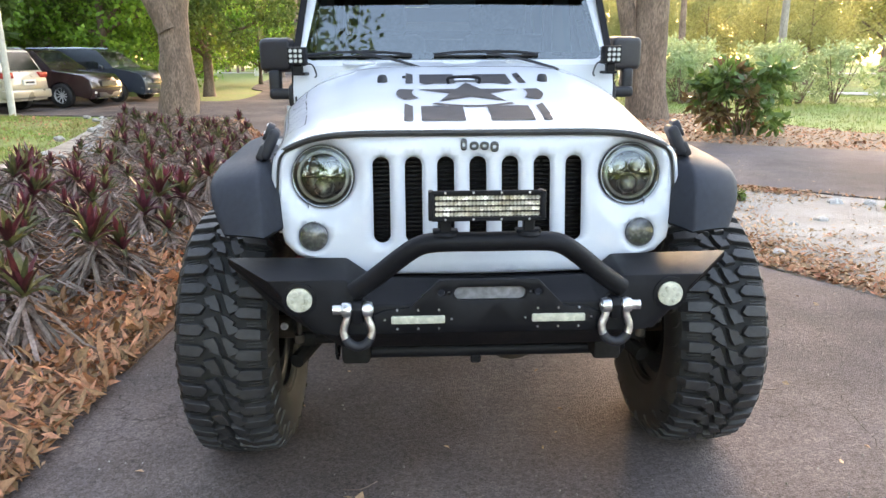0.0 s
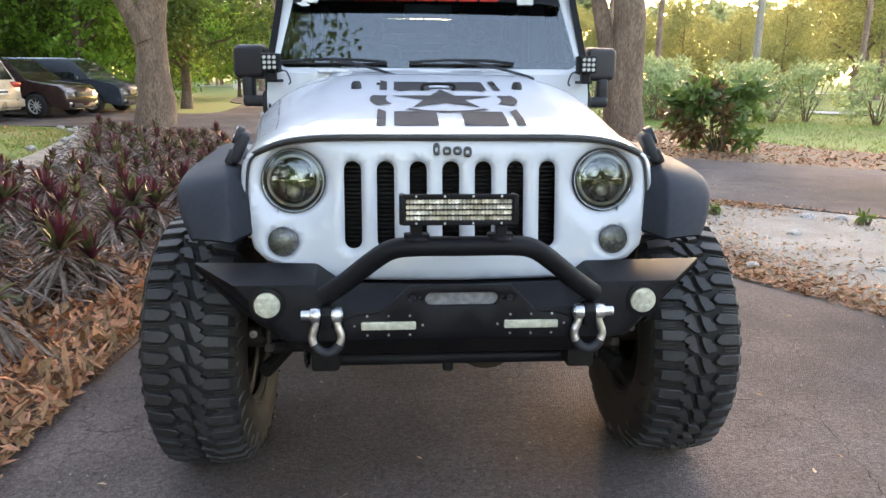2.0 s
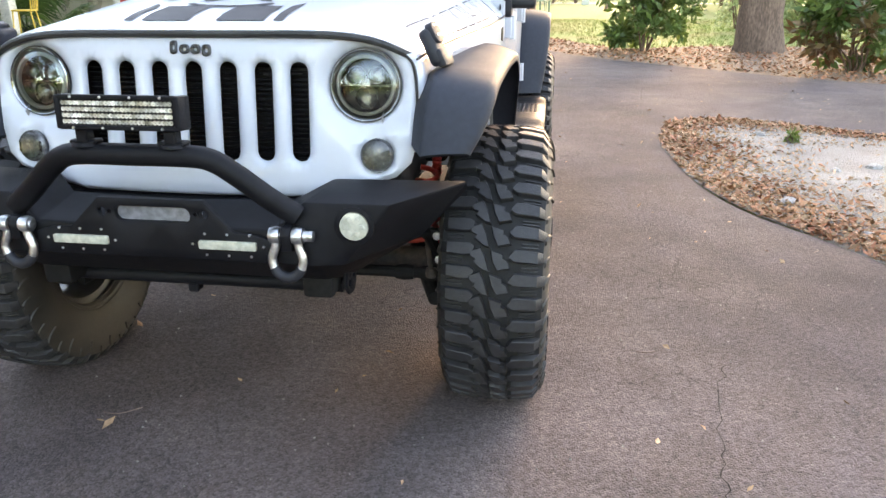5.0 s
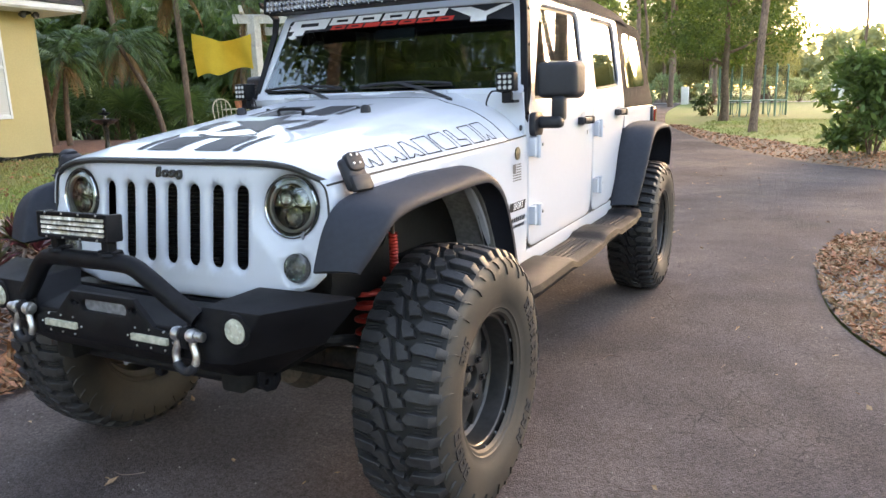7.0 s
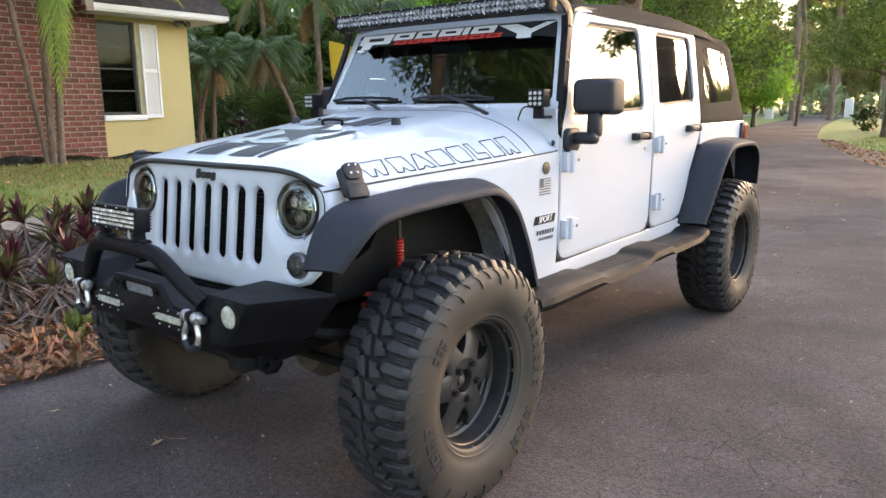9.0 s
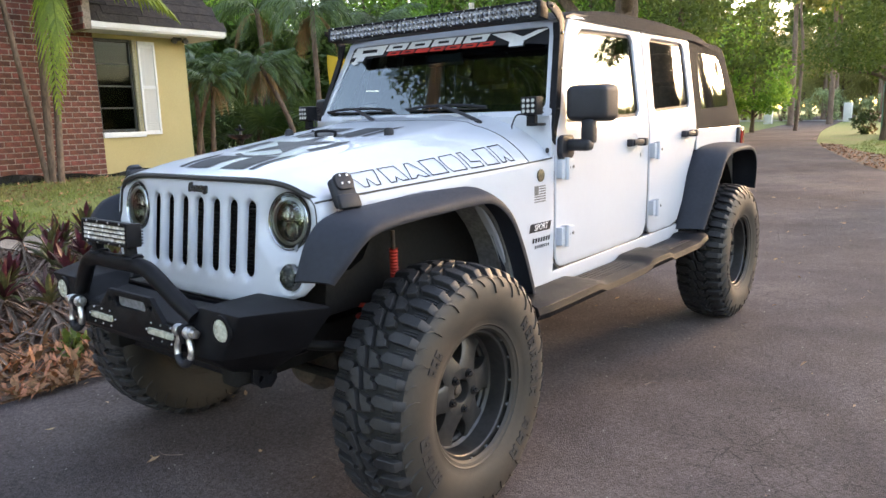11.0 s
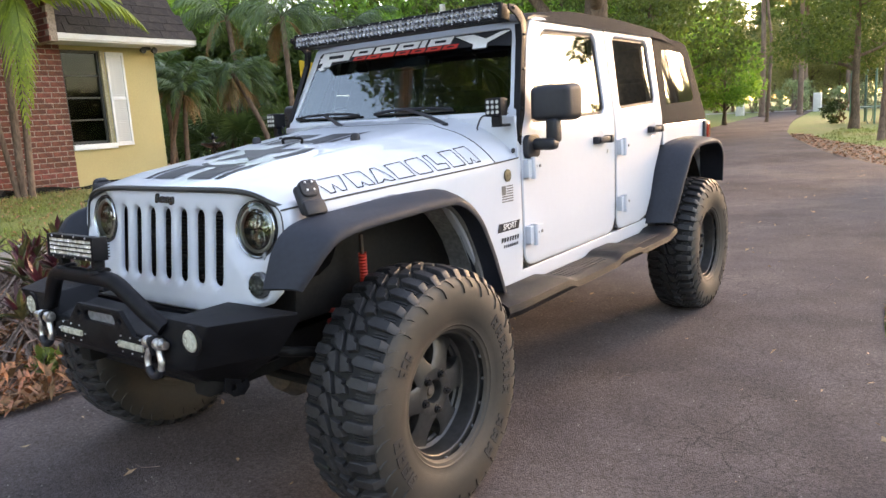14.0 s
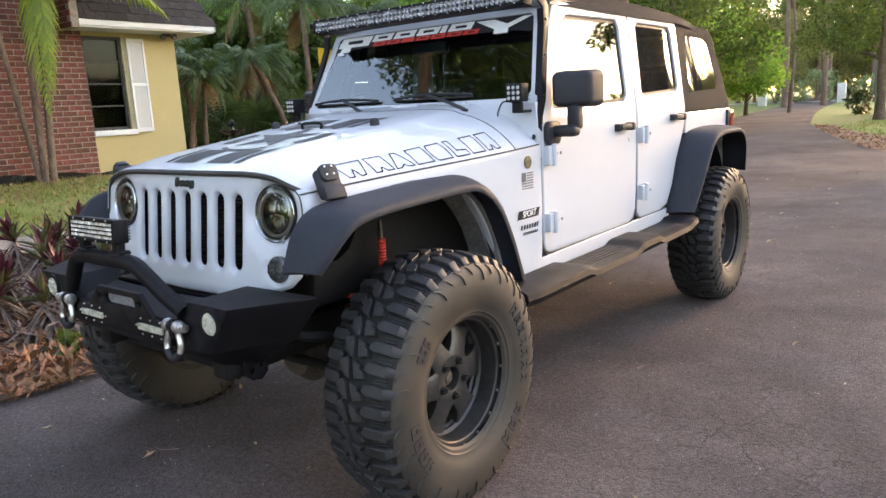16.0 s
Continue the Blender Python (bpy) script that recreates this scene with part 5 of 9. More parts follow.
for sx in (-1, 1):
    helix = [(sx * 0.53 + 0.062 * math.cos(a), 2.50 + 0.062 * math.sin(a), 0.50 + 0.245 * a / (2 * math.pi * 5.5)) for a in np.linspace(0, 2 * math.pi * 5.5, 110)]
    cp("coil_spring", tube(helix, 0.0085, 8), RED_STEEL, label="red coil spring")
    bm = tube([(sx * 0.60, 2.54, 0.50), (sx * 0.582, 2.55, 0.73), (sx * 0.58, 2.552, 0.96)], 0.007, 12)
    shock = cp("shock_absorber", bm, RUSTY)
    cp("shock_boot", lathe([(0.0125 + 0.004 * (i % 2), 0.0055 * i) for i in range(34)], 14, "z", (sx * 0.582, 2.55, 0.715)), RED_STEEL, shock, "ribbed red boot")
    bm = tube(spline([(sx * 0.60, 2.40, 0.36), (sx * 0.48, 2.75, 0.42), (sx * 0.40, 3.2, 0.50)], 4), 0.026, 10)
    cp("control_arm", bm, DARK_UNDER)
    bm = tube(spline([(sx * 0.60, 2.46, 0.47), (sx * 0.585, 2.32, 0.60), (sx * 0.555, 2.18, 0.645), (sx * 0.40, 2.15, 0.66)], 5), 0.017, 10)
    lathe([(0, -0.02), (0.016, -0.02), (0.016, 0.02), (0, 0.02)], 10, "x", (sx * 0.61, 2.32, 0.60), bm)
    cp("sway_bar", bm, DARK_UNDER)
    link = cp("sway_link", tube([(sx * 0.585, 2.40, 0.45), (sx * 0.575, 2.36, 0.62)], 0.008, 8), RUSTY, label="slim steel sway bar link")
    cp("link_end", lathe([(0, -0.016), (0.016, -0.014), (0.018, 0), (0.016, 0.014), (0, 0.016)], 10, "z", (sx * 0.585, 2.40, 0.445)), RUSTY, link)
    for dz in (0.0, 0.085):
        cp("bolt_head", lathe([(0.0, 0.0), (0.013, 0.0), (0.012, -0.008), (0, -0.01)], 8, "y", (sx * 0.62, 2.30 + 0.4 * dz, 0.60 - dz)), ZINC)
bm = tube([(-0.60, 2.42, 0.435), (0.60, 2.42, 0.435)], 0.018, 10)
for x in (-0.56, 0.5, 0.58):
    lathe([(0, -0.03), (0.022, -0.028), (0.026, 0), (0.022, 0.028), (0, 0.03)], 10, "x", (x, 2.42, 0.435), bm)
cp("tie_rod", bm, DARK_UNDER, label="steering tie rod")

# front bumper
bm = bmesh.new()
P = {"a0": (0, 1.905, 0.65), "a1": (0.40, 1.905, 0.65), "b0": (0, 1.90, 0.735), "b1": (0.30, 1.90, 0.735), "c": (0.372, 1.912, 0.802), "e": (0.578, 1.905, 0.805), "d": (0.455, 1.92, 0.645),
     "t": (0.725, 2.11, 0.812), "t2": (0.725, 2.115, 0.79), "dl": (0.61, 2.115, 0.665), "u0": (0, 1.995, 0.578), "u1": (0.392, 1.995, 0.578), "g0": (0, 2.05, 0.757), "g1": (0.30, 2.05, 0.765), "h1": (0.386, 2.117, 0.805), "h2": (0.72, 2.118, 0.814),
     "k0": (0, 2.12, 0.525), "k1": (0.385, 2.12, 0.525), "g2": (0, 2.10, 0.83), "g3": (0.335, 2.115, 0.83)}
faces = [("a0", "a1", "d", "e", "c", "b1", "b0"), ("b0", "b1", "g1", "g0"), ("b1", "c", "h1", "g1"), ("c", "e", "t", "h1"), ("e", "d", "dl", "t2", "t"), ("a0", "u0", "u1", "a1"), ("a1", "u1", "dl", "d"),
         ("u0", "k0", "k1", "u1"), ("u1", "k1", "dl")]
for sx in (-1, 1):
    vs = {k: bm.verts.new((sx * p[0], p[1], p[2])) for k, p in P.items()}
    for f in faces:
        bm.faces.new([vs[k] for k in f])
bmesh.ops.remove_doubles(bm, verts=bm.verts, dist=1e-4)
bmesh.ops.delete(bm, geom=[v for v in bm.verts if not v.link_faces], context="VERTS")
bmesh.ops.recalc_face_normals(bm, faces=bm.faces)
bmesh.ops.bevel(bm, geom=[e for e in bm.edges if len(e.link_faces) == 2 and e.calc_face_angle(0) > 0.2], offset=0.006, segments=2, affect="EDGES", profile=0.5)
# black filler added below the grille for the shade in that gap
cp("crossmember", box(-0.5, 0.5, 2.15, 2.22, 0.60, 0.735, 0.006, 1), BLACK_STEEL)
bumper = cp("front_bumper", bm, BLACK_STEEL, label="angular black steel off-road bumper", smooth=30)
plate = [(-0.30, 0.657), (0.30, 0.657), (0.30, 0.71), (0.265, 0.722), (0.205, 0.728), (0.135, 0.802), (-0.125, 0.802), (-0.205, 0.728), (-0.265, 0.722), (-0.30, 0.71)]
slot_h = rounded(0.19, 0.037, 0.018, 5, 0.008, 0.765)
bm = panel(plate, lambda x, z: V((x, 1.888, z)), (0, 1, 0), [slot_h] + [circle(0.010, 12, sx * 0.128 + 0.008, 0.768) for sx in (-1, 1)] + [circle(0.005, 8, sx * 0.108 + 0.008, 0.768) for sx in (-1, 1)], spacing=0.05, edge=0.003, drop=0.002, depth=0.014)
cp("winch_plate", bm, BLACK_STEEL, bumper, "raised black centre plate")
cp("fairlead", sheet(rounded(0.24, 0.06, 0.02, 4, 0.008, 0.765), 0.1, lambda x, z: (x, 1.903, z)), material("grey_tape", (0.16, 0.165, 0.18), (0.2, 0.2, 0.21), scale=20, rough=(0.4, 0.5)), bumper, "grey strip behind the slot")
for sx in (-1, 1):
    cx = 0.004 + sx * 0.186
    cp("led_strip", prism(rounded(0.142, 0.021, 0.004, 3, cx, 0.697), 1.880, 1.9, "y", 0.002), LENS_WHITE, bumper, "slim pale LED strip light")
    each("bolt", lathe([(0.0035, 0.004), (0.0035, -0.001), (0.002, -0.003), (0, -0.003)], 8, "y"), ZINC, [(cx + dx, 1.887, 0.697 + dz) for dx, dz in ((-0.055, 0.026), (0, 0.026), (0.055, 0.026), (-0.055, -0.026), (0, -0.026), (0.055, -0.026), (-0.088, 0), (0.088, 0))], bumper)
    c = (sx * 0.492, 1.903, 0.752)
    fog = cp("fog_light", lathe([(0.046, 0.004), (0.046, -0.004), (0.036, -0.006), (0.034, 0.0)], 28, "y", c), BLACK_STEEL, bumper, "round pale fog light")
    bm = lathe([(0.034, 0.0), (0.033, -0.006), (0.022, -0.009), (0, -0.010)], 28, "y", c)
    for i in range(6):
        a = i * math.pi / 3
        lathe([(0.008, -0.008), (0.006, -0.011), (0, -0.012)], 10, "y", (c[0] + 0.019 * math.cos(a), c[1], c[2] + 0.019 * math.sin(a)), bm)
    cp("fog_light", bm, LENS_WHITE, bumper)
    # shackle tab and shackle
    x = sx * 0.34
    bm = prism([(1.866, 0.695), (1.861, 0.735), (1.872, 0.752), (1.91, 0.752), (1.91, 0.69)], x - 0.013, x + 0.013, "x", 0.004)
    cp("shackle_tab", bm, BLACK_STEEL, bumper)
    bow = spline([(x - 0.031, 1.876, 0.735), (x - 0.031, 1.874, 0.705), (x - 0.043, 1.870, 0.665), (x - 0.030, 1.866, 0.630), (x, 1.864, 0.616), (x + 0.030, 1.866, 0.630), (x + 0.043, 1.870, 0.665), (x + 0.031, 1.874, 0.705), (x + 0.031, 1.876, 0.735)], 5)
    bow = [V((x, 1.876, 0.735)) + (p - V((x, 1.876, 0.735))) * 0.86 for p in bow]
    bm = tube(bow, 0.0105, 12)
    for q in (-0.027, 0.027):
        lathe([(0, -0.013), (0.018, -0.012), (0.021, 0), (0.018, 0.012), (0, 0.013)], 14, "x", (x + q, 1.876, 0.732), bm)
    tube([(x - 0.042, 1.876, 0.732), (x + 0.042, 1.876, 0.732)], 0.009, 12, bm)
    lathe([(0, -0.012), (0.013, -0.011), (0.013, 0.011), (0, 0.012)], 12, "x", (x + sx * 0.052, 1.876, 0.732), bm)
    sh = cp("bow_shackle", bm, ZINC, label="galvanised bow shackle", smooth=50)
    cp("rubber_isolator", tube(bow[13:28], 0.0128, 12), BLACK_PLASTIC, sh)
    tow = [(2.05, 0.60), (2.045, 0.535), (2.075, 0.505), (2.115, 0.498), (2.14, 0.52), (2.14, 0.60)]
    bm = panel(tow, lambda y, z: V((sx * 0.424, y, z)), (-sx, 0, 0), [circle(0.008, 10, 2.075, 0.575), circle(0.007, 10, 2.115, 0.545), circle(0.011, 10, 2.078, 0.535)], spacing=0.04, edge=0.002, drop=0.001, depth=0.007)
    cp("tow_bracket", bm, BLACK_STEEL, label="black steel bracket plate with holes")
bm = tube([(-0.405, 2.085, 0.527), (0.405, 2.085, 0.527)], 0.021, 12)
box(-0.028, 0.002, 2.065, 2.10, 0.488, 0.515, 0.005, 1, bm)
cp("skid_bar", bm, BLACK_STEEL, bumper)
hoop = spline([(-0.35, 1.905, 0.77), (-0.29, 1.89, 0.815), (-0.225, 1.875, 0.87), (-0.175, 1.868, 0.903), (-0.12, 1.865, 0.912), (0.0, 1.865, 0.912), (0.13, 1.865, 0.912), (0.185, 1.868, 0.903), (0.235, 1.875, 0.87), (0.30, 1.89, 0.815), (0.36, 1.905, 0.77)], 6)
cp("bull_hoop", tube(hoop, 0.0255, 20), BLACK_STEEL, label="black tubular hoop on the bumper", smooth=60)


# LED bars
def led_bar(cx, cy, cz, length, height, depth, rows, cols, label, tilt, cell):
    m = pose(cx, cy, cz, tilt, 0, 0)
    bm = box(-length / 2, length / 2, -depth * 0.35, depth * 0.5, -height / 2, height / 2, 0.006, 2)
    bmesh.ops.transform(bm, matrix=m, verts=bm.verts)
    bar = cp("light_bar", bm, BLACK_STEEL, label=label)
    for s in (-1, 1):
        bm = box(-length / 2, length / 2, -depth * 0.5, -depth * 0.3, s * height * 0.5 - 0.005, s * height * 0.5 + 0.005, 0.002, 1)
        bmesh.ops.transform(bm, matrix=m, verts=bm.verts)
        cp("rail", bm, BLACK_STEEL, bar)
        bm = box(s * length / 2 - 0.007, s * length / 2 + 0.007, -depth * 0.5, depth * 0.45, -height / 2 - 0.004, height / 2 + 0.004, 0.004, 2)
        bmesh.ops.transform(bm, matrix=m, verts=bm.verts)
        cp("end_cap", bm, BLACK_STEEL, bar)
    for i in range(7):
        z = -height / 2 + height * (i + 0.5) / 7
        bm = box(-length / 2 + 0.01, length / 2 - 0.01, depth * 0.5, depth * 0.72, z - 0.002, z + 0.002)
        bmesh.ops.transform(bm, matrix=m, verts=bm.verts)
        cp("fin", bm, BLACK_STEEL, bar)
    bm = bmesh.new()
    w, h = (length - 0.02) / cols, (height - 0.012) / rows
    for r_ in range(rows):
        for c_ in range(cols):
            x, z = -length / 2 + 0.01 + w * (c_ + 0.5), -height / 2 + 0.006 + h * (r_ + 0.5)
            rr = min(w, h) * 0.6
            lathe([(rr, -depth * 0.47), (rr * 0.78, -depth * 0.42), (rr * 0.42, -depth * 0.37), (rr * 0.34, -depth * 0.44), (0, -depth * 0.46)], 8 if cols > 30 else 10, "y", (x, 0, z), bm)
    bmesh.ops.transform(bm, matrix=m, verts=bm.verts)
    tagged(cp("led_cell", bm, cell, bar, "silver and amber LED cells", smooth=60), kind="stuff")
    k = max(4, int(length / 0.07))
    each("screw", lathe([(0.0032, 0), (0.0026, -0.003), (0, -0.003)], 6, "y"), ZINC,
         [m @ V((-length / 2 + length * (i + 0.5) / k, -depth * 0.5, s * height * 0.5)) for i in range(k) for s in (-1, 1)], bar)
    return bar


small = led_bar(-0.007, 1.862, 1.008, 0.278, 0.066, 0.052, 4, 28, "small black LED light bar on the hoop", -4, LED_CELL)
for x in (-0.11, 0.10):
    bm = box(x - 0.032, x + 0.032, 1.85, 1.885, 0.936, 0.945, 0.003, 1)
    box(x - 0.014, x + 0.014, 1.85, 1.88, 0.94, 0.97, 0.003, 1, bm)
    lathe([(0, 0), (0.034, 0.0), (0.03, 0.008), (0, 0.009)], 14, "z", (x, 1.868, 0.932), bm)
    cp("bracket", bm, BLACK_STEEL, small)
led_bar(0.0, 3.485, 1.772, 1.27, 0.060, 0.075, 2, 50, "long black LED light bar above the windscreen", -6, material("silver_led_cell", (0.22, 0.22, 0.23), (0.42, 0.42, 0.43), scale=30, rough=(0.2, 0.35), metal=0.7, famount=0.2, by_island=0.2))


# windscreen
def ws(x, h):
    """A point of the windscreen plane; h from 0 at the cowl to 1 at the top rail."""
    return V((x, 3.405 + 0.205 * h + 0.02 * x * x, 1.325 + 0.425 * h))


def ws_outline(b, t, h0, h1, r):
    pts = []
    for x, h, a0 in ((t, h1, 0), (-t, h1, 90), (-b, h0, 180), (b, h0, 270)):
        for k in range(5):
            a = radians(a0 + 90 * k / 4)
            pts.append((x - math.copysign(r, x) + r * math.cos(a), (h + (-1 if h > 0.5 else 1) * r * 2.1) + r * 2.1 * math.sin(a)))
    return pts


frame_o, frame_i = ws_outline(0.712, 0.645, 0.0, 1.0, 0.03), ws_outline(0.668, 0.605, 0.075, 0.925, 0.035)
bm = panel(frame_o, ws, (0, 0.9, -0.3), [frame_i], spacing=0.08, edge=0.006, drop=0.004, depth=0.045)
cp("windscreen_frame", bm, WHITE_PAINT, label="white windscreen frame")
glass = outward(cp("windscreen", sheet(dense(frame_i, 0.08), 0.15, lambda x, h: ws(x, h) + V((0, 0.006, 0))), WIND_GLASS, label="clear windscreen glass", smooth=60), (0, -1, 0))
fi = dense(frame_i, 0.05)
inner = [(x * 0.968, 0.5 + (h - 0.5) * 0.90) for x, h in fi]
inner = [(x, h + 0.03 if h < 0.5 else h) for x, h in inner]
cp("black_border", sheet(fi, 0.3, lambda x, h: ws(x, h) + V((0, 0.012, 0)), [inner]), BLACK_GLOSS, glass)
banner = [(-0.612, 0.735), (-0.60, 0.92), (0.60, 0.92), (0.612, 0.735), (0.52, 0.765), (0.2, 0.79), (-0.2, 0.79), (-0.52, 0.765)]
cp("banner", sheet(dense(banner, 0.05), 0.08, lambda x, h: ws(x, h) + V((0, 0.002, 0))), DECAL, glass, "black banner with white and red shapes along the top edge")
# plain blocks on the banner, tallest at the two ends


def block(x0, x1, h0, h1, slant, hole=True):
    o = [(x0 - slant, h0), (x1 - slant, h0), (x1 + slant, h1), (x0 + slant, h1)]
    hs = []
    if hole:
        cx, ch, w, hh = (x0 + x1) / 2, (h0 + h1) / 2, (x1 - x0) * 0.24, (h1 - h0) * 0.17
        hs = [[(cx - w, ch - hh), (cx + w, ch - hh), (cx + w, ch + hh), (cx - w, ch + hh)]]
    return sheet(dense(o, 0.05), 0.2, lambda x, h: ws(x, h) + V((0, -0.001, 0)), [dense(hs[0], 0.05)] if hs else ())


def white_block(b):
    cp("banner_block", b, DECAL_WHITE, glass)


white_block(block(-0.585, -0.36, 0.80, 0.915, 0.012))
white_block(block(-0.57, -0.50, 0.745, 0.80, 0.006, False))
for i in range(5):
    if i == 3:
        white_block(block(0.10, 0.135, 0.835, 0.915, 0.006, False))
    else:
        x0 = (-0.345, -0.195, -0.045, 0, 0.15)[i]
        white_block(block(x0, x0 + 0.135, 0.835, 0.915, 0.008))
for o in ([(0.30, 0.905), (0.40, 0.905), (0.475, 0.845), (0.55, 0.905), (0.60, 0.905), (0.485, 0.80), (0.485, 0.75), (0.41, 0.75), (0.41, 0.80)],):
    white_block(sheet(dense(o, 0.05), 0.2, lambda x, h: ws(x, h) + V((0, -0.001, 0))))
for i in range(7):
    cp("banner_block", block(-0.335 + 0.096 * i, -0.335 + 0.096 * i + 0.084, 0.78, 0.828, 0.006, i != 2), DECAL_RED, glass)
# swirl at the passenger's end
for sx in (-1,):
    for a, b in ((0.0, 0.03), (0.05, 0.02)):
        pts = [(sx * (0.60 - 0.03 * t - 0.5 * b * math.sin(3 * t)), 0.74 + a * 2.4 + 0.02 * t) for t in np.linspace(0, 1, 6)]
        white_block(sheet(dense([(x, h) for x, h in pts] + [(x - sx * 0.03, h - 0.035) for x, h in pts[::-1]], 0.05), 0.2, lambda x, h: ws(x, h) + V((0, -0.001, 0))))

CUBE_CELL = material("cube_cell", (0.24, 0.245, 0.23), (0.4, 0.4, 0.38), scale=60, rough=(0.2, 0.35), famount=0.3)
# light bar brackets down the pillars
for sx in (-1, 1):
    out = [(3.44, 1.27), (3.47, 1.34), (3.585, 1.66), (3.60, 1.735), (3.565, 1.775), (3.51, 1.80), (3.455, 1.80), (3.455, 1.778), (3.51, 1.755), (3.55, 1.725), (3.545, 1.66), (3.432, 1.36), (3.412, 1.30), (3.405, 1.23), (3.43, 1.21)]
    bm = prism(out, sx * 0.668, sx * 0.675, "x", 0.002)
    for v in bm.verts:
        v.co.x += sx * 0.052 * smooth01((1.75 - v.co.z) / 0.45)
    for (ya, za), (yb, zb) in zip(((3.405, 1.23), (3.412, 1.30), (3.432, 1.36), (3.545, 1.66)), ((3.412, 1.30), (3.432, 1.36), (3.545, 1.66), (3.55, 1.725))):
        xa, xb = (0.670 + 0.052 * smooth01((1.75 - q) / 0.45) for q in (za, zb))
        join(bm, loft([[V((sx * (x0 - dx), y0 + dy, z0)) for dx, dy in ((0, 0), (0.026, 0), (0.026, 0.004), (0, 0.004))] for x0, y0, z0 in ((xa, ya, za), (xb, yb, zb))], caps=True))
    br = cp("bar_bracket", bm, BLACK_STEEL, label="black steel light bar bracket along the pillar")
    each("bolt", lathe([(0.007, -0.002), (0.007, 0.004 * sx), (0, 0.006 * sx)], 8, "x"), BLACK_GLOSS,
         [(sx * (0.677 + 0.052 * smooth01((1.75 - z) / 0.45)), y, z) for y, z in ((3.42, 1.25), (3.45, 1.36), (3.512, 1.53), (3.565, 1.68), (3.49, 1.785))], br)
    # cube light
    m = pose(sx * 0.682, 3.30, 1.375, 0, 0, sx * 6)
    bm = box(-0.037, 0.037, -0.02, 0.045, -0.037, 0.037, 0.006, 2)
    for i in range(5):
        box(-0.034, 0.034, 0.045, 0.06, -0.03 + 0.014 * i, -0.026 + 0.014 * i, bm=bm)
    box(-0.02, 0.02, 0.0, 0.03, -0.075, -0.037, 0.004, 1, bm)
    box(-0.02, 0.03, 0.0, 0.09, -0.082, -0.07, 0.003, 1, bm)
    bmesh.ops.transform(bm, matrix=m, verts=bm.verts)
    cube = cp("cube_light", bm, BLACK_STEEL, label="small square LED light beside the windscreen")
    each("led_cell", lathe([(0.0085, -0.003), (0.005, -0.0045), (0, -0.005)], 8, "y"), CUBE_CELL, [m @ V((-0.021 + 0.021 * i, -0.02, -0.021 + 0.021 * j)) for i in range(3) for j in range(3)], cube)
    bm = tube(spline([(sx * 0.66, 3.33, 1.335), (sx * 0.62, 3.30, 1.34), (sx * 0.60, 3.29, 1.30), (sx * 0.605, 3.28, 1.285)], 5), 0.0035, 6)
    cp("cable", bm, BLACK_PLASTIC, cube)

# wipers
for px, py, elbow, b0, b1 in ((0.43, 3.285, 0.115, -0.09, 0.38), (-0.138, 3.255, -0.44, -0.655, -0.19)):
    pivot = V((px, py, 1.318))
    tip = ws(elbow, 0.155) + V((0, -0.022, 0))
    mid = pivot.lerp(tip, 0.45) + V((0, -0.006, 0.008))
    rows = []
    for t, w in ((0.0, 0.016), (0.12, 0.016), (0.3, 0.013), (0.55, 0.0105), (0.8, 0.008), (1.0, 0.006)):
        p = pivot.lerp(mid, t / 0.45) if t < 0.45 else mid.lerp(tip, (t - 0.45) / 0.55)
        rows.append([p + V((0, -w, -0.004)), p + V((0, -w * 0.5, 0.008)), p + V((0, w * 0.5, 0.008)), p + V((0, w, -0.004))])
    bm = loft(rows, caps=True)
    lathe([(0, 0), (0.019, 0.0), (0.018, 0.016), (0.010, 0.021), (0, 0.022)], 14, "z", tuple(pivot - V((0, 0, 0.016))), bm)
    wiper = cp("wiper", bm, BLACK_PLASTIC, label="black wiper arm and blade")
    p0, p1 = ws(b0, 0.128) + V((0, -0.010, 0)), ws(b1, 0.128) + V((0, -0.010, 0))
    bow = spline([p0, p0.lerp(p1, 0.3) + V((0, -0.010, 0.011)), p0.lerp(p1, 0.7) + V((0, -0.010, 0.011)), p1], 6)
    cp("blade", tube(bow, 0.0065, 6), BLACK_PLASTIC, wiper)
    cp("rubber_edge", tube([p0 + V((0, 0.004, -0.006)), p1 + V((0, 0.004, -0.006))], 0.004, 5), DARK_GAP, wiper)

# mirrors
for sx in (-1, 1):
    bm = bmesh.new()
    join(bm, prism(rounded(0.170, 0.160, 0.030, 5, sx * 0.816, 1.381), 3.50, 3.62, "y", 0.022, 4))
    for v in bm.verts:
        k = (3.62 - v.co.y) / 0.12
        v.co.x = sx * 0.816 + (v.co.x - sx * 0.816) * (1 - 0.10 * k)
        v.co.z = 1.381 + (v.co.z - 1.381) * (1 - 0.10 * k)
        v.co.y += sx * 0.45 * (v.co.x - sx * 0.816) + 0.02
    mirror_ob = cp("door_mirror", bm, BLACK_PLASTIC, label="large black door mirror", smooth=40)
    bm = box(sx * 0.782 - 0.065, sx * 0.782 + 0.065, 3.49, 3.555, 1.182, 1.232, 0.018, 3)
    box(sx * 0.822 - 0.028, sx * 0.822 + 0.028, 3.515, 3.575, 1.21, 1.315, 0.016, 3, bm)
    join(bm, prism(rounded(0.115, 0.100, 0.03, 4, 3.50, 1.200), sx * 0.722, sx * 0.75, "x", 0.006))
    cp("mirror_arm", bm, BLACK_PLASTIC, mirror_ob, smooth=40)
    cp("mirror_glass", sheet(rounded(0.14, 0.13, 0.03, 4, sx * 0.816, 1.381), 0.2, lambda x, z: (x, 3.644 + sx * 0.45 * (x - sx * 0.816), z)), CHROME, mirror_ob)

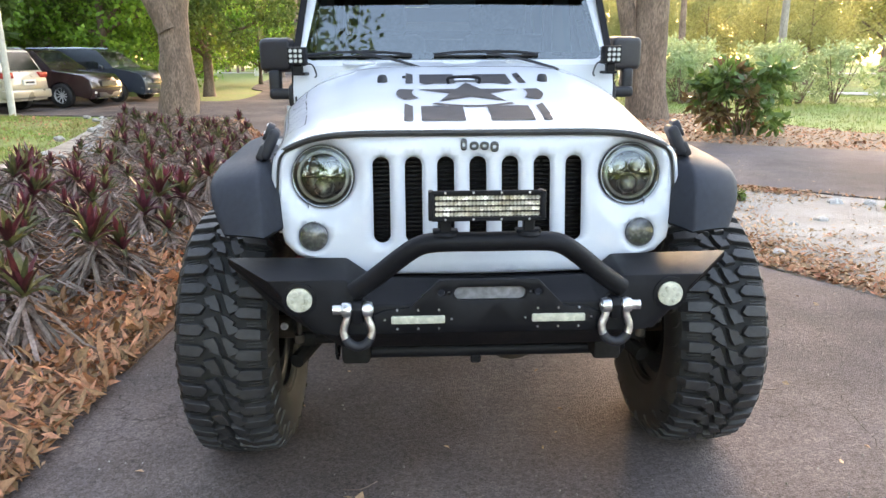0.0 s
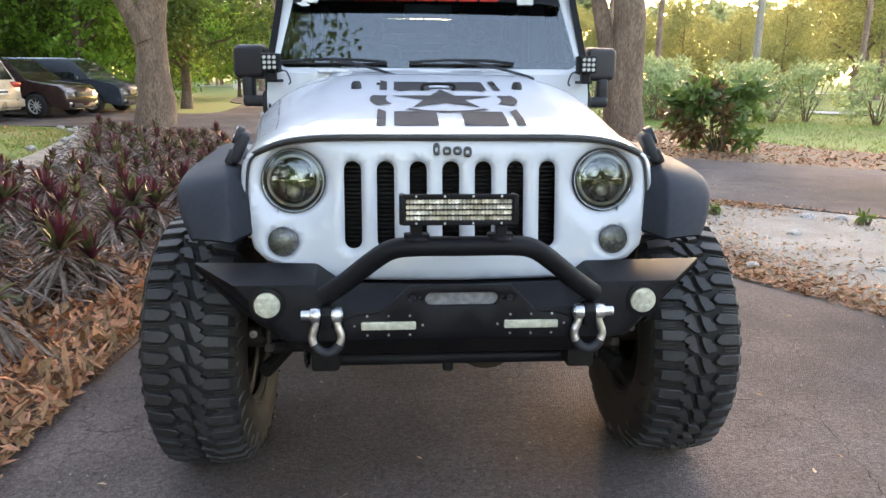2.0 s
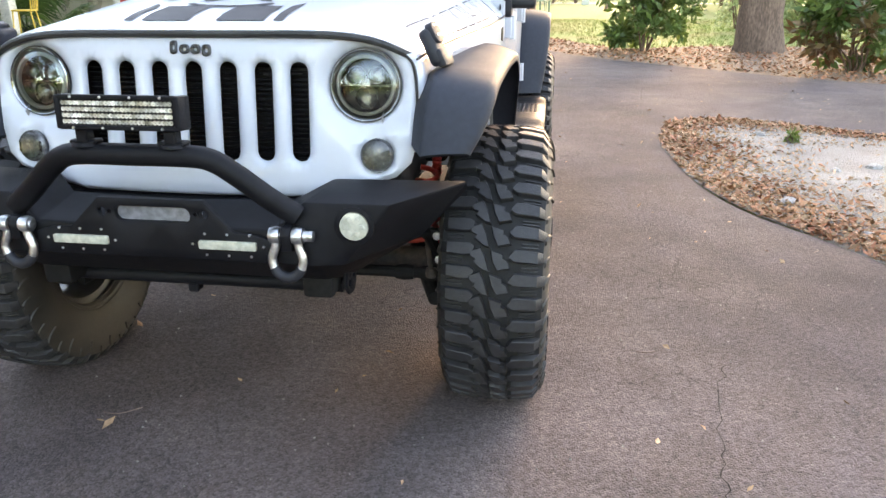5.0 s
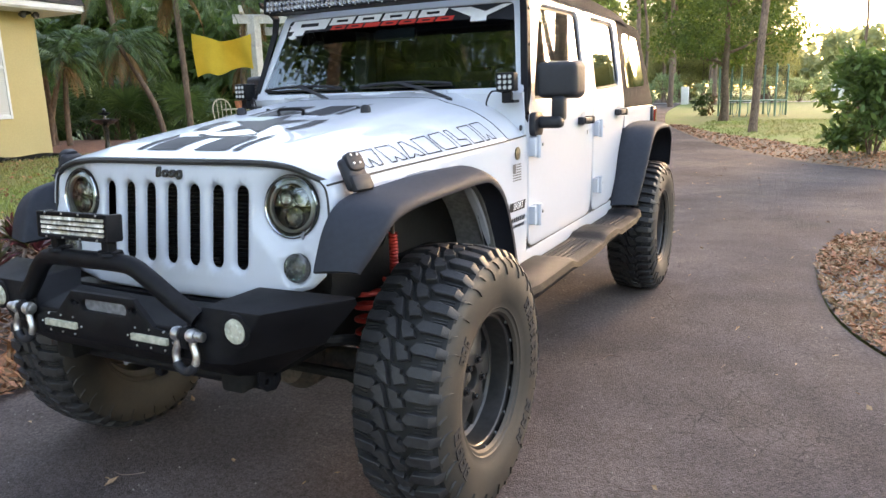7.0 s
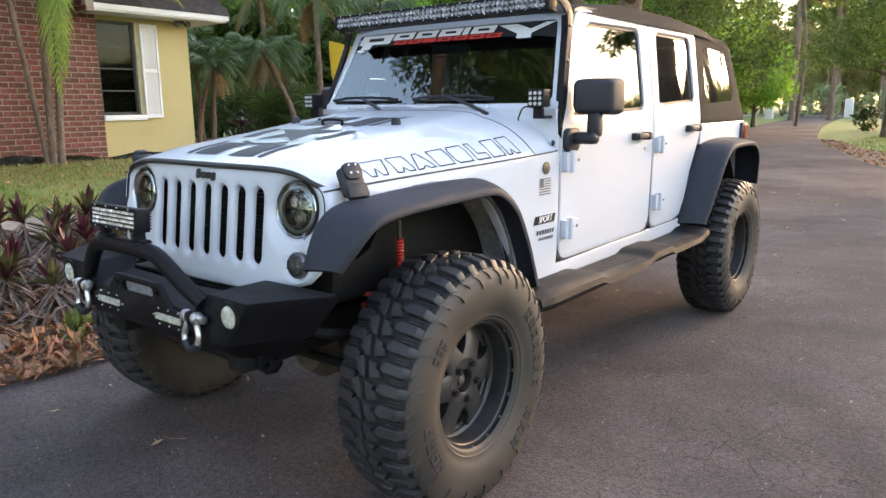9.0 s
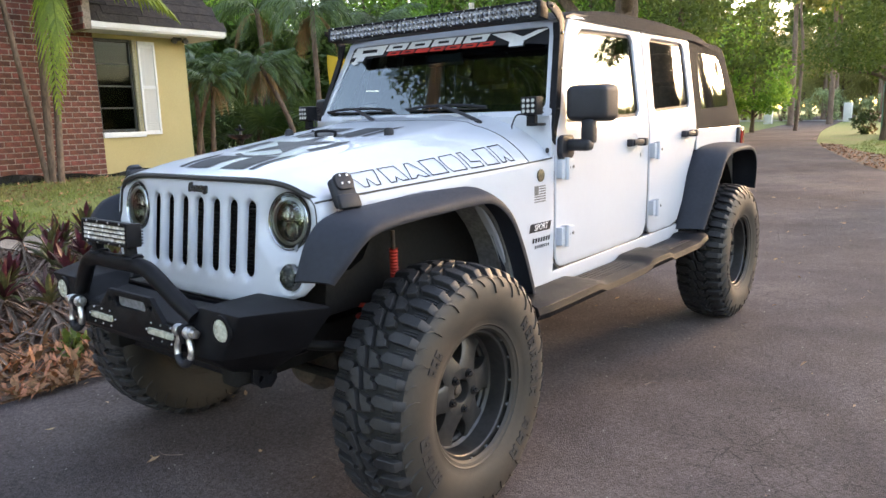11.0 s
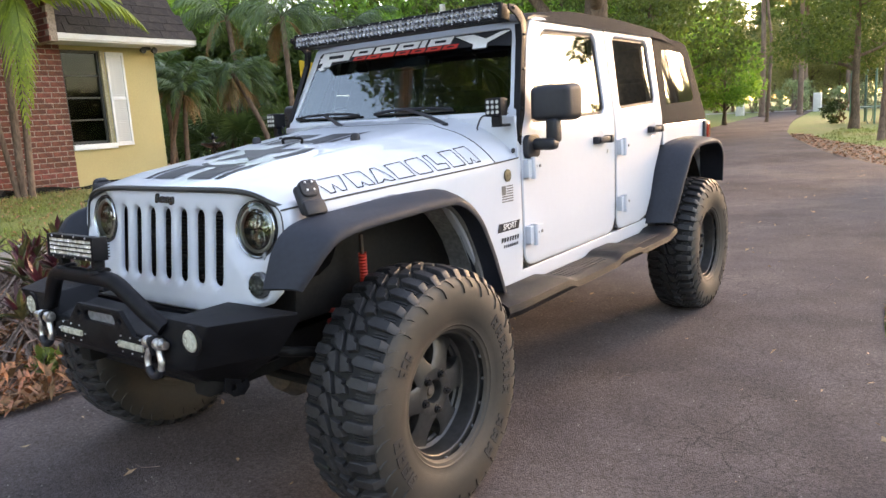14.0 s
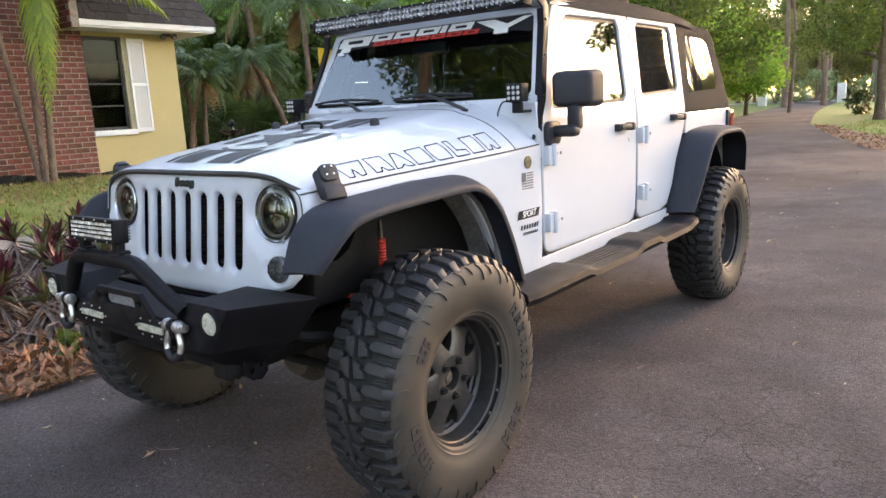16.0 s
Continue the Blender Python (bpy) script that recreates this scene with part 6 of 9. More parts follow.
# handles, hinges and badges
for sx in (-1, 1):
    for y, z in ((4.24, 1.186), (5.0, 1.204)):
        bm = box(0.735, 0.765, y - 0.075, y + 0.07, z - 0.013, z + 0.016, 0.008, 2)
        box(0.72, 0.755, y - 0.085, y - 0.045, z - 0.018, z + 0.018, 0.006, 2, bm)
        box(0.72, 0.77, y + 0.045, y + 0.082, z - 0.020, z + 0.02, 0.008, 2, bm)
        if sx < 0:
            bm = mirror(bm)
        h = cp("door_handle", bm, BLACK_PLASTIC, label="black door handle")
        bm = lathe([(0.042, 0.0), (0.038, -0.002 * sx), (0, -0.0022 * sx)], 20, "x", (sx * 0.7275, y + 0.0, z), None)
        for v in bm.verts:
            v.co.z = z + (v.co.z - z) * 1.1
        cp("handle_cup", bm, WHITE_PAINT, h)
    cp("door_lock", lathe([(0.012, 0), (0.012, 0.003 * sx), (0, 0.004 * sx)], 14, "x", (sx * 0.725, 4.335, 1.12)), ZINC)
    for y, zs in ((3.472, (1.108, 0.817)), (4.487, (1.131, 0.822))):
        for z in zs:
            bm = box(0.722, 0.752, y - 0.032, y + 0.005, z - 0.04, z + 0.04, 0.004, 2)
            join(bm, prism([(y + 0.012, z - 0.035), (y + 0.095, z - 0.022), (y + 0.095, z + 0.034), (y + 0.012, z + 0.045)], 0.722, 0.748, "x", 0.004))
            tube([(0.755, y + 0.008, z - 0.046), (0.755, y + 0.008, z + 0.048)], 0.013, 10, bm)
            if sx < 0:
                bm = mirror(bm)
            hg = cp("door_hinge", bm, WHITE_PAINT, label="white exposed door hinge")
            each("bolt", lathe([(0.007, 0), (0.007, 0.004 * sx), (0, 0.004 * sx)], 6, "x"), STAY_GREY, [(sx * 0.748, y + dy, z + 0.004) for dy in (0.04, 0.075)], hg)
x0 = side_x(3.31, 1.088)
bm = lathe([(0.026, 0.0), (0.026, 0.005), (0.022, 0.006), (0.0, 0.0065)], 24, "x", (x0 - 0.001, 3.31, 1.092))
cp("round_badge", bm, material("bronze_badge", (0.09, 0.08, 0.05), (0.14, 0.12, 0.08), scale=60, rough=(0.4, 0.5), metal=0.6), label="small round bronze badge")
# flag sticker of plain grey bars
bm = bmesh.new()
fx = lambda y, z: V((side_x(y, z) + 0.0015, y, z))
for i in range(7):
    z = 1.045 - 0.0105 * i
    y0 = 3.262 if i > 3 else 3.298
    join(bm, sheet(dense([(y0, z), (3.348, z), (3.348, z + 0.0055), (y0, z + 0.0055)], 0.03), 0.2, fx))
join(bm, sheet(dense([(3.262, 1.012), (3.294, 1.012), (3.294, 1.0505), (3.262, 1.0505)], 0.03), 0.2, fx))
cp("flag_sticker", bm, material("grey_sticker", (0.13, 0.13, 0.135), scale=5, rough=(0.4, 0.5)), label="grey striped flag sticker")
bm = sheet(dense([(3.222, 0.860), (3.382, 0.860), (3.394, 0.896), (3.234, 0.896)], 0.03), 0.2, fx)
plate_s = cp("trim_badge", bm, DECAL, label="black lettered trim badge")
tc = bpy.data.curves.new("lettering", "FONT")
tc.body, tc.size, tc.align_x, tc.align_y, tc.extrude, tc.shear = "SPORT", 0.036, "CENTER", "CENTER", 0.0006, 0.25
to = new("lettering", tc)
dg = bpy.context.evaluated_depsgraph_get()
tm = bpy.data.meshes.new_from_object(to.evaluated_get(dg))
bpy.data.objects.remove(to)
tm.transform(pose(side_x(3.31, 0.878) + 0.003, 3.308, 0.8785, 90, 0, 90))
tm.materials.clear()
tm.materials.append(DECAL_WHITE)
part("lettering", tm, DECAL_WHITE, plate_s)
bm = bmesh.new()
for i in range(7):
    y = 3.245 + 0.02 * i
    join(bm, sheet(dense([(y, 0.815), (y + 0.013, 0.815), (y + 0.017, 0.834), (y + 0.004, 0.834)], 0.03), 0.2, fx))
for i in range(8):
    y = 3.262 + 0.0145 * i
    join(bm, sheet(dense([(y, 0.79), (y + 0.009, 0.79), (y + 0.012, 0.803), (y + 0.003, 0.803)], 0.03), 0.2, fx))
cp("side_badge", bm, DECAL, label="row of small black bars")
for sx in (-1, 1):
    cp("cowl_button", lathe([(0.012, 0), (0.011, 0.005 * sx), (0, 0.007 * sx)], 12, "x", (sx * 0.706, 3.39, 1.19)), BLACK_PLASTIC)
bm = box(0.70, 0.745, 5.99, 6.115, 1.07, 1.215, 0.012, 2)
tl = both("tail_light", bm, BLACK_PLASTIC, "black-framed red tail light")
for t in tl:
    s = 1 if t.data.vertices[0].co.x > 0 else -1
    b2 = prism(rounded(0.07, 0.10, 0.015, 3, 6.055, 1.145), s * 0.74, s * 0.752, "x", 0.003)
    cp("lens", b2, material("red_lens", (0.3, 0.02, 0.015), scale=8, rough=(0.1, 0.2), coat=0.5), t)

# side steps
for sx in (-1, 1):
    def step_z(y):
        a = smooth01((y - 3.52) / 0.08) * (1 - smooth01((y - 4.05) / 0.08)) + smooth01((y - 4.33) / 0.08) * (1 - smooth01((y - 4.80) / 0.08))
        return 0.628 - 0.022 * a
    ys = np.linspace(3.02, 4.97, 60)
    rings = []
    for y in ys:
        z, b = step_z(y), 0.012 * smooth01((abs(y - 4.0) - 0.9) / 0.07)
        sec = [(0.70, z - 0.012), (0.72, z - 0.002), (0.80, z), (0.868 - b, z - 0.002), (0.893 - b, z - 0.014), (0.90 - b, z - 0.04), (0.885 - b, 0.563), (0.85, 0.553), (0.72, 0.563)]
        rings.append([V((sx * x, y, zz)) for x, zz in sec])
    st = cp("side_step", loft(rings, caps=True), BLACK_STEEL, label="black side step with ribbed treads", smooth=40)
    bm = bmesh.new()
    for y0, y1 in ((3.60, 4.03), (4.40, 4.78)):
        k = int((y1 - y0) / 0.024)
        for i in range(k):
            for j in range(5):
                y, x = y0 + (y1 - y0) * (i + 0.5 * (j % 2) + 0.25) / k, 0.745 + 0.024 * j
                lathe([(0.009, 0.0), (0.007, 0.003), (0, 0.0035)], 6, "z", (sx * x, y, step_z(y) - 0.001), bm)
    tagged(cp("tread_stud", bm, BLACK_PLASTIC, st), kind="stuff")
    for y in (3.3, 3.95, 4.6):
        cp("bracket", box(sx * 0.62 - 0.1, sx * 0.62 + 0.1, y - 0.03, y + 0.03, 0.57, 0.595), DARK_UNDER, st)

# soft top
top_keys = [(3.60, 1.768, 0.645), (3.74, 1.812, 0.655), (4.1, 1.846, 0.66), (4.6, 1.85, 0.66), (5.05, 1.838, 0.66), (5.4, 1.815, 0.655), (5.72, 1.765, 0.645), (5.80, 1.735, 0.64)]
kk = spline(top_keys, 8)
rings = []
for p in kk:
    y, z, w = p
    zs = 1.752 if y < 5.2 else 1.752 - 0.04 * smooth01((y - 5.2) / 0.55)
    row = []
    for i in range(25):
        q = -1 + 2 * i / 24
        bow = 0.012 * math.sin(y * 11) * (1 - q * q)
        x = w * math.copysign(min(1, abs(q) * 1.06), q) if abs(q) < 0.94 else math.copysign(w + 0.012, q)
        zz = z - 0.035 * abs(q) ** 3 + bow * 0.5 if abs(q) < 0.94 else zs - 0.004
        row.append(V((x, y, zz)))
    rings.append(row)
soft = cp("soft_top", loft(rings, closed=False), FABRIC, label="black fabric soft top", smooth=50)
qs = [(5.165, 1.225), (6.08, 1.225), (6.075, 1.26), (5.86, 1.68), (5.80, 1.735), (5.70, 1.752), (5.165, 1.765)]
qw = [(5.30, 1.345), (5.82, 1.36), (5.845, 1.385), (5.71, 1.655), (5.68, 1.675), (5.34, 1.685), (5.305, 1.66)]


def fabric_side(y, z):
    return V((side_x(y, z) - 0.006 + 0.006 * noise.noise((y * 5, z * 5, 0)), y, z))


for ob in both("soft_top_side", panel(qs, fabric_side, (-1, 0, 0), [qw], spacing=0.07, edge=0.004, drop=0.002, depth=0.006), FABRIC, "black fabric side with a clear window"):
    s = 1 if ob.data.vertices[0].co.x > 0 else -1
    outward(cp("vinyl_window", sheet(dense(qw, 0.05), 0.06, lambda y, z: V((s * (side_x(y, z) - 0.008 + 0.007 * noise.noise((y * 6, z * 3, 4))), y, z))), CLEAR_VINYL, ob, "rippled clear vinyl window", smooth=70), (s, 0, 0))
back_o = [(-0.70, 0.0), (0.70, 0.0), (0.64, 1.0), (-0.64, 1.0)]
back_i = [(-0.52, 0.2), (0.52, 0.2), (0.48, 0.8), (-0.48, 0.8)]
bk = lambda x, h: V((x, 6.08 - 0.28 * h, 1.225 + 0.51 * h))
rear_wall = cp("soft_top_back", panel(back_o, bk, (0, -1, 0), [back_i], spacing=0.1, depth=0.006), FABRIC)
outward(cp("vinyl_window", sheet(dense(back_i, 0.1), 0.2, lambda x, h: bk(x, h) + V((0, -0.004, 0))), CLEAR_VINYL, rear_wall), (0, 1, 0))

# cabin
bm = box(-0.66, 0.66, 3.42, 3.72, 1.02, 1.24, 0.04, 3)
join(bm, prism(rounded(0.42, 0.12, 0.05, 4, 0.36, 1.25), 3.52, 3.72, "y", 0.01))
cp("dashboard", bm, BLACK_PLASTIC, label="black dashboard")
bm = lathe([(0.185 + 0.015 * math.cos(a), 0.015 * math.sin(a)) for a in np.linspace(0, 2 * math.pi, 9)], 28, "y", (0, 0, 0))
for a in (0, 120, 240):
    tube([(0, 0, 0), (0.18 * math.sin(radians(a)), 0, 0.18 * math.cos(radians(a)))], 0.015, 6, bm)
bmesh.ops.transform(bm, matrix=pose(0.36, 3.82, 1.20, -22, 0, 0), verts=bm.verts)
cp("steering_wheel", bm, BLACK_PLASTIC)
for cx, y, w in ((-0.36, 4.15, 0.50), (0.36, 4.15, 0.50), (0.0, 5.15, 1.15)):
    bm = box(cx - w / 2, cx + w / 2, y - 0.25, y + 0.25, 0.84, 0.98, 0.05, 3)
    seat = cp("seat", bm, SEAT, label="dark cloth seat")
    bm = box(-w / 2, w / 2, -0.06, 0.06, 0, 0.56, 0.05, 3, m=pose(cx, y + 0.27, 0.95, -12, 0, 0))
    cp("backrest", bm, SEAT, seat)
    for hx in ((cx,) if w < 1 else (-0.36, 0.36)):
        bm = box(-0.13, 0.13, -0.045, 0.045, 0, 0.19, 0.04, 3, m=pose(hx, y + 0.40, 1.53, -8, 0, 0))
        cp("headrest", bm, SEAT, seat)
bm = bmesh.new()
for sx in (-1, 1):
    tube(spline([(sx * 0.60, 3.66, 1.70), (sx * 0.60, 4.2, 1.735), (sx * 0.60, 4.9, 1.735), (sx * 0.60, 5.5, 1.62), (sx * 0.60, 5.85, 1.2)], 5), 0.03, 8, bm)
    tube([(sx * 0.61, 4.44, 0.8), (sx * 0.60, 4.44, 1.72)], 0.032, 8, bm)
tube([(-0.6, 4.44, 1.735), (0.6, 4.44, 1.735)], 0.03, 8, bm)
cp("roll_bar", bm, BLACK_PLASTIC, label="padded black roll bar")
bm = box(-0.11, 0.11, 3.60, 3.63, 1.585, 1.645, 0.012, 2)
tube([(0, 3.61, 1.64), (0, 3.585, 1.69)], 0.01, 6, bm)
cp("rear_view_mirror", bm, BLACK_PLASTIC)


# wheels
def crown_r(x):
    """Radius of the tread face across the tyre: flat in the middle, falling away over the shoulder."""
    x = abs(x)
    return 0.4385 - 1.25 * max(0.0, x - 0.025) ** 2 - 1.15 * max(0.0, x - 0.122)


def tyre_mesh():
    deep = 0.0175
    prof = [(0.218, -0.118), (0.226, -0.128), (0.236, -0.131), (0.240, -0.136), (0.246, -0.136), (0.262, -0.144), (0.29, -0.152), (0.315, -0.155), (0.345, -0.155), (0.372, -0.151), (0.390, -0.145), (0.402, -0.137)]
    prof += [(crown_r(x) - deep, x) for x in (-0.124, -0.11, -0.08, -0.04)]
    prof += [(r, -x) for r, x in prof[::-1]]
    bm = lathe(prof, 108, "x")
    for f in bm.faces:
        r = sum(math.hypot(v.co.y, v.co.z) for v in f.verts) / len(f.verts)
        # groove floors take the darker rubber with painted shade
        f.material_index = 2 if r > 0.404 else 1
    n = 42
    pitch = 2 * math.pi / n

    def at(u, x, r):
        return bm.verts.new((x, r * math.sin(u * pitch), r * math.cos(u * pitch)))

    def block(poly, u0):
        """A tread block with sloping walls and a softened upper edge."""
        cu, cx = sum(p[0] for p in poly) / len(poly), sum(p[1] for p in poly) / len(poly)
        rows = []
        for drop, k in ((deep + 0.003, 1.08), (0.0022, 1.0), (0.0, 0.93)):
            rows.append([at(u0 + cu + (u - cu) * k, cx + (x - cx) * k, crown_r(cx + (x - cx) * k) - drop) for u, x in poly])
        q = len(poly)
        for a, b in zip(rows, rows[1:]):
            for i in range(q):
                bm.faces.new((a[i], a[(i + 1) % q], b[(i + 1) % q], b[i]))
        bm.faces.new(rows[-1])

    def lug(stations, u0, s):
        """A shoulder lug through (x, from, to) stations, the last one down on the side of the tyre."""
        rows = []
        for x, a, b in stations:
            r, e = crown_r(x), 0.035
            rows.append([at(u0 + s * (a - 0.03), s * x, r - deep - 0.003), at(u0 + s * a, s * x, r - 0.002), at(u0 + s * (a + e), s * x, r), at(u0 + s * (b - e), s * x, r), at(u0 + s * b, s * x, r - 0.002), at(u0 + s * (b + 0.03), s * x, r - deep - 0.003)])
        for a, b in zip(rows, rows[1:]):
            for i in range(5):
                bm.faces.new((a[i], a[i + 1], b[i + 1], b[i]))
        bm.faces.new(rows[0])
        bm.faces.new(rows[-1][::-1])
    mid_a = [(0.33, -0.058), (0.50, -0.030), (0.17, -0.019), (-0.48, -0.006), (-0.44, -0.020), (-0.12, -0.048), (0.02, -0.041), (0.14, -0.058)]
    mid_b = [(0.40, -0.004), (0.24, 0.030), (0.06, 0.029), (-0.02, 0.042), (-0.33, 0.049), (-0.44, 0.016), (-0.06, 0.003)]
    for i in range(n):
        block(mid_a, i)
        block(mid_b, i)
        for s, u0 in ((1, i + 0.06), (-1, i - 0.42)):
            end = 0.1435 if i % 2 else 0.1365
            lug([(0.047, 0.02, 0.14), (0.060, -0.12, 0.40), (0.085, -0.13, 0.40), (0.110, -0.15, 0.36), (0.122, -0.16, 0.34), (end, -0.15, 0.31)], u0, s)
            # two low ribs in the groove between lugs
            for ua in (0.47, 0.62):
                rows = [[at(u0 + s * ua, s * x, crown_r(x) - deep - 0.002), at(u0 + s * (ua + 0.02), s * x, crown_r(x) - deep + 0.005), at(u0 + s * (ua + 0.07), s * x, crown_r(x) - deep + 0.005), at(u0 + s * (ua + 0.09), s * x, crown_r(x) - deep - 0.002)] for x in (0.078, 0.105, 0.124)]
                for a, b in zip(rows, rows[1:]):
                    for k in range(3):
                        bm.faces.new((a[k], a[k + 1], b[k + 1], b[k]))
            # hooked claw on the side wall under each lug
            arc = [(-0.20, 0.400), (0.02, 0.392), (0.20, 0.380), (0.30, 0.364), (0.32, 0.348)] if i % 2 else [(-0.20, 0.400), (-0.02, 0.394), (0.12, 0.384), (0.20, 0.372)]
            rows = []
            for k, (u, r) in enumerate(arc):
                w = 0.15 * (1 - k / (len(arc) - 0.6)) + 0.02
                x0 = float(np.interp(r, [0.29, 0.345, 0.372, 0.390, 0.402], [0.152, 0.155, 0.151, 0.145, 0.137]))
                rows.append([at(u0 + s * (u - w), s * (x0 - 0.003), r), at(u0 + s * (u - w * 0.5), s * (x0 + 0.0055), r), at(u0 + s * (u + w * 0.5), s * (x0 + 0.0055), r), at(u0 + s * (u + w), s * (x0 - 0.003), r)])
            for a, b in zip(rows, rows[1:]):
                for k in range(3):
                    bm.faces.new((a[k], a[k + 1], b[k + 1], b[k])).material_index = 1
            bm.faces.new(rows[-1]).material_index = 1
    # plain raised outline marks on the outer wall
    for start, count, size in ((50, 7, 8.6), (122, 3, 10.5), (232, 4, 9.0), (300, 3, 5.0)):
        for k in range(count):
            a1, w = radians(start + size * k), radians(size * 0.72)
            for ra, rb, aa, ab in ((0.296, 0.338, 0.0, 0.30), (0.296, 0.338, 0.70, 1.0), (0.326, 0.338, 0.30, 0.70), (0.304, 0.314, 0.30, 0.70)):
                vs = []
                for r_, t in ((ra, aa), (rb, aa), (rb, ab), (ra, ab)):
                    xx = float(np.interp(r_, [0.29, 0.315, 0.345], [0.152, 0.155, 0.155])) + 0.003
                    vs.append((xx, r_ * math.sin(a1 + w * t), r_ * math.cos(a1 + w * t)))
                top = [bm.verts.new(p) for p in vs]
                low = [bm.verts.new((p[0] - 0.006, p[1], p[2])) for p in vs]
                bm.faces.new(top)
                for j in range(4):
                    bm.faces.new((low[j], low[(j + 1) % 4], top[(j + 1) % 4], top[j]))
    for v in bm.verts:
        if v.co.z < -0.424:
            v.co.x *= 1 + 0.6 * (-0.424 - v.co.z)
            v.co.z = -0.424
    return mesh_of("tyre", bm, [RUBBER, SIDEWALL, GROOVE_SHADE], 30)


RIM_BOLT = material("rim_bolt_steel", (0.16, 0.16, 0.165), (0.26, 0.26, 0.26), scale=20, rough=(0.3, 0.45), metal=0.7)
RIM_DARK = material("black_alloy", (0.042, 0.041, 0.040), (0.062, 0.059, 0.057), scale=9, spec=0.5, rough=(0.32, 0.44), metal=0.5, famount=0.15)


def rim_mesh():
    """Beadlock ring, a step behind it, the deep barrel and the back flange."""
    prof = [(0.216, -0.115), (0.228, -0.118), (0.222, -0.10), (0.20, -0.09), (0.183, -0.04), (0.183, 0.012), (0.190, 0.020), (0.1905, 0.030), (0.200, 0.040), (0.204, 0.088), (0.2055, 0.100), (0.209, 0.104), (0.240, 0.107), (0.2445, 0.104), (0.246, 0.094), (0.228, 0.09)]
    return mesh_of("rim", lathe(prof, 80, "x"), RIM_DARK, 32)


def spoke_mesh():
    """A flat-faced spoke, waisted in the middle, sloping back to the barrel and splayed at its foot."""
    rows = []
    for r, x, w, t in ((0.070, 0.060, 0.040, 0.040), (0.088, 0.059, 0.034, 0.042), (0.110, 0.056, 0.0305, 0.044), (0.140, 0.050, 0.031, 0.046), (0.162, 0.044, 0.035, 0.048), (0.178, 0.039, 0.044, 0.05), (0.192, 0.033, 0.056, 0.05)):
        w *= 1.38
        rows.append([V((x - 0.006, -w, r)), V((x, -w * 0.74, r)), V((x, w * 0.74, r)), V((x - 0.006, w, r)), V((x - t, w * 0.92, r)), V((x - t, -w * 0.92, r))])
    return loft(rows, caps=True)


def hub_mesh():
    bm = lathe([(0.12, -0.10), (0.14, -0.06), (0.14, -0.05), (0.06, -0.045), (0.05, 0.0)], 32, "x")
    return mesh_of("wheel", bm, DARK_UNDER, 40)


tyre_me, rim_me, hub_me = tyre_mesh(), rim_mesh(), hub_mesh()
spoke_me = mesh_of("spoke", spoke_mesh(), RIM_DARK, 28)
cap_me = mesh_of("hub_face", lathe([(0.088, 0.012), (0.087, 0.054), (0.082, 0.060), (0.050, 0.061), (0.042, 0.058), (0.039, 0.050), (0.038, 0.018), (0, 0.016)], 40, "x"), RIM_DARK, 32)
bore_me = mesh_of("axle_end", lathe([(0.030, 0.014), (0.029, 0.036), (0.020, 0.038), (0.017, 0.046), (0.008, 0.050), (0, 0.050)], 20, "x"), RUSTY, 40)
nut_me = mesh_of("lug_nut", lathe([(0.0155, 0.058), (0.0155, 0.0625), (0.0105, 0.0625), (0.0105, 0.072), (0.008, 0.077), (0, 0.078)], 12, "x"), BLACK_GLOSS, 30)
stud_me = mesh_of("rim_bolt", lathe([(0.0068, 0.102), (0.0068, 0.110), (0.005, 0.1125), (0, 0.1125)], 8, "x"), RIM_BOLT, 30)
disc_me = mesh_of("brake_disc", lathe([(0.155, -0.045), (0.155, -0.033), (0.07, -0.033), (0.06, -0.01)], 40, "x"), RUSTY, 40)
calliper_me = mesh_of("brake_calliper", box(-0.06, 0.0, -0.05, 0.05, 0.10, 0.165, 0.012, 2), RIM_BOLT, 35)
for y in (2.577, 5.52):
    for sx in (-1, 1):
        w = cp("wheel", hub_me, DARK_UNDER, label="black alloy wheel with a chunky mud-terrain tyre")
        spin = 32 if y < 3 else 47
        w.matrix_basis = pose(sx * 0.785, y, 0.424, 0, 0, 0 if sx > 0 else 180)
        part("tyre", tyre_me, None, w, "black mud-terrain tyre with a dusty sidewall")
        part("rim", rim_me, None, w)
        part("hub_face", cap_me, None, w)
        part("axle_end", bore_me, None, w, "rusty axle end")
        part("brake_disc", disc_me, None, w)
        part("brake_calliper", calliper_me, None, w, at=pose(0, 0, 0, -50))
        for k in range(6):
            part("spoke", spoke_me, None, w, at=pose(0, 0, 0, spin + 60 * k))
        for k in range(5):
            part("lug_nut", nut_me, None, w, at=pose(0, 0.0635 * math.sin(radians(72 * k + spin)), 0.0635 * math.cos(radians(72 * k + spin))))
        for k in range(16):
            part("rim_bolt", stud_me, None, w, at=pose(0, 0.2255 * math.sin(radians(22.5 * k + 5)), 0.2255 * math.cos(radians(22.5 * k + 5))))

# ---- house ----
HX, HC, BASE, SOFFIT = -8.43, 7.60, 0.55, 2.68
house = thing("house", (HX, 2.0, BASE), "single-storey house of red brick and yellow stucco with shingle roof", "house")


def hp(name, bm, mat, parent=None, label="", smooth=30):
    ob = part(name, bm, mat, parent or house, label, smooth)
    if parent is None:
        ob.matrix_parent_inverse = Matrix.Translation((-HX, -2.0, -BASE))
    return ob


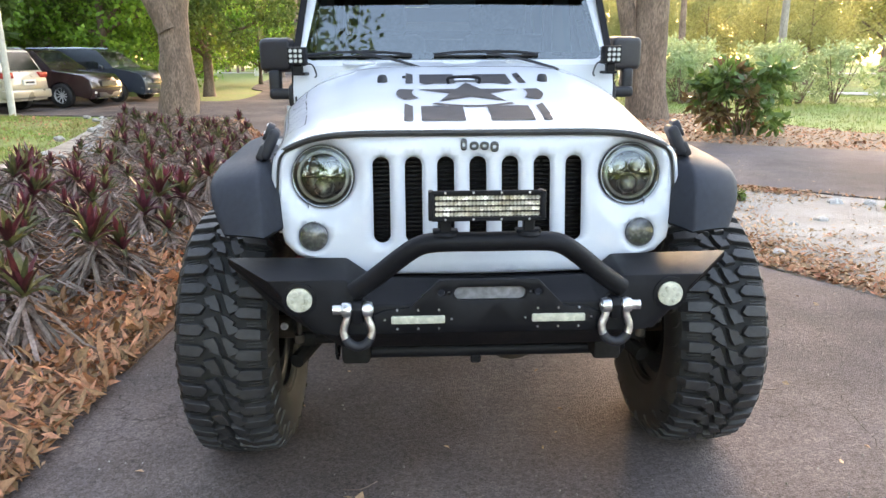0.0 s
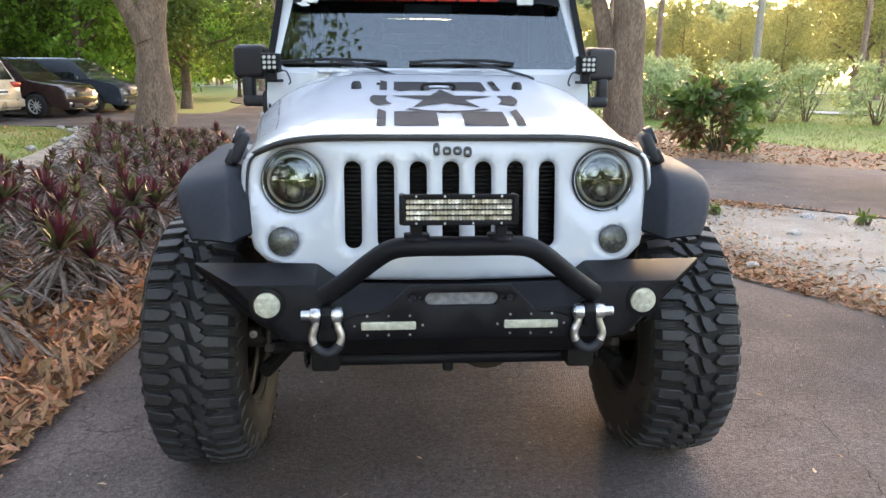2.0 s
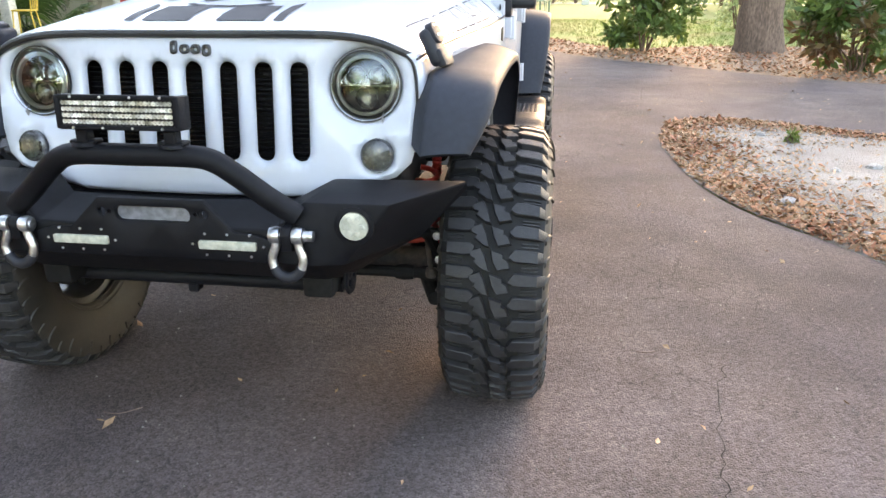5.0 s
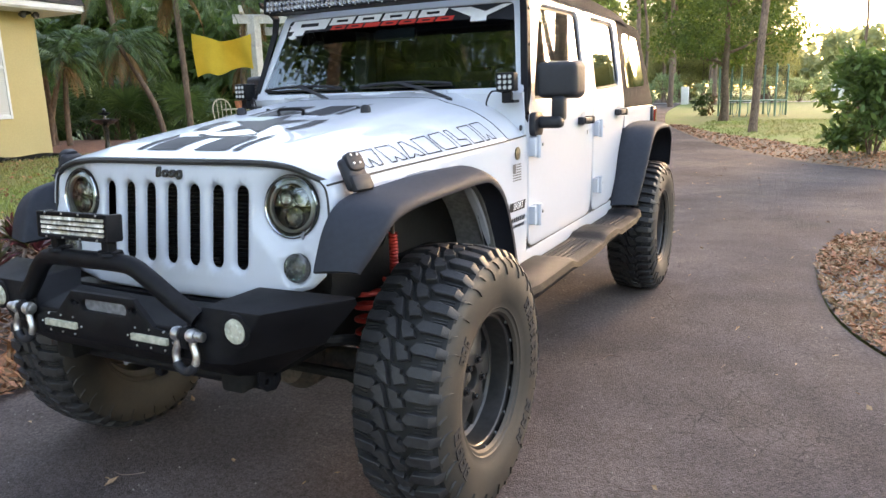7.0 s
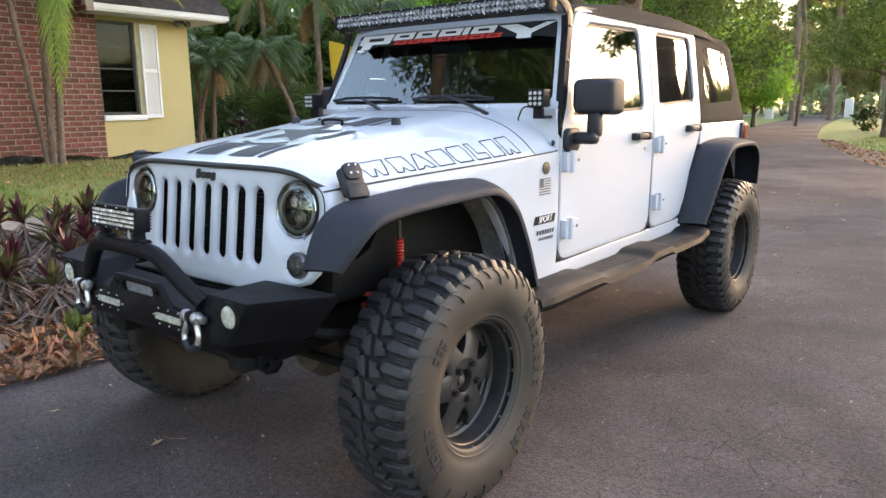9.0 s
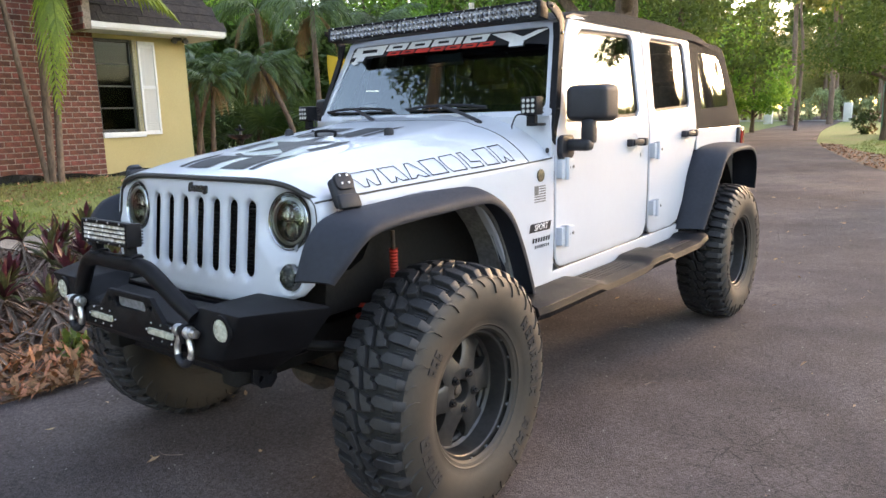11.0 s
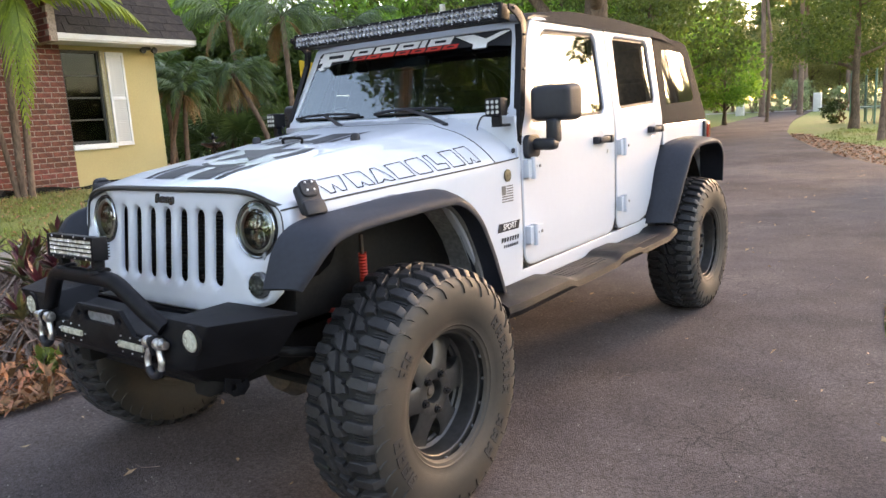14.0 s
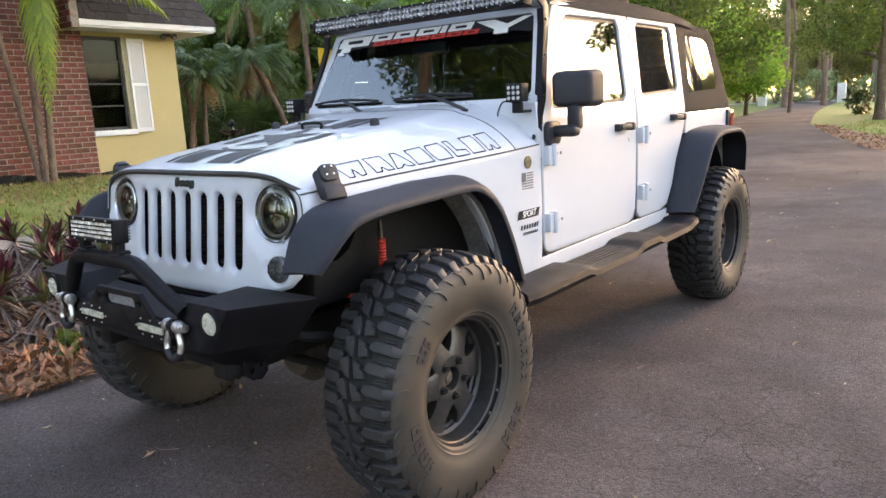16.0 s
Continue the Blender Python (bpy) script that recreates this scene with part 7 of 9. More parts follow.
WY0, WY1, WZ0, WZ1 = 6.10, 6.70, 1.235, 2.62
bm = box(HX - 0.2, HX, WY1, HC, BASE, SOFFIT)
box(HX - 0.2, HX, WY0, WY1, BASE, WZ0, bm=bm)
box(HX - 0.2, HX, WY0, WY1, WZ1, SOFFIT, bm=bm)
box(HX - 7, HX - 0.2, HC - 0.2, HC, BASE, SOFFIT, bm=bm)
hp("wall", bm, YELLOW_WALL, label="smooth yellow stucco wall")
brick_wall = hp("brick_wall", box(HX - 0.2, HX + 0.009, -5, WY0 - 0.004, BASE, 4.7), MORTAR, label="red brick wall with pale mortar")
win = hp("window", box(HX - 0.17, HX - 0.15, WY0, WY1, WZ0, WZ1), DARK_GAP, label="dark four-pane awning window")
bm = bmesh.new()
for y0, y1, z0, z1 in ((WY0, WY0 + 0.04, WZ0, WZ1), (WY1 - 0.04, WY1, WZ0, WZ1), (WY0, WY1, WZ0, WZ0 + 0.04), (WY0, WY1, WZ1 - 0.04, WZ1)):
    box(HX - 0.10, HX - 0.05, y0, y1, z0, z1, 0.004, 1, bm)
hp("window_frame", bm, DARK_GAP, win)
ph = (WZ1 - WZ0 - 0.08) / 4
for i in range(4):
    z = WZ0 + 0.04 + ph * i
    hp("pane", box(HX - 0.082, HX - 0.078, WY0 + 0.04, WY1 - 0.04, z + 0.012, z + ph - 0.006), glass_material("window_pane", (0.25, 0.26, 0.24), ior=1.22) if i == 0 else bpy.data.materials["window_pane"], win)
    hp("glazing_bar", box(HX - 0.095, HX - 0.06, WY0 + 0.03, WY1 - 0.03, z - 0.012, z + 0.012, 0.003, 1), DARK_GAP, win)
hp("window_jamb", box(HX - 0.15, HX + 0.002, WY1 - 0.004, WY1 + 0.05, WZ0, WZ1, 0.003, 1), material("tan_jamb", (0.36, 0.30, 0.19), (0.42, 0.35, 0.22), scale=6, rough=(0.6, 0.8)), win)
hp("window_sill", box(HX - 0.06, HX + 0.05, WY0 - 0.01, WY1 + 0.07, WZ0 - 0.075, WZ0 + 0.005, 0.006, 2), WHITE_TRIM, win, "white window sill")
SY0, SY1, SZ0, SZ1 = WY1 + 0.065, WY1 + 0.35, 1.19, 2.60
shut = hp("shutter", box(HX + 0.002, HX + 0.012, SY0, SY1, SZ0, SZ1), WHITE_TRIM, label="white louvred shutter")
bm = bmesh.new()
for y0, y1, z0, z1 in ((SY0, SY0 + 0.035, SZ0, SZ1), (SY1 - 0.035, SY1, SZ0, SZ1), (SY0 + 0.035, SY1 - 0.035, SZ0, SZ0 + 0.06), (SY0 + 0.035, SY1 - 0.035, SZ1 - 0.05, SZ1), (SY0 + 0.035, SY1 - 0.035, 1.88, 1.92)):
    box(HX + 0.012, HX + 0.036, y0, y1, z0, z1, 0.003, 1, bm)
hp("shutter_frame", bm, WHITE_TRIM, shut)
slat = mesh_of("slat", box(-0.002, 0.002, SY0 + 0.036, SY1 - 0.036, -0.016, 0.016), WHITE_TRIM, 30)
for i in range(44):
    z = SZ0 + 0.08 + i * 0.0285
    if z < SZ1 - 0.07 and abs(z - 1.90) > 0.03:
        part("slat", slat, None, shut, at=pose(HX + 0.022, 0, z, 0, 28, 0))
# roof
RY0 = 5.84
RX0, RX1, RZ0, RZ1, RY = HX + 0.52, HX - 0.55, SOFFIT + 0.10, SOFFIT + 1.95, HC + 0.46
bm = bmesh.new()
q = [bm.verts.new(p) for p in ((RX0, RY0, RZ0), (RX0, RY, RZ0), (RX1, RY - 0.75, RZ1), (RX1, RY0, RZ1), (-16, RY, RZ0), (-16, RY - 0.75, RZ1), (RX0, RY0, SOFFIT), (RX1, RY0, SOFFIT))]
bm.faces.new((q[0], q[1], q[2], q[3]))
bm.faces.new((q[1], q[4], q[5], q[2]))
bm.faces.new((q[3], q[2], q[5]))
bm.faces.new((q[0], q[3], q[7], q[6]))
roof = hp("roof", bm, SHINGLE, label="steep dark brown shingle roof")
bm = box(RX0 - 0.03, RX0, RY0 + 0.003, RY, SOFFIT + 0.02, RZ0 + 0.005, 0.004, 1)
box(-16, RX0, RY - 0.03, RY, SOFFIT + 0.02, RZ0 + 0.005, 0.004, 1, bm)
hp("fascia", bm, WHITE_TRIM, label="white fascia board")
bm = box(-16, RX0 - 0.03, RY0 + 0.003, RY - 0.03, SOFFIT + 0.0, SOFFIT + 0.03)
hp("soffit", bm, WHITE_TRIM, label="white soffit")
lamp_ob = hp("flood_light", box(HX + 0.1, HX + 0.2, 7.34, 7.44, SOFFIT - 0.04, SOFFIT, 0.01, 2), DARK_GAP, label="small twin eave floodlight")
for dy, dx in ((-0.09, 0.03), (0.09, 0.05)):
    bm = bmesh.new()
    m = Matrix.Translation((HX + 0.15 + dx, 7.39 + dy, SOFFIT - 0.05))
    join(bm, lathe([(0, -0.05), (0.025, -0.045), (0.05, 0.03), (0.045, 0.04), (0, 0.035)], 14, "x"), m)
    hp("lamp_head", bm, DARK_GAP, lamp_ob)
# black plastic edging along the wall
pts_e = [(HX + 0.14 + 0.05 * math.sin(1.7 * t) + 0.03 * math.sin(4.1 * t), t) for t in np.arange(-4.0, HC + 0.2, 0.08)]
bm = bmesh.new()
rows = []
for i, (x, y) in enumerate(pts_e):
    h = 0.085 + 0.04 * math.sin(2.3 * y) * math.sin(0.9 * y) + 0.02 * math.sin(7 * y)
    rows.append([V((x, y, BASE)), V((x + 0.01, y, rise(x, y) - 0.03 + h)), V((x - 0.008, y, rise(x, y) - 0.03 + h)), V((x - 0.01, y, BASE))])
solo("lawn_edging", loft(rows), BLACK_GLOSS, "crumpled black plastic edging along the house wall", "edging", smooth=40)


# ---- garden things beyond the house ----
def make_fountain():
    ob = thing("bird_bath", (-7.98, 8.22, rise(-7.98, 8.22) - 0.03), "black two-tier bird bath on a slim stem", "bird bath")
    part("stem", lathe([(0.12, 0), (0.13, 0.04), (0.05, 0.08), (0.035, 0.2), (0.04, 0.42), (0.06, 0.46), (0.03, 0.5), (0.02, 0.62)], 18, "z"), BLACK_GLOSS, ob)
    part("bowl", lathe([(0.03, 0.46), (0.12, 0.48), (0.2, 0.53), (0.215, 0.55), (0.2, 0.55), (0.11, 0.505), (0, 0.5)], 24, "z"), BLACK_GLOSS, ob)
    part("upper_bowl", lathe([(0.02, 0.6), (0.07, 0.62), (0.1, 0.65), (0.09, 0.65), (0.05, 0.63), (0.02, 0.64), (0.03, 0.69), (0, 0.72)], 20, "z"), BLACK_GLOSS, ob)


make_fountain()
GALV = material("green_steel", (0.12, 0.24, 0.18), (0.16, 0.30, 0.22), scale=8, rough=(0.4, 0.55))


def make_trampoline(cx, cy):
    ob = thing("trampoline", (cx, cy, -0.04), "round trampoline with green padded enclosure poles on the lawn", "trampoline")
    ring = [(1.5 * math.cos(a), 1.5 * math.sin(a), 0.72) for a in np.linspace(0, 2 * math.pi, 33)]
    part("frame_ring", tube(ring, 0.03, 8), GALV, ob)
    part("safety_pad", lathe([(1.53, 0.70), (1.55, 0.75), (1.3, 0.76), (1.28, 0.73)], 36, "z"), GALV, ob, "green edge pad")
    part("jumping_mat", lathe([(1.3, 0.73), (0, 0.715)], 36, "z"), DARK_GAP, ob)
    for i in range(6):
        a = radians(60 * i + 14)
        c, s = math.cos(a), math.sin(a)
        part("pole", tube([(1.56 * c, 1.56 * s, 0.0), (1.56 * c, 1.56 * s, 2.35), (1.5 * c, 1.5 * s, 2.42)], 0.045, 8), GALV, ob)
        part("leg", tube(spline([(1.5 * c - 0.35 * s, 1.5 * s + 0.35 * c, 0.70), (1.5 * c - 0.3 * s, 1.5 * s + 0.3 * c, 0.02), (1.5 * c + 0.3 * s, 1.5 * s - 0.3 * c, 0.02), (1.5 * c + 0.35 * s, 1.5 * s - 0.35 * c, 0.70)], 4), 0.022, 6), GALV, ob)
    net = material("dark_netting", (0.02, 0.02, 0.02), scale=5, rough=(0.8, 0.9))
    bm = bmesh.new()
    for k in range(96):
        a = 2 * math.pi * k / 96
        tube([(1.5 * math.cos(a), 1.5 * math.sin(a), 0.75), (1.5 * math.cos(a), 1.5 * math.sin(a), 2.3)], 0.004, 3, bm, False)
    for z in np.arange(0.8, 2.35, 0.1):
        tube([(1.5 * math.cos(a), 1.5 * math.sin(a), z) for a in np.linspace(0, 2 * math.pi, 37)], 0.004, 3, bm, False)
    part("net", bm, net, ob, "fine dark netting", smooth=None)


make_trampoline(-0.85, 39.5)


def make_sail():
    ob = thing("shade_cloth", (-10.3, 13.2, rise(-10.3, 13.2)), "sagging bright yellow cloth hung beside a pergola", "shade cloth")
    cloth = material("yellow_cloth", (0.62, 0.40, 0.03), (0.7, 0.47, 0.05), scale=2, rough=(0.75, 0.88), famount=0.08, translucent=0.25)
    d = V((0.72, 0.69, 0))
    bm = grid(lambda u, v: d * ((u - 0.5) * 1.25 + 0.14) + V((0.09 * math.sin(9 * u), -0.08 * math.sin(7 * u + 2 * v), 1.45 + 0.95 * v + 0.22 * u * (1 - v) + 0.05 * math.sin(11 * u) * (1 - v) - 0.16 * math.sin(math.pi * u) * v)), 20, 8)
    part("cloth", bm, cloth, ob, smooth=60)


def make_pergola():
    """Pale timber posts that carry two beams and a row of rafters."""
    wood = material("weathered_white_post", (0.5, 0.48, 0.44), (0.6, 0.58, 0.54), scale=6, rough=(0.7, 0.85))
    base = V((-9.70, 13.78, rise(-9.70, 13.78)))
    ob = thing("pergola", base, "pale weathered timber pergola with open rafters", "pergola")
    for px, py in ((0, 0), (-1.9, 2.3)):
        part("post", box(px - 0.11, px + 0.11, py - 0.11, py + 0.11, -0.1, 2.85, 0.012, 1), wood, ob)
    d, n = V((2.6, 2.2, 0)).normalized(), V((-1.9, 2.3, 0)).normalized()
    for o in (V((0, 0, 2.78)), V((-1.9, 2.3, 2.78))):
        rows = [[o + d * t + n * k + V((0, 0, z)) for k, z in ((-0.05, -0.1), (0.05, -0.1), (0.05, 0.1), (-0.05, 0.1))] for t in (-0.45, 0.95)]
        part("beam", loft(rows, caps=True), wood, ob)
    for q in range(3):
        o = d * (-0.25 + 0.46 * q) + V((0, 0, 2.95))
        rows = [[o + n * t + d * k + V((0, 0, z)) for k, z in ((-0.03, -0.07), (0.03, -0.07), (0.03, 0.07), (-0.03, 0.07))] for t in (-0.5, 3.4)]
        part("rafter", loft(rows, caps=True), wood, ob)


make_pergola()
make_sail()


def make_patio_set(x, y):
    """A small round table with two chairs and pots, under the pergola."""
    cream = material("cream_iron", (0.50, 0.44, 0.30), (0.60, 0.53, 0.38), scale=9, rough=(0.5, 0.65))
    yellow = material("yellow_chair_paint", (0.58, 0.38, 0.05), (0.66, 0.45, 0.09), scale=9, rough=(0.5, 0.65))
    z = rise(x, y) - 0.03
    table = thing("garden_table", (x, y, z), "small round cream iron table with slim splayed legs", "table")
    part("tabletop", lathe([(0, 0.70), (0.37, 0.70), (0.38, 0.715), (0.37, 0.73), (0, 0.73)], 24, "z"), cream, table)
    for k in range(4):
        a = radians(90 * k + 30)
        c, q = math.cos(a), math.sin(a)
        part("leg", tube(spline([(0.12 * c, 0.12 * q, 0.70), (0.10 * c, 0.10 * q, 0.4), (0.30 * c, 0.30 * q, 0.0)], 4), 0.014, 6), cream, table)
    for dx, dy, turn, paint, label in ((-0.62, 0.15, 60, cream, "cream iron garden chair with a curled back"), (0.55, 0.30, -70, yellow, "yellow painted garden chair beside the round table")):
        chair = thing("garden_chair", pose(x + dx, y + dy, z, 0, 0, turn), label, "chair", "chairs round the garden table")
        part("seat", lathe([(0, 0.44), (0.21, 0.44), (0.22, 0.455), (0.20, 0.47), (0, 0.465)], 18, "z"), paint, chair)
        for sx in (-1, 1):
            part("leg", tube([(sx * 0.15, -0.15, 0.45), (sx * 0.19, -0.19, 0.0)], 0.013, 6), paint, chair)
            part("leg", tube([(sx * 0.15, 0.15, 0.45), (sx * 0.19, 0.20, 0.0)], 0.013, 6), paint, chair)
        arch = spline([(-0.18, 0.17, 0.45), (-0.20, 0.21, 0.75), (-0.10, 0.24, 0.92), (0.10, 0.24, 0.92), (0.20, 0.21, 0.75), (0.18, 0.17, 0.45)], 5)
        part("backrest", tube(arch, 0.014, 6), paint, chair)
        for k in (-0.09, 0.0, 0.09):
            part("back_bar", tube([(k, 0.18, 0.46), (k * 1.1, 0.235, 0.90)], 0.009, 5), paint, chair)
    clay = material("terracotta", (0.42, 0.15, 0.07), (0.5, 0.2, 0.1), scale=9, rough=(0.75, 0.9))
    pot = mesh_of("flower_pot", lathe([(0, 0), (0.06, 0), (0.085, 0.13), (0.095, 0.13), (0.095, 0.16), (0.085, 0.16), (0.07, 0.12), (0, 0.12)], 18, "z"), clay, 40)
    for dx, dy in ((-0.1, 0.05), (0.14, -0.06)):
        tagged(new("flower_pot", pot), "orange terracotta pot on the garden table", "flower pot", "pots on the table").matrix_basis = pose(x + dx, y + dy, z + 0.73)


make_patio_set(-9.35, 12.75)
garden_line = [(p.x, p.y) for p in spline([(-12.6, 7.75, 0), (-9.6, 7.7, 0), (-7.6, 7.85, 0), (-7.1, 8.6, 0), (-7.5, 9.9, 0), (-8.7, 10.9, 0), (-10.6, 11.5, 0), (-13, 11.4, 0)], 6, closed=True)]
solo("garden_bed", sheet(garden_line, 0.3, lambda x, y: (x, y, ground_z(x, y) + 0.03 + 0.012 * noise.noise((x * 2, y * 2, 4)))), material("red_mulch", (0.16, 0.065, 0.038), (0.24, 0.11, 0.065), scale=5, rough=(0.85, 0.95), bump=1.0, bscale=45, fscale=70, famount=0.5), "bed of reddish bark mulch under the palms", "plant bed", kind="structure", smooth=60)


# distant white house, fence and power pole
def make_far_house():
    ob = thing("far_house", (9.5, 101, 0), "distant pale house with a grey hipped roof", "house")
    wallm = material("pale_render", (0.62, 0.6, 0.56), (0.7, 0.68, 0.64), scale=2, rough=(0.8, 0.9))
    part("wall", box(-6, 6, 0, 7, -0.1, 2.6), wallm, ob)
    bm = bmesh.new()
    v = [bm.verts.new(p) for p in ((-6.6, -0.6, 2.6), (6.6, -0.6, 2.6), (6.6, 7.6, 2.6), (-6.6, 7.6, 2.6), (-3, 3.5, 5.0), (3, 3.5, 5.0))]
    for f in ((0, 1, 5, 4), (1, 2, 5), (2, 3, 4, 5), (3, 0, 4), (3, 2, 1, 0)):
        bm.faces.new([v[i] for i in f])
    part("roof", bm, material("grey_shingle", (0.16, 0.15, 0.15), (0.22, 0.21, 0.2), scale=3, rough=(0.85, 0.95)), ob, "grey shingle roof")
    for x in (-3.5, 0, 3.5):
        w = part("window", box(x - 0.6, x + 0.6, -0.04, 0.02, 1.0, 2.1), DARK_GAP, ob)
        part("window_frame", box(x - 0.68, x + 0.68, -0.06, -0.03, 0.92, 1.0), WHITE_TRIM, w)
    return ob


make_far_house()
post_me = mesh_of("gate_post", box(-0.3, 0.3, -0.3, 0.3, 0, 1.6, 0.03, 2), WHITE_TRIM, 30)
for x, y in ((-13.9, 66), (-8.6, 70), (3.5, 64)):
    tagged(new("gate_post", post_me), "square white masonry gate post beside the far road", "gate post", "white gate posts").matrix_basis = pose(x, y, -0.05)
far_road = [(-40, 84), (-16, 76), (-4, 70), (20, 62), (60, 50), (60, 54.5), (20, 66), (-4, 74), (-16, 80), (-40, 88)]
solo("far_road", sheet(dense(far_road, 3), 3, lambda x, y: (x, y, 0.012)), material("pale_road", (0.3, 0.29, 0.28), (0.36, 0.35, 0.34), scale=0.6, rough=(0.8, 0.92)), "pale distant road across the lawn", "road", kind="structure", smooth=60)
side_road = [(9, 31), (16, 26), (26, 19), (45, 8), (45, 10.5), (26, 21.6), (16, 28.7), (9, 34)]
solo("side_road", sheet(dense(side_road, 1.5), 1.5, lambda x, y: (x, y, 0.012)), bpy.data.materials["pale_road"], "pale road beyond the shrubs", "road", kind="structure", smooth=60)


def make_pole(x, y, h, r, label):
    ob = thing("utility_pole", (x, y, -0.1), label, "utility pole")
    part("pole", tube([(0, 0, 0), (0, 0, h)], [r, r * 0.7], 12), material("grey_pole_wood", (0.2, 0.17, 0.14), (0.28, 0.24, 0.2), scale=6, rough=(0.8, 0.92), stretch=(1, 1, 0.2)), ob)
    part("cross_arm", box(-0.9, 0.9, -0.05, 0.05, h - 0.7, h - 0.58), bpy.data.materials["grey_pole_wood"], ob)
    return ob


make_pole(14.5, 29.0, 9.5, 0.16, "grey wooden utility pole beyond the shrubs")
cable = tube(spline([(14.5, 29.0, 8.7), (4, 40, 7.4), (-8, 52, 8.5)], 10), 0.02, 5)
solo("power_cable", cable, BLACK_PLASTIC, "slack power cable strung from the pole", "cable")
solo("garden_post", tube([(-9.0, 16.4, 0), (-9.0, 16.4, 4.2)], 0.075, 12), material("pale_post", (0.5, 0.46, 0.4), (0.6, 0.56, 0.5), scale=6, rough=(0.7, 0.85)), "slim pale post at the lawn's edge", "post")

# ---- garden palms, shrubs and woods ----
p1 = thing("palm", (-8.0, 5.06, rise(-8.0, 5.06) - 0.03), "slender palm with hanging feather fronds before the brick wall", "palm")
for f, h, top, r0 in (((0, 0), (0.02, -0.32), 2.6, 0.034), ((0.02, 0.05), (0.06, 0.12), 2.45, 0.05), ((0.04, 0.15), (0.08, 0.30), 2.5, 0.046)):
    path = spline([(f[0], f[1], -0.05), (f[0] * 0.6 + h[0] * 0.4, f[1] * 0.6 + h[1] * 0.4, top * 0.4), (h[0], h[1], top)], 8)
    part("trunk", tube(path, [r0 * (1.2 if i == 0 else 1 + 0.08 * (i % 2)) for i in range(len(path))], 10), BARK, p1, smooth=60)
for az, ln, ri, dr, lf, rc, b0 in ((-28, 1.9, 0.08, 1.0, 0.46, 0.10, (0.15, 0.2, 2.62)), (-20, 1.7, 0.12, 1.0, 0.40, 0.16, (0.15, 0.28, 2.7)), (82, 2.3, 0.55, 0.66, 0.4, 1.0, (0.06, 0.1, 2.5)), (60, 2.0, 0.75, 0.75, 0.4, 0.9, (0.06, 0.1, 2.55)), (285, 1.8, 0.8, 0.8, 0.4, 0.9, (0.02, -0.3, 2.6)),
                                   (250, 1.8, 0.7, 1.0, 0.4, 0.8, (0.02, -0.3, 2.6)), (20, 1.6, 0.9, 0.8, 0.4, 0.7, (0.06, 0.1, 2.5)), (330, 1.7, 0.8, 0.9, 0.4, 0.7, (0.02, -0.3, 2.6))):
    bm = frond(bmesh.new(), b0, radians(az), ln, ri, dr, lf, int(az), 30, width=0.075, hang=0.7, reach=rc)
    part("frond", bm, PALM_LEAF, p1, smooth=None)
p2 = put(make_palm("palm", "clump of short date palms with shaggy trunks", [(0, 0, -0.25, 0.1, 2.0), (0.25, 0.1, 0.2, 0.3, 1.85), (0.15, -0.2, 0.65, -0.1, 1.6)], 14, 0.92, 0.27, PALM_DARK, 11, dead=2, rise0=0.85, droop=0.9, trunk_r=0.052), -11.0, 9.45)
p3 = put(make_palm("palm", "leaning date palm with an orange withered skirt", [(0, 0, -0.75, -0.3, 1.95)], 20, 1.15, 0.32, PALM_DARK, 15, dead=7, trunk_r=0.055), -9.75, 11.0)
p4 = put(make_palm("palm", "tall palm with a straight grey trunk", [(0, 0, -0.2, 0.1, 3.2)], 22, 1.5, 0.40, PALM_DARK, 19, dead=5, trunk_r=0.065), -9.85, 11.75)
for k, (x, y, s, src) in enumerate(((-13.0, 12.5, 1.2, p2), (-15.5, 15, 1.4, p4), (-12.0, 15.5, 1.2, p3), (-13.5, 18, 1.3, p2), (-10.9, 14.5, 1.1, p4), (-17, 12, 1.5, p2))):
    again(src, x, y, 67 * k, s)

bush_a = put(make_shrub("shrub", "dense dark green shrub beside the drive", 2.0, 1.9, LEAF_BUSH, 41, leaf=0.07, per=1700, clumps=46), 2.85, 16.5)
put(make_shrub("shrub", "leathery-leaved shrub with reddish young growth", 1.35, 1.9, LEAF_BUSH, 47, leaf=0.075, per=2200, clumps=38, second=LEAF_RED), 5.6, 12.6)
hedge = put(make_shrub("hedge_shrub", "loose pale green flowering shrub in a row", 1.75, 2.3, HEDGE_LEAF, 53, leaf=0.06, per=700, clumps=40, stems=10), 8.2, 22.5)
hedge_b = put(make_shrub("hedge_shrub", "loose bright green shrub in a row", 1.9, 2.0, HEDGE_LEAF, 59, leaf=0.06, per=600, clumps=34, stems=10), 10.2, 21.0)
tagged(hedge, group="shrubs along the far road")
tagged(hedge_b, group="shrubs along the far road")
for k, (x, y, s) in enumerate(((-19.8, 14.3, 2.1), (-18.9, 16.2, 2.4), (-17.6, 17.8, 2.2), (-16.3, 19.2, 2.4), (-15.0, 20.4, 2.1), (-21.5, 11.8, 2.2), (-14.0, 22.6, 2.0))):
    again(bush_a, x, y, 80 * k, s, "dense dark evergreen thicket at the garden's edge")


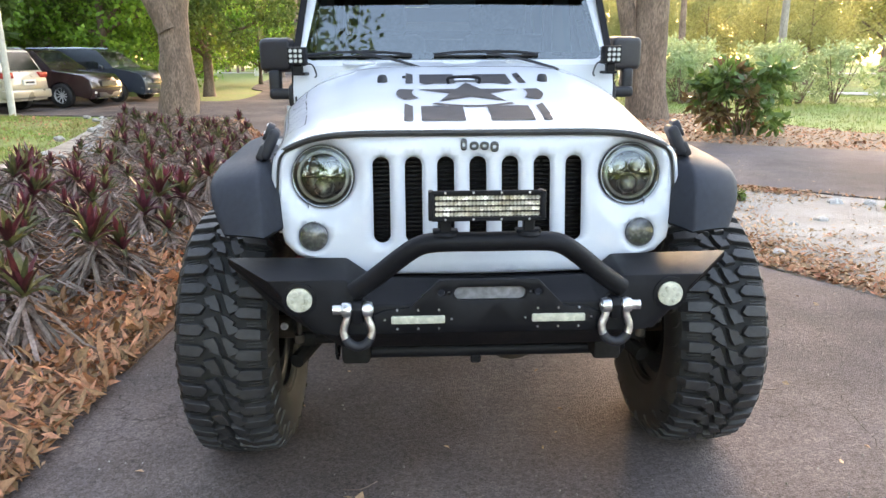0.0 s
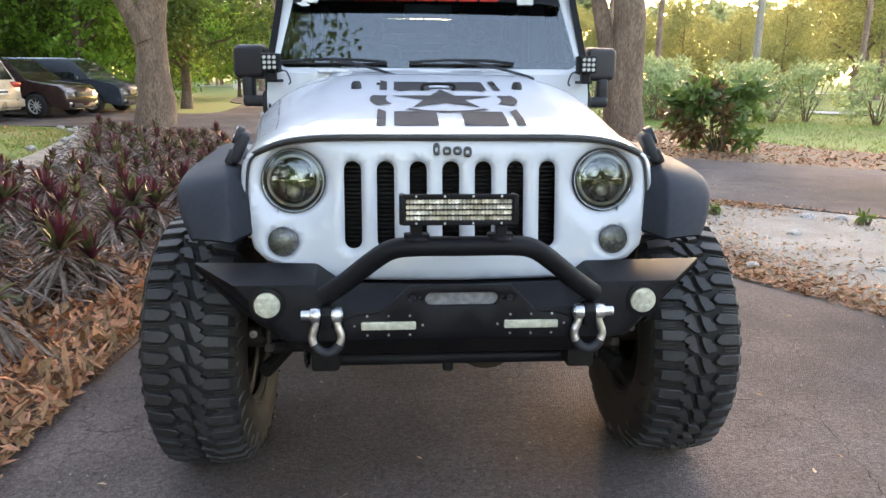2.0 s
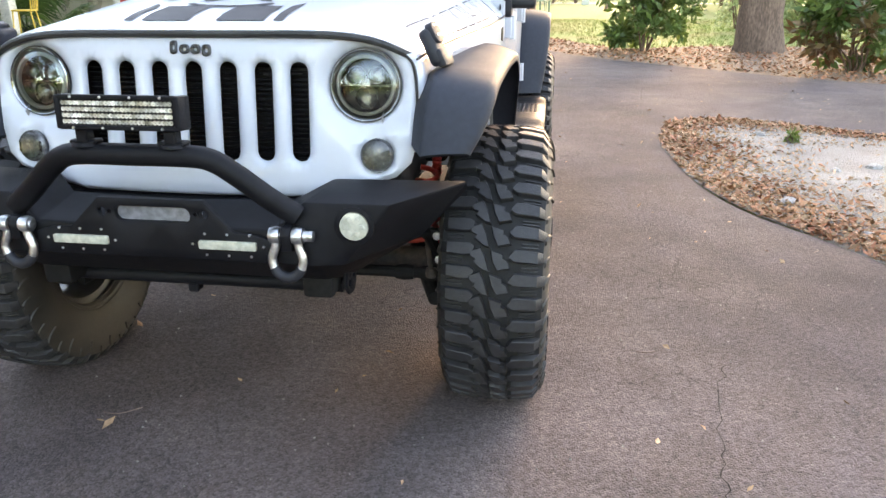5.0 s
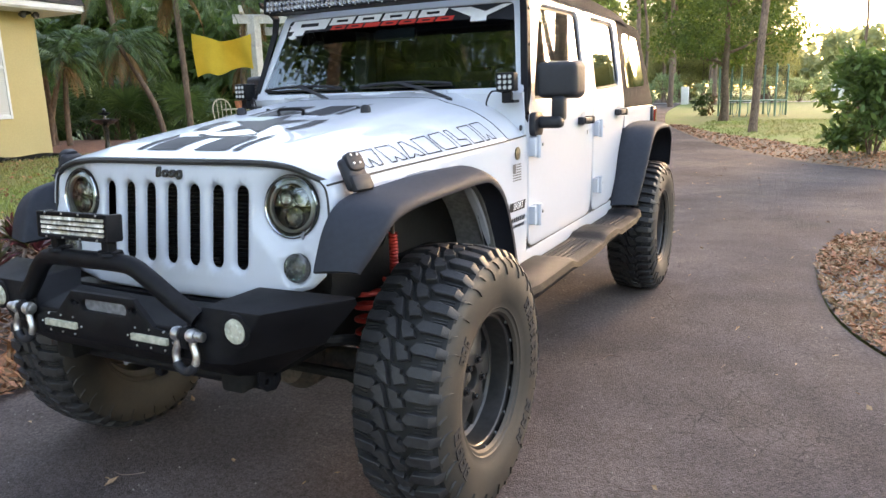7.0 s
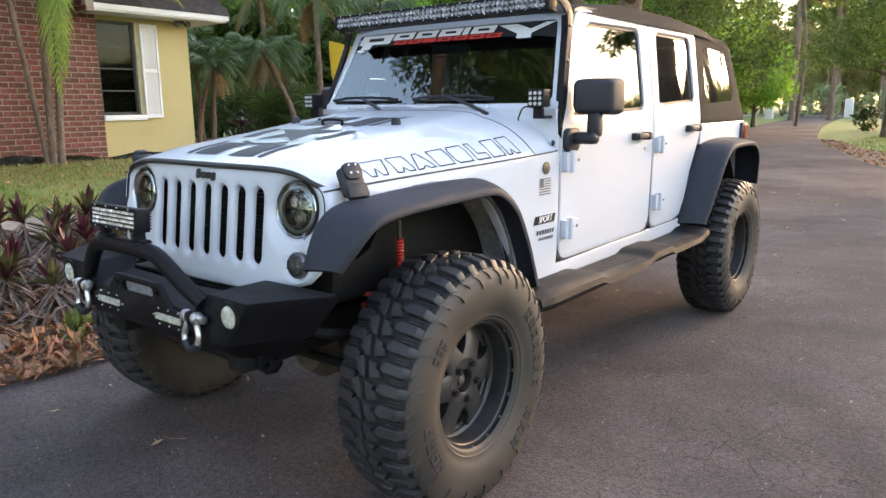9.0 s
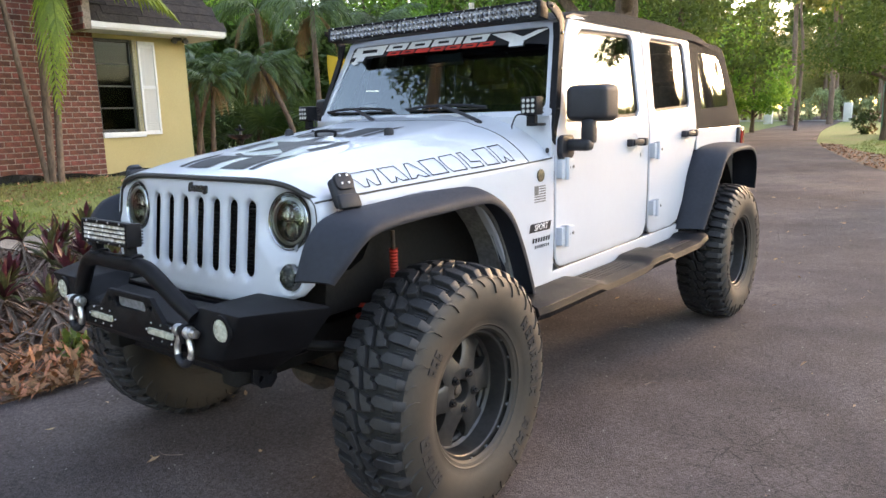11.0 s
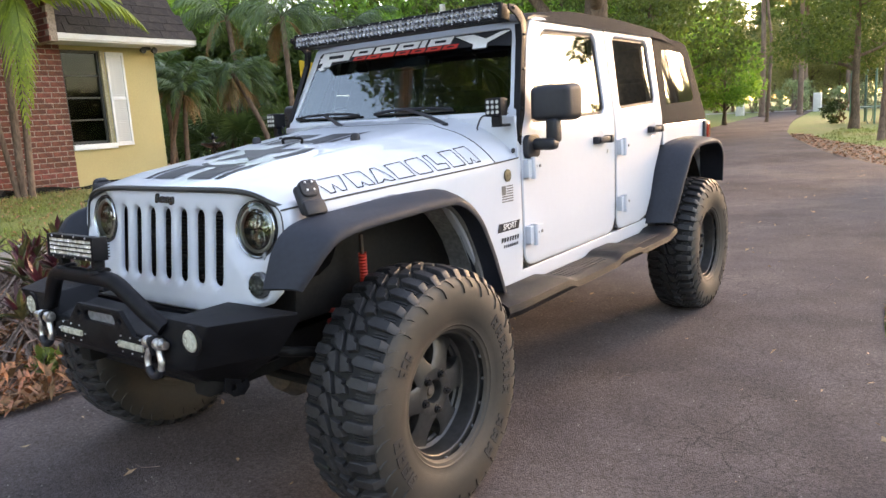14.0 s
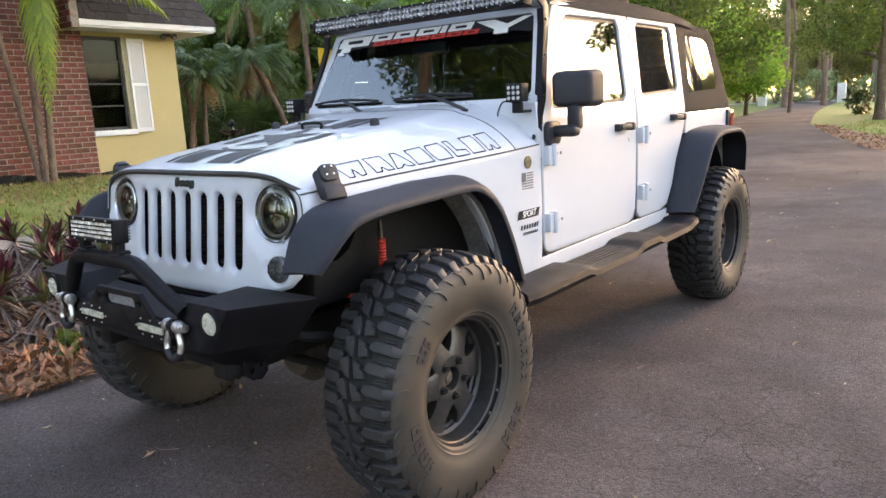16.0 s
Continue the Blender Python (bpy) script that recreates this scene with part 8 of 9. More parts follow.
def make_palmetto(seed):
    """Low clump of fan leaves on slim stalks."""
    r = random.Random(seed)
    ob = thing("palmetto", (0, 0, 0), "low grey-green fan palm with radiating narrow leaflets", "palm", "fan palms under the trees")
    bm = bmesh.new()
    for i in range(15):
        a, up = 2.399 * i, r.uniform(0.35, 1.25)
        d = V((math.cos(a) * math.cos(up), math.sin(a) * math.cos(up), math.sin(up)))
        tip = d * r.uniform(0.7, 1.15)
        part("stalk", tube([(0, 0, 0), tuple(tip * 0.5 + V((0, 0, 0.03))), tuple(tip)], 0.009, 5), PALM_DARK, ob)
        side = V((-math.sin(a), math.cos(a), 0))
        n = d.cross(side).normalized()
        ln = r.uniform(0.55, 0.8)
        for k in range(26):
            q = radians(-128 + 256 * k / 25 + r.uniform(-3, 3))
            e = (d * math.cos(q) + side * math.sin(q)).normalized()
            w = e.cross(n).normalized() * 0.022
            p = [tip, tip + e * ln * 0.5 + w + n * 0.02, tip + e * ln * r.uniform(0.9, 1.05) - V((0, 0, 0.16 * ln)), tip + e * ln * 0.5 - w + n * 0.02]
            bm.faces.new([bm.verts.new(c) for c in p])
    part("leaves", bm, PALM_DARK, ob, smooth=None)
    return ob


fan = put(make_palmetto(5), -13.2, 10.4)
fan_b = put(make_palmetto(8), -12.3, 12.0, 40, 1.1)
for k, (x, y, s) in enumerate(((-14.6, 11.6, 1.2), (-13.8, 13.1, 1.3), (-13.0, 14.2, 1.2), (-12.1, 14.9, 1.2), (-11.3, 12.9, 1.0), (-15.4, 10.4, 1.3), (-11.4, 16.4, 1.2))):
    again(fan if k % 2 else fan_b, x, y, 63 * k, s)
rr = random.Random(77)
for k in range(16):
    t = k / 15
    again(hedge if k % 2 else hedge_b, 6.6 + 16 * t + rr.uniform(-0.5, 0.5), 24.6 - 9.5 * t + rr.uniform(-0.6, 0.6) + (1.6 if k % 3 == 0 else 0), rr.uniform(0, 360), rr.uniform(0.8, 1.15))
for k in range(9):
    again(hedge if k % 2 else hedge_b, -15 + 2.3 * k + rr.uniform(-0.6, 0.6), 76 - 0.9 * k + rr.uniform(-1, 1), rr.uniform(0, 360), rr.uniform(1.2, 1.6))
low = put(make_shrub("low_shrub", "low round garden shrub with orange blooms", 1.1, 1.3, LEAF_DARK, 61, leaf=0.07, per=1500, clumps=22, second=LEAF_RED), -3.2, 40)
again(low, -12.2, 8.6, 40, 0.8)

# trees on the lawn and along the road
put(make_tree("broadleaf_tree", "spreading soft grey-green tree on the lawn", 8.5, 0.17, 0.3, 3.6, LEAF_OAK, 71, leaf=0.085, per=330, clumps=80, forks=8, clump_r=(0.6, 1.1)), -1.5, 33.2)
# leaf colour paled and yellowed, so it carries the wood's sunlit haze
LEAF_HAZE = material("sun_haze_leaf", (0.24, 0.25, 0.085), (0.33, 0.31, 0.12), scale=1.2, rough=(0.5, 0.65), by_island=0.35, translucent=0.55, famount=0.2)
wood_a = put(make_tree("woodland_tree", "tall woodland tree with open olive foliage", 12, 0.22, 0.22, 4.2, LEAF_HAZE, 81, leaf=0.10, per=150, clumps=80, forks=7, clump_r=(0.9, 1.6)), 27, 41)
wood_b = put(make_tree("woodland_tree", "bushy dark green woodland tree", 10, 0.2, 0.12, 4.0, LEAF_OAK, 83, leaf=0.14, per=95, clumps=72, forks=7, clump_r=(0.9, 1.6)), -15, 31)
wood_c = put(make_tree("woodland_tree", "bright green woodland tree with drooping leaves", 9, 0.2, 0.1, 3.8, LEAF_BRIGHT, 89, leaf=0.12, per=130, clumps=70, forks=7, clump_r=(0.8, 1.4)), -12.2, 29.5)
spots = []
rw = random.Random(101)
# dense wood behind the parked cars and the garden
for x, y, s, k in ((-17.5, 27, 0.9, 2), (-20, 31, 1.1, 1), (-24, 28, 1.1, 2), (-13.5, 34.5, 1.1, 1), (-18, 36, 1.2, 2), (-23, 37, 1.2, 1), (-27, 33, 1.2, 2), (-16, 42, 1.1, 1), (-21, 44, 1.2, 2),
                   (-26, 23, 1.1, 1), (-22.5, 19, 1.0, 2), (-22, 14.5, 1.0, 2), (-26, 11, 1.1, 2), (-28, 17, 1.2, 1), (-30, 5, 1.2, 2), (-10.8, 36, 0.7, 2),
                   (-14.5, 47, 1.0, 2), (-18, 56, 1.1, 2), (-19.5, 63, 1.1, 1), (-23, 68, 1.2, 2)):
    spots.append((x, y, s, k))
# open wood towards the evening sky
for i in range(38):
    a = radians(rw.uniform(12, 36) if i > 7 else rw.uniform(-14, -5))
    d = rw.uniform(42, 80) if i > 7 else rw.uniform(78, 98)
    x, y = d * math.sin(a), d * math.cos(a)
    if -9 < x < 0.5 and y < 90 or abs(x - 1.5) < 8 and y < 84:
        continue
    low_gap = 10 < math.degrees(math.atan2(x - 0.7, y - 4)) < 31
    spots.append((x, y, rw.uniform(0.42, 0.55) if low_gap else rw.uniform(0.62, 0.95), 0 if low_gap or rw.random() < 0.6 else 3))
for x, y, s, k in ((-3, 92, 1.2, 0), (-8, 98, 1.2, 1), (-14, 95, 1.2, 0), (-22, 88, 1.3, 1), (-10.5, 75, 1.0, 3), (-8.2, 60, 0.9, 3), (-5.6, 66, 0.9, 3), (-7.9, 82, 1.0, 3), (10, 34, 0.9, 3), (13, 36, 0.8, 3)):
    spots.append((x, y, s, k))
for x, y, s, k in ((-8, 88, 1.0, 0), (-13, 94, 1.1, 0), (-3, 86, 1.0, 0), (-17, 90, 1.1, 0)):
    spots.append((x, y, s, k))
# leaning oak added out of view to shade the bed, lawn and house front
put(make_tree("oak_tree", "unseen leaning oak added to shade the plant bed", 9.8, 0.2, 0.62, 2.5, LEAF_OAK, 67, leaf=0.06, per=560, clumps=52, forks=8, clump_r=(0.6, 1.05), lean=(-0.4, 6.6)), -3.6, -3.9)
# trees at the back of the camera, whose reflections show in the glass
back_oak = put(make_tree("oak_tree", "large fine-leaved live oak across the drive", 10.5, 0.36, 0.26, 3.1, LEAF_DARK, 63, leaf=0.042, per=1150, clumps=52, forks=8, clump_r=(0.7, 1.25)), -5.3, -6.0, size=1.5)
for x, y, s, k in ((-14.5, -1.5, 0.55, 4), (-13, -9, 0.6, 4), (-6.5, -12, 0.75, 4), (9, -22, 0.9, 1), (18, -10, 0.8, 0), (-18, -14, 1.1, 1), (16, -26, 1.1, 1), (3, -32, 1.1, 1), (-9, -28, 1.2, 2), (24, -3, 0.8, 0),
                   (-22, -2, 1.1, 2), (24, -16, 1.1, 1), (30, -6, 0.9, 0), (46, 30, 0.8, 0), (50, 12, 0.8, 1)):
    spots.append((x, y, s, k))
src = (wood_a, wood_b, wood_c, pine_b, back_oak)
for i, (x, y, s, k) in enumerate(spots):
    again(src[k], x, y, (i * 137) % 360, s * rw.uniform(0.92, 1.08), "")
again(pine, -7.25, 45, 20, 0.85)
for x, y, s in ((4.0, 46, 0.8), (6.3, 48, 0.85), (7.6, 62, 0.9)):
    again(pine, x, y, 70 * x, s)
# far tree line that closes the horizon
r_ = np.random.RandomState(9)
cl = []
for i in range(560):
    a = 2 * math.pi * i / 560 + r_.uniform(-0.01, 0.01)
    d = r_.uniform(105, 130)
    h = r_.uniform(1.5, 8.5 if math.degrees(a) < 9 or math.degrees(a) > 356 else 13.0 if math.degrees(a) < 45 else 8.0)
    cl.append(((d * math.sin(a), d * math.cos(a) + 10, h), r_.uniform(2.2, 3.6)))
# distance haze is painted in as this paler leaf colour
FAR_HAZE_LEAF = material("far_haze_leaf", (0.26, 0.29, 0.13), (0.36, 0.37, 0.19), scale=0.3, rough=(0.6, 0.75), by_island=0.3, translucent=0.5, famount=0.2)
solo("far_woods", leaf_cloud("far_woods", cl, 26, 0.75, FAR_HAZE_LEAF, 5), FAR_HAZE_LEAF, "continuous line of distant woodland", "woods", kind="stuff")


# ---- plants of the bed ----
def strap(verts, faces, mats, base, az, length, width, lift, curl, mi, twist=0.0, n=4):
    d = V((math.cos(az), math.sin(az), 0))
    s = V((-d.y, d.x, 0))
    i0 = len(verts)
    for i in range(n + 1):
        t = i / n
        w = width * (0.55 + 0.9 * t) * (1 - t ** 2.2) + 0.001
        p = V(base) + d * length * (t * (1 - lift * 0.75) + 0.12 * curl * t * t) + V((0, 0, length * (lift * t - curl * t * t)))
        f = 0.35 * w
        verts += [tuple(p - s * w * 0.5 + V((0, 0, f))), tuple(p), tuple(p + s * w * 0.5 + V((0, 0, f)))]
    for i in range(n):
        for j in (0, 1):
            a = i0 + 3 * i + j
            faces.append((a, a + 1, a + 4, a + 3))
            mats.append(mi)


def make_bed_plant(seed, green):
    r = random.Random(seed)
    ob = thing("bed_plant", (0, 0, 0), "burgundy strap-leaved plant over a skirt of withered leaves", "plant", "burgundy plants in the bed")
    stem = r.uniform(0.2, 0.32)
    v, f, m = [], [], []
    k = r.randint(17, 25)
    for i in range(k):
        q = i / k
        strap(v, f, m, (0, 0, stem + 0.03 * q), 2.399 * i + r.uniform(-0.25, 0.25), r.uniform(0.22, 0.34) * (1 - 0.25 * q), r.uniform(0.042, 0.060), 0.50 + 0.5 * q + r.uniform(-0.1, 0.1), r.uniform(0.05, 0.5) * (1 - q), 1 if r.random() < green * (1.4 - q) else 0)
    me = raw_mesh("leaves", v, f, [TI_RED, TI_GREEN])
    me.polygons.foreach_set("material_index", m)
    part("leaves", me, None, ob)
    v, f, m = [], [], []
    for i in range(58):
        strap(v, f, m, (r.uniform(-0.03, 0.03), r.uniform(-0.03, 0.03), stem * r.uniform(0.4, 1.08)), r.uniform(0, 6.28), r.uniform(0.13, 0.24), r.uniform(0.022, 0.036), -0.75 + r.uniform(-0.5, 0.3), r.uniform(0.1, 0.9), 0, n=3)
    v = [(x, y, max(z, 0.004)) for x, y, z in v]
    part("withered_skirt", raw_mesh("withered_skirt", v, f, DEAD_GREY), None, ob, "grey-brown withered leaves")
    return ob


kinds = [make_bed_plant(200 + i, 0.2 + 0.13 * i) for i in range(5)]
r = random.Random(12)
placed = []
first = set()
while len(placed) < 205:
    y = r.uniform(-1.0, 13.2)
    left = -4.2 if y < 10 else -4.2 - 0.35 * (y - 10)
    right = -1.92 if y < 9 else -1.92 - 0.33 * (y - 9)
    x = r.uniform(left, right)
    if any((x - a) ** 2 + (y - b) ** 2 < 0.21 ** 2 for a, b in placed):
        continue
    if y < 3.2 and x > -2.15:
        continue
    placed.append((x, y))
    k = r.randrange(5)
    m = pose(x, y, rise(x, y) + 0.01, r.uniform(-9, 9), r.uniform(-9, 9), r.uniform(0, 360)) @ Matrix.Scale(r.uniform(0.75, 1.15) * (1 if y < 7 else 0.75), 4)
    if k in first:
        o = kinds[k].matrix_basis.copy()
        kinds[k].scale = (1, 1, 1)
        copy_thing(kinds[k], m)
        kinds[k].matrix_basis = o
    else:
        first.add(k)
        kinds[k].matrix_basis = m
tv, tf, tm = [], [], []
for i in range(7500):
    y = -1.0 + 16.6 * r.random() ** 1.15
    left, right = (-4.3, -1.85) if y < 9 else (-4.3 - 0.3 * (y - 9), -1.85 - 0.33 * (y - 9))
    x = r.uniform(left, right)
    if y < 4 and x > -2.2 + 0.1 * (y - 3):
        continue
    strap(tv, tf, tm, (x, y, rise(x, y) + r.uniform(0.03, 0.16)), r.uniform(0, 6.28), r.uniform(0.12, 0.26), r.uniform(0.016, 0.03), r.uniform(-0.5, 0.35), r.uniform(0, 0.5), 0, n=2)
solo("withered_leaves", raw_mesh("withered_leaves", tv, tf, DEAD_GREY), DEAD_GREY, "tangle of withered strap leaves between the plants", "withered leaves", kind="stuff")
# small bright weeds
weed = put(make_shrub("weed", "small olive green seedling in the leaf litter", 0.16, 0.2, LEAF_OAK, 91, leaf=0.035, per=26000, clumps=7, stems=4), -1.98, 2.55)
for x, y, s in ((-1.9, 1.7, 1.2), (-2.6, 2.2, 1.0), (4.2, 6.35, 0.8), (4.6, 6.0, 0.7), (3.0, 6.9, 0.7), (5.6, 4.9, 0.9), (-4.6, 5.0, 1.3), (4.0, 3.9, 0.6)):
    again(weed, x, y, 50 * x, s)


# ---- loose leaves, stones and grass ----
def litter(n, place, size, seed, flat=0.35, shape=2.1):
    r = np.random.RandomState(seed)
    verts, faces = [], []
    c = 0
    while c < n:
        p = place(r)
        if p is None:
            continue
        x, y, z = p
        a = r.uniform(0, 2 * math.pi)
        tx, ty = r.normal(0, flat), r.normal(0, flat)
        s = size * r.uniform(0.55, 1.35)
        w, cup = s / shape * r.uniform(0.7, 1.2), r.uniform(-0.2, 0.45)
        e, f = V((math.cos(a), math.sin(a), tx)), V((-math.sin(a), math.cos(a), ty))
        o = V((x, y, z + 0.004 + 0.5 * s * (abs(tx) + 0.6 * abs(ty)) * 0.8))
        i0 = len(verts)
        up = V((0, 0, 1))
        verts += [tuple(o - e * s * 0.5), tuple(o + f * w * 0.5 + up * cup * w), tuple(o + e * s * 0.5), tuple(o - f * w * 0.5 + up * cup * w), tuple(o)]
        faces += [(i0, i0 + 4, i0 + 1), (i0 + 4, i0 + 2, i0 + 1), (i0, i0 + 3, i0 + 4), (i0 + 3, i0 + 2, i0 + 4)]
        c += 1
    return verts, faces


def in_bed(r):
    y = r.uniform(-2, 16)
    left, right = (-4.5, -1.5) if y < 10 else (-4.5 - 0.28 * (y - 10), -1.6 - 0.33 * (y - 9))
    if y > 7 and r.rand() < 0.6:
        return None
    x = right - (right - left) * r.rand() ** 1.6
    return x, y, rise(x, y) + 0.01 + 0.02 * r.rand()


v, f = litter(27000, in_bed, 0.07, 31, flat=0.6, shape=2.9)
solo("leaf_litter", raw_mesh("leaf_litter", v, f, DEAD_LEAF), DEAD_LEAF, "deep brown fallen leaves covering the bed", "fallen leaves", kind="stuff")
isl = [(p[0], p[1]) for p in island_line]


def island_rim(r):
    i = r.randint(0, len(isl))
    a, b = isl[i], isl[(i + 1) % len(isl)]
    if a[0] > 9 or a[1] < -2:
        return None
    t = r.rand()
    x, y = a[0] + (b[0] - a[0]) * t, a[1] + (b[1] - a[1]) * t
    d = abs(r.normal(0, 0.38)) - 0.02
    x2, y2 = x + d * (0.9 if y < 7.4 else 0.3), y - d * (0.7 if y > 5.5 else -0.1)
    if not inside((x2, y2), isl) and r.rand() > 0.04:
        return None
    return x2, y2, -0.015 + 0.018 * r.rand()


v, f = litter(8500, island_rim, 0.046, 36)
solo("leaf_litter", raw_mesh("leaf_litter", v, f, DEAD_LEAF), DEAD_LEAF, "brown fallen leaves banked along the gravel's edge", "fallen leaves", kind="stuff")
v, f = litter(6500, island_rim, 0.036, 37)
solo("leaf_litter", raw_mesh("leaf_litter", v, f, PALE_LEAF), PALE_LEAF, "pale dry leaves round the gravel's edge", "fallen leaves", kind="stuff")


def island_mid(r):
    x, y = r.uniform(2.2, 9), r.uniform(-1, 7.6)
    if not inside((x, y), isl) or noise.noise((x * 0.9, y * 0.9, 5)) < 0.05 and r.rand() > 0.12:
        return None
    return x, y, -0.012


v, f = litter(8000, island_mid, 0.034, 38)
solo("leaf_litter", raw_mesh("leaf_litter", v, f, PALE_LEAF), PALE_LEAF, "scattered dry leaves and chips on pale gravel", "fallen leaves", kind="stuff")
vl = [(p[0], p[1]) for p in verge_line]


def on_verge(r):
    x, y = r.uniform(-3, 16), r.uniform(6.5, 29)
    if not inside((x, y), vl):
        return None
    return x, y, ground_z(x, y) + 0.032


def on_lawn(r):
    x, y = r.uniform(-8.1, -4.6), r.uniform(0, 14)
    return x, y, ground_z(x, y) + 0.012


v, f = litter(5200, on_lawn, 0.05, 43)
solo("leaf_litter", raw_mesh("leaf_litter", v, f, DEAD_LEAF), DEAD_LEAF, "brown leaves scattered over the lawn", "fallen leaves", kind="stuff")
v, f = litter(9000, on_verge, 0.075, 39)
solo("leaf_litter", raw_mesh("leaf_litter", v, f, DEAD_LEAF), DEAD_LEAF, "dry leaves scattered over the verge", "fallen leaves", kind="stuff")
dl = [(p[0], p[1]) for p in drive_line]


def on_drive(r):
    x, y = r.uniform(-1.5, 5), r.uniform(0.5, 16)
    if not inside((x, y), dl):
        return None
    return x, y, drive_z(x, y)


v, f = litter(300, on_drive, 0.028, 40)
more = litter(85, on_drive, 0.042, 44, flat=0.2, shape=1.9)
f += [tuple(k + len(v) for k in q) for q in more[1]]
v += more[0]
solo("fallen_leaves", raw_mesh("fallen_leaves", v, f, PALE_LEAF), PALE_LEAF, "few small dry leaves scattered on the asphalt", "fallen leaves", kind="stuff")
rk = np.random.RandomState(8)
bits = bmesh.new()
for i in range(2400):
    x, y = rk.uniform(-1.4, 4), rk.uniform(0.6, 12)
    if inside((x, y), dl):
        s = rk.uniform(0.0015, 0.0055)
        q = [bits.verts.new((x + s * math.cos(k * 2.1 + i), y + s * math.sin(k * 2.1 + i), drive_z(x, y) + 0.0015)) for k in range(3)] + [bits.verts.new((x, y, drive_z(x, y) + 0.003 + s))]
        for a, b, c in ((0, 1, 3), (1, 2, 3), (2, 0, 3)):
            bits.faces.new((q[a], q[b], q[c]))
solo("grit", bits, GRAVEL, "pale grit and specks on the asphalt", "grit", kind="stuff", smooth=None)
for i in range(40):
    x, y, a = rk.uniform(-1.0, 3.6), rk.uniform(0.8, 10), rk.uniform(0, 6.28)
    ln = rk.uniform(0.05, 0.14)
    z = 0.006
    bm = tube(spline([(x, y, z), (x + ln * 0.5 * math.cos(a), y + ln * 0.5 * math.sin(a), z + 0.004), (x + ln * math.cos(a + 0.5), y + ln * math.sin(a + 0.5), z)], 3), 0.0016, 4)
    solo("twig", bm, DEAD_GREY, "thin dry twig lying on the asphalt", "twig", "twigs on the drive")


# stones
def stone_mesh(seed):
    bm = bmesh.new()
    bmesh.ops.create_icosphere(bm, subdivisions=2, radius=0.5)
    for v in bm.verts:
        v.co *= 1 + 0.35 * noise.noise(v.co * 2.4 + V((seed * 7.7, 0, 0)))
        v.co.z *= 0.6
    return mesh_of("stone", bm, STONE, 30)


stones = [stone_mesh(i) for i in range(4)]
for i in range(90):
    y = rk.uniform(-1, 15)
    x = -4.55 - 0.35 * max(0, y - 10.5) + rk.normal(0, 0.22)
    s = rk.uniform(0.04, 0.16)
    tagged(new("stone", stones[i % 4]), "pale weathered stone beside the plant bed", "stone", "stones along the bed").matrix_basis = pose(x, y, rise(x, y) + 0.02 + 0.15 * s, 0, 0, rk.uniform(0, 360)) @ Matrix.Scale(s, 4)
for i in range(46):
    while True:
        x, y = rk.uniform(2.4, 7), rk.uniform(0.5, 7.4)
        if inside((x, y), isl):
            break
    s = rk.uniform(0.03, 0.13) if i else 0.16
    tagged(new("stone", stones[i % 4]), "pale stone lying on the gravel", "stone", "stones on the gravel").matrix_basis = pose(x, y, -0.01, 0, 0, rk.uniform(0, 360)) @ Matrix.Scale(s, 4)


def blades(n, place, size, seed, mat, label):
    r = np.random.RandomState(seed)
    verts, faces = [], []
    c = 0
    while c < n:
        p = place(r)
        if p is None:
            continue
        c += 1
        for k in range(4):
            a, s = r.uniform(0, 6.28), size * r.uniform(0.5, 1.4)
            x, y = p[0] + r.normal(0, 0.03), p[1] + r.normal(0, 0.03)
            i0 = len(verts)
            dx, dy = math.cos(a), math.sin(a)
            le = r.uniform(0.2, 0.9)
            verts += [(x - dy * 0.004, y + dx * 0.004, p[2]), (x + dy * 0.004, y - dx * 0.004, p[2]), (x + dx * s * le, y + dy * s * le, p[2] + s)]
            faces.append((i0, i0 + 1, i0 + 2))
    return solo("grass", raw_mesh("grass", verts, faces, mat), mat, label, "grass", kind="stuff")


GRASS_BLADE = material("grass_blade", (0.15, 0.25, 0.04), (0.27, 0.26, 0.09), scale=0.55, rough=(0.6, 0.75), by_island=0.4, translucent=0.3)


def house_lawn(r):
    x, y = r.uniform(-8.2, -4.9), r.uniform(0, 15)
    return (x, y, ground_z(x, y)) if noise.noise((x * 0.9, y * 0.9, 1)) > -0.25 or r.rand() < 0.25 else None


def right_lawn(r):
    x, y = r.uniform(-2, 18), r.uniform(11, 34)
    if inside((x, y), vl) or inside((x, y), dl) or x < 3 and y < 22 and x < 1.6:
        return None
    return x, y, ground_z(x, y)


blades(15000, house_lawn, 0.05, 3, GRASS_BLADE, "short patchy lawn grass before the house")
blades(16000, right_lawn, 0.08, 4, GRASS_BLADE, "sunlit lawn grass beyond the verge")

# ---- parked cars ----
CAR_GLASS = material("dark_car_glass", (0.012, 0.013, 0.014), (0.018, 0.019, 0.02), scale=3, rough=(0.05, 0.09), famount=0.05)
CAR_TRIM = material("car_trim", (0.02, 0.02, 0.02), (0.03, 0.03, 0.03), scale=6, rough=(0.5, 0.65))
SILVER_RIM = material("silver_rim", (0.6, 0.6, 0.6), (0.7, 0.7, 0.7), scale=9, rough=(0.25, 0.35), metal=0.2)
RED_LAMP = material("red_lamp", (0.4, 0.02, 0.02), (0.5, 0.04, 0.03), scale=9, rough=(0.15, 0.25), coat=0.5)
CLEAR_LAMP = material("clear_lamp", (0.55, 0.55, 0.54), (0.7, 0.7, 0.7), scale=20, rough=(0.1, 0.2), metal=0.4)


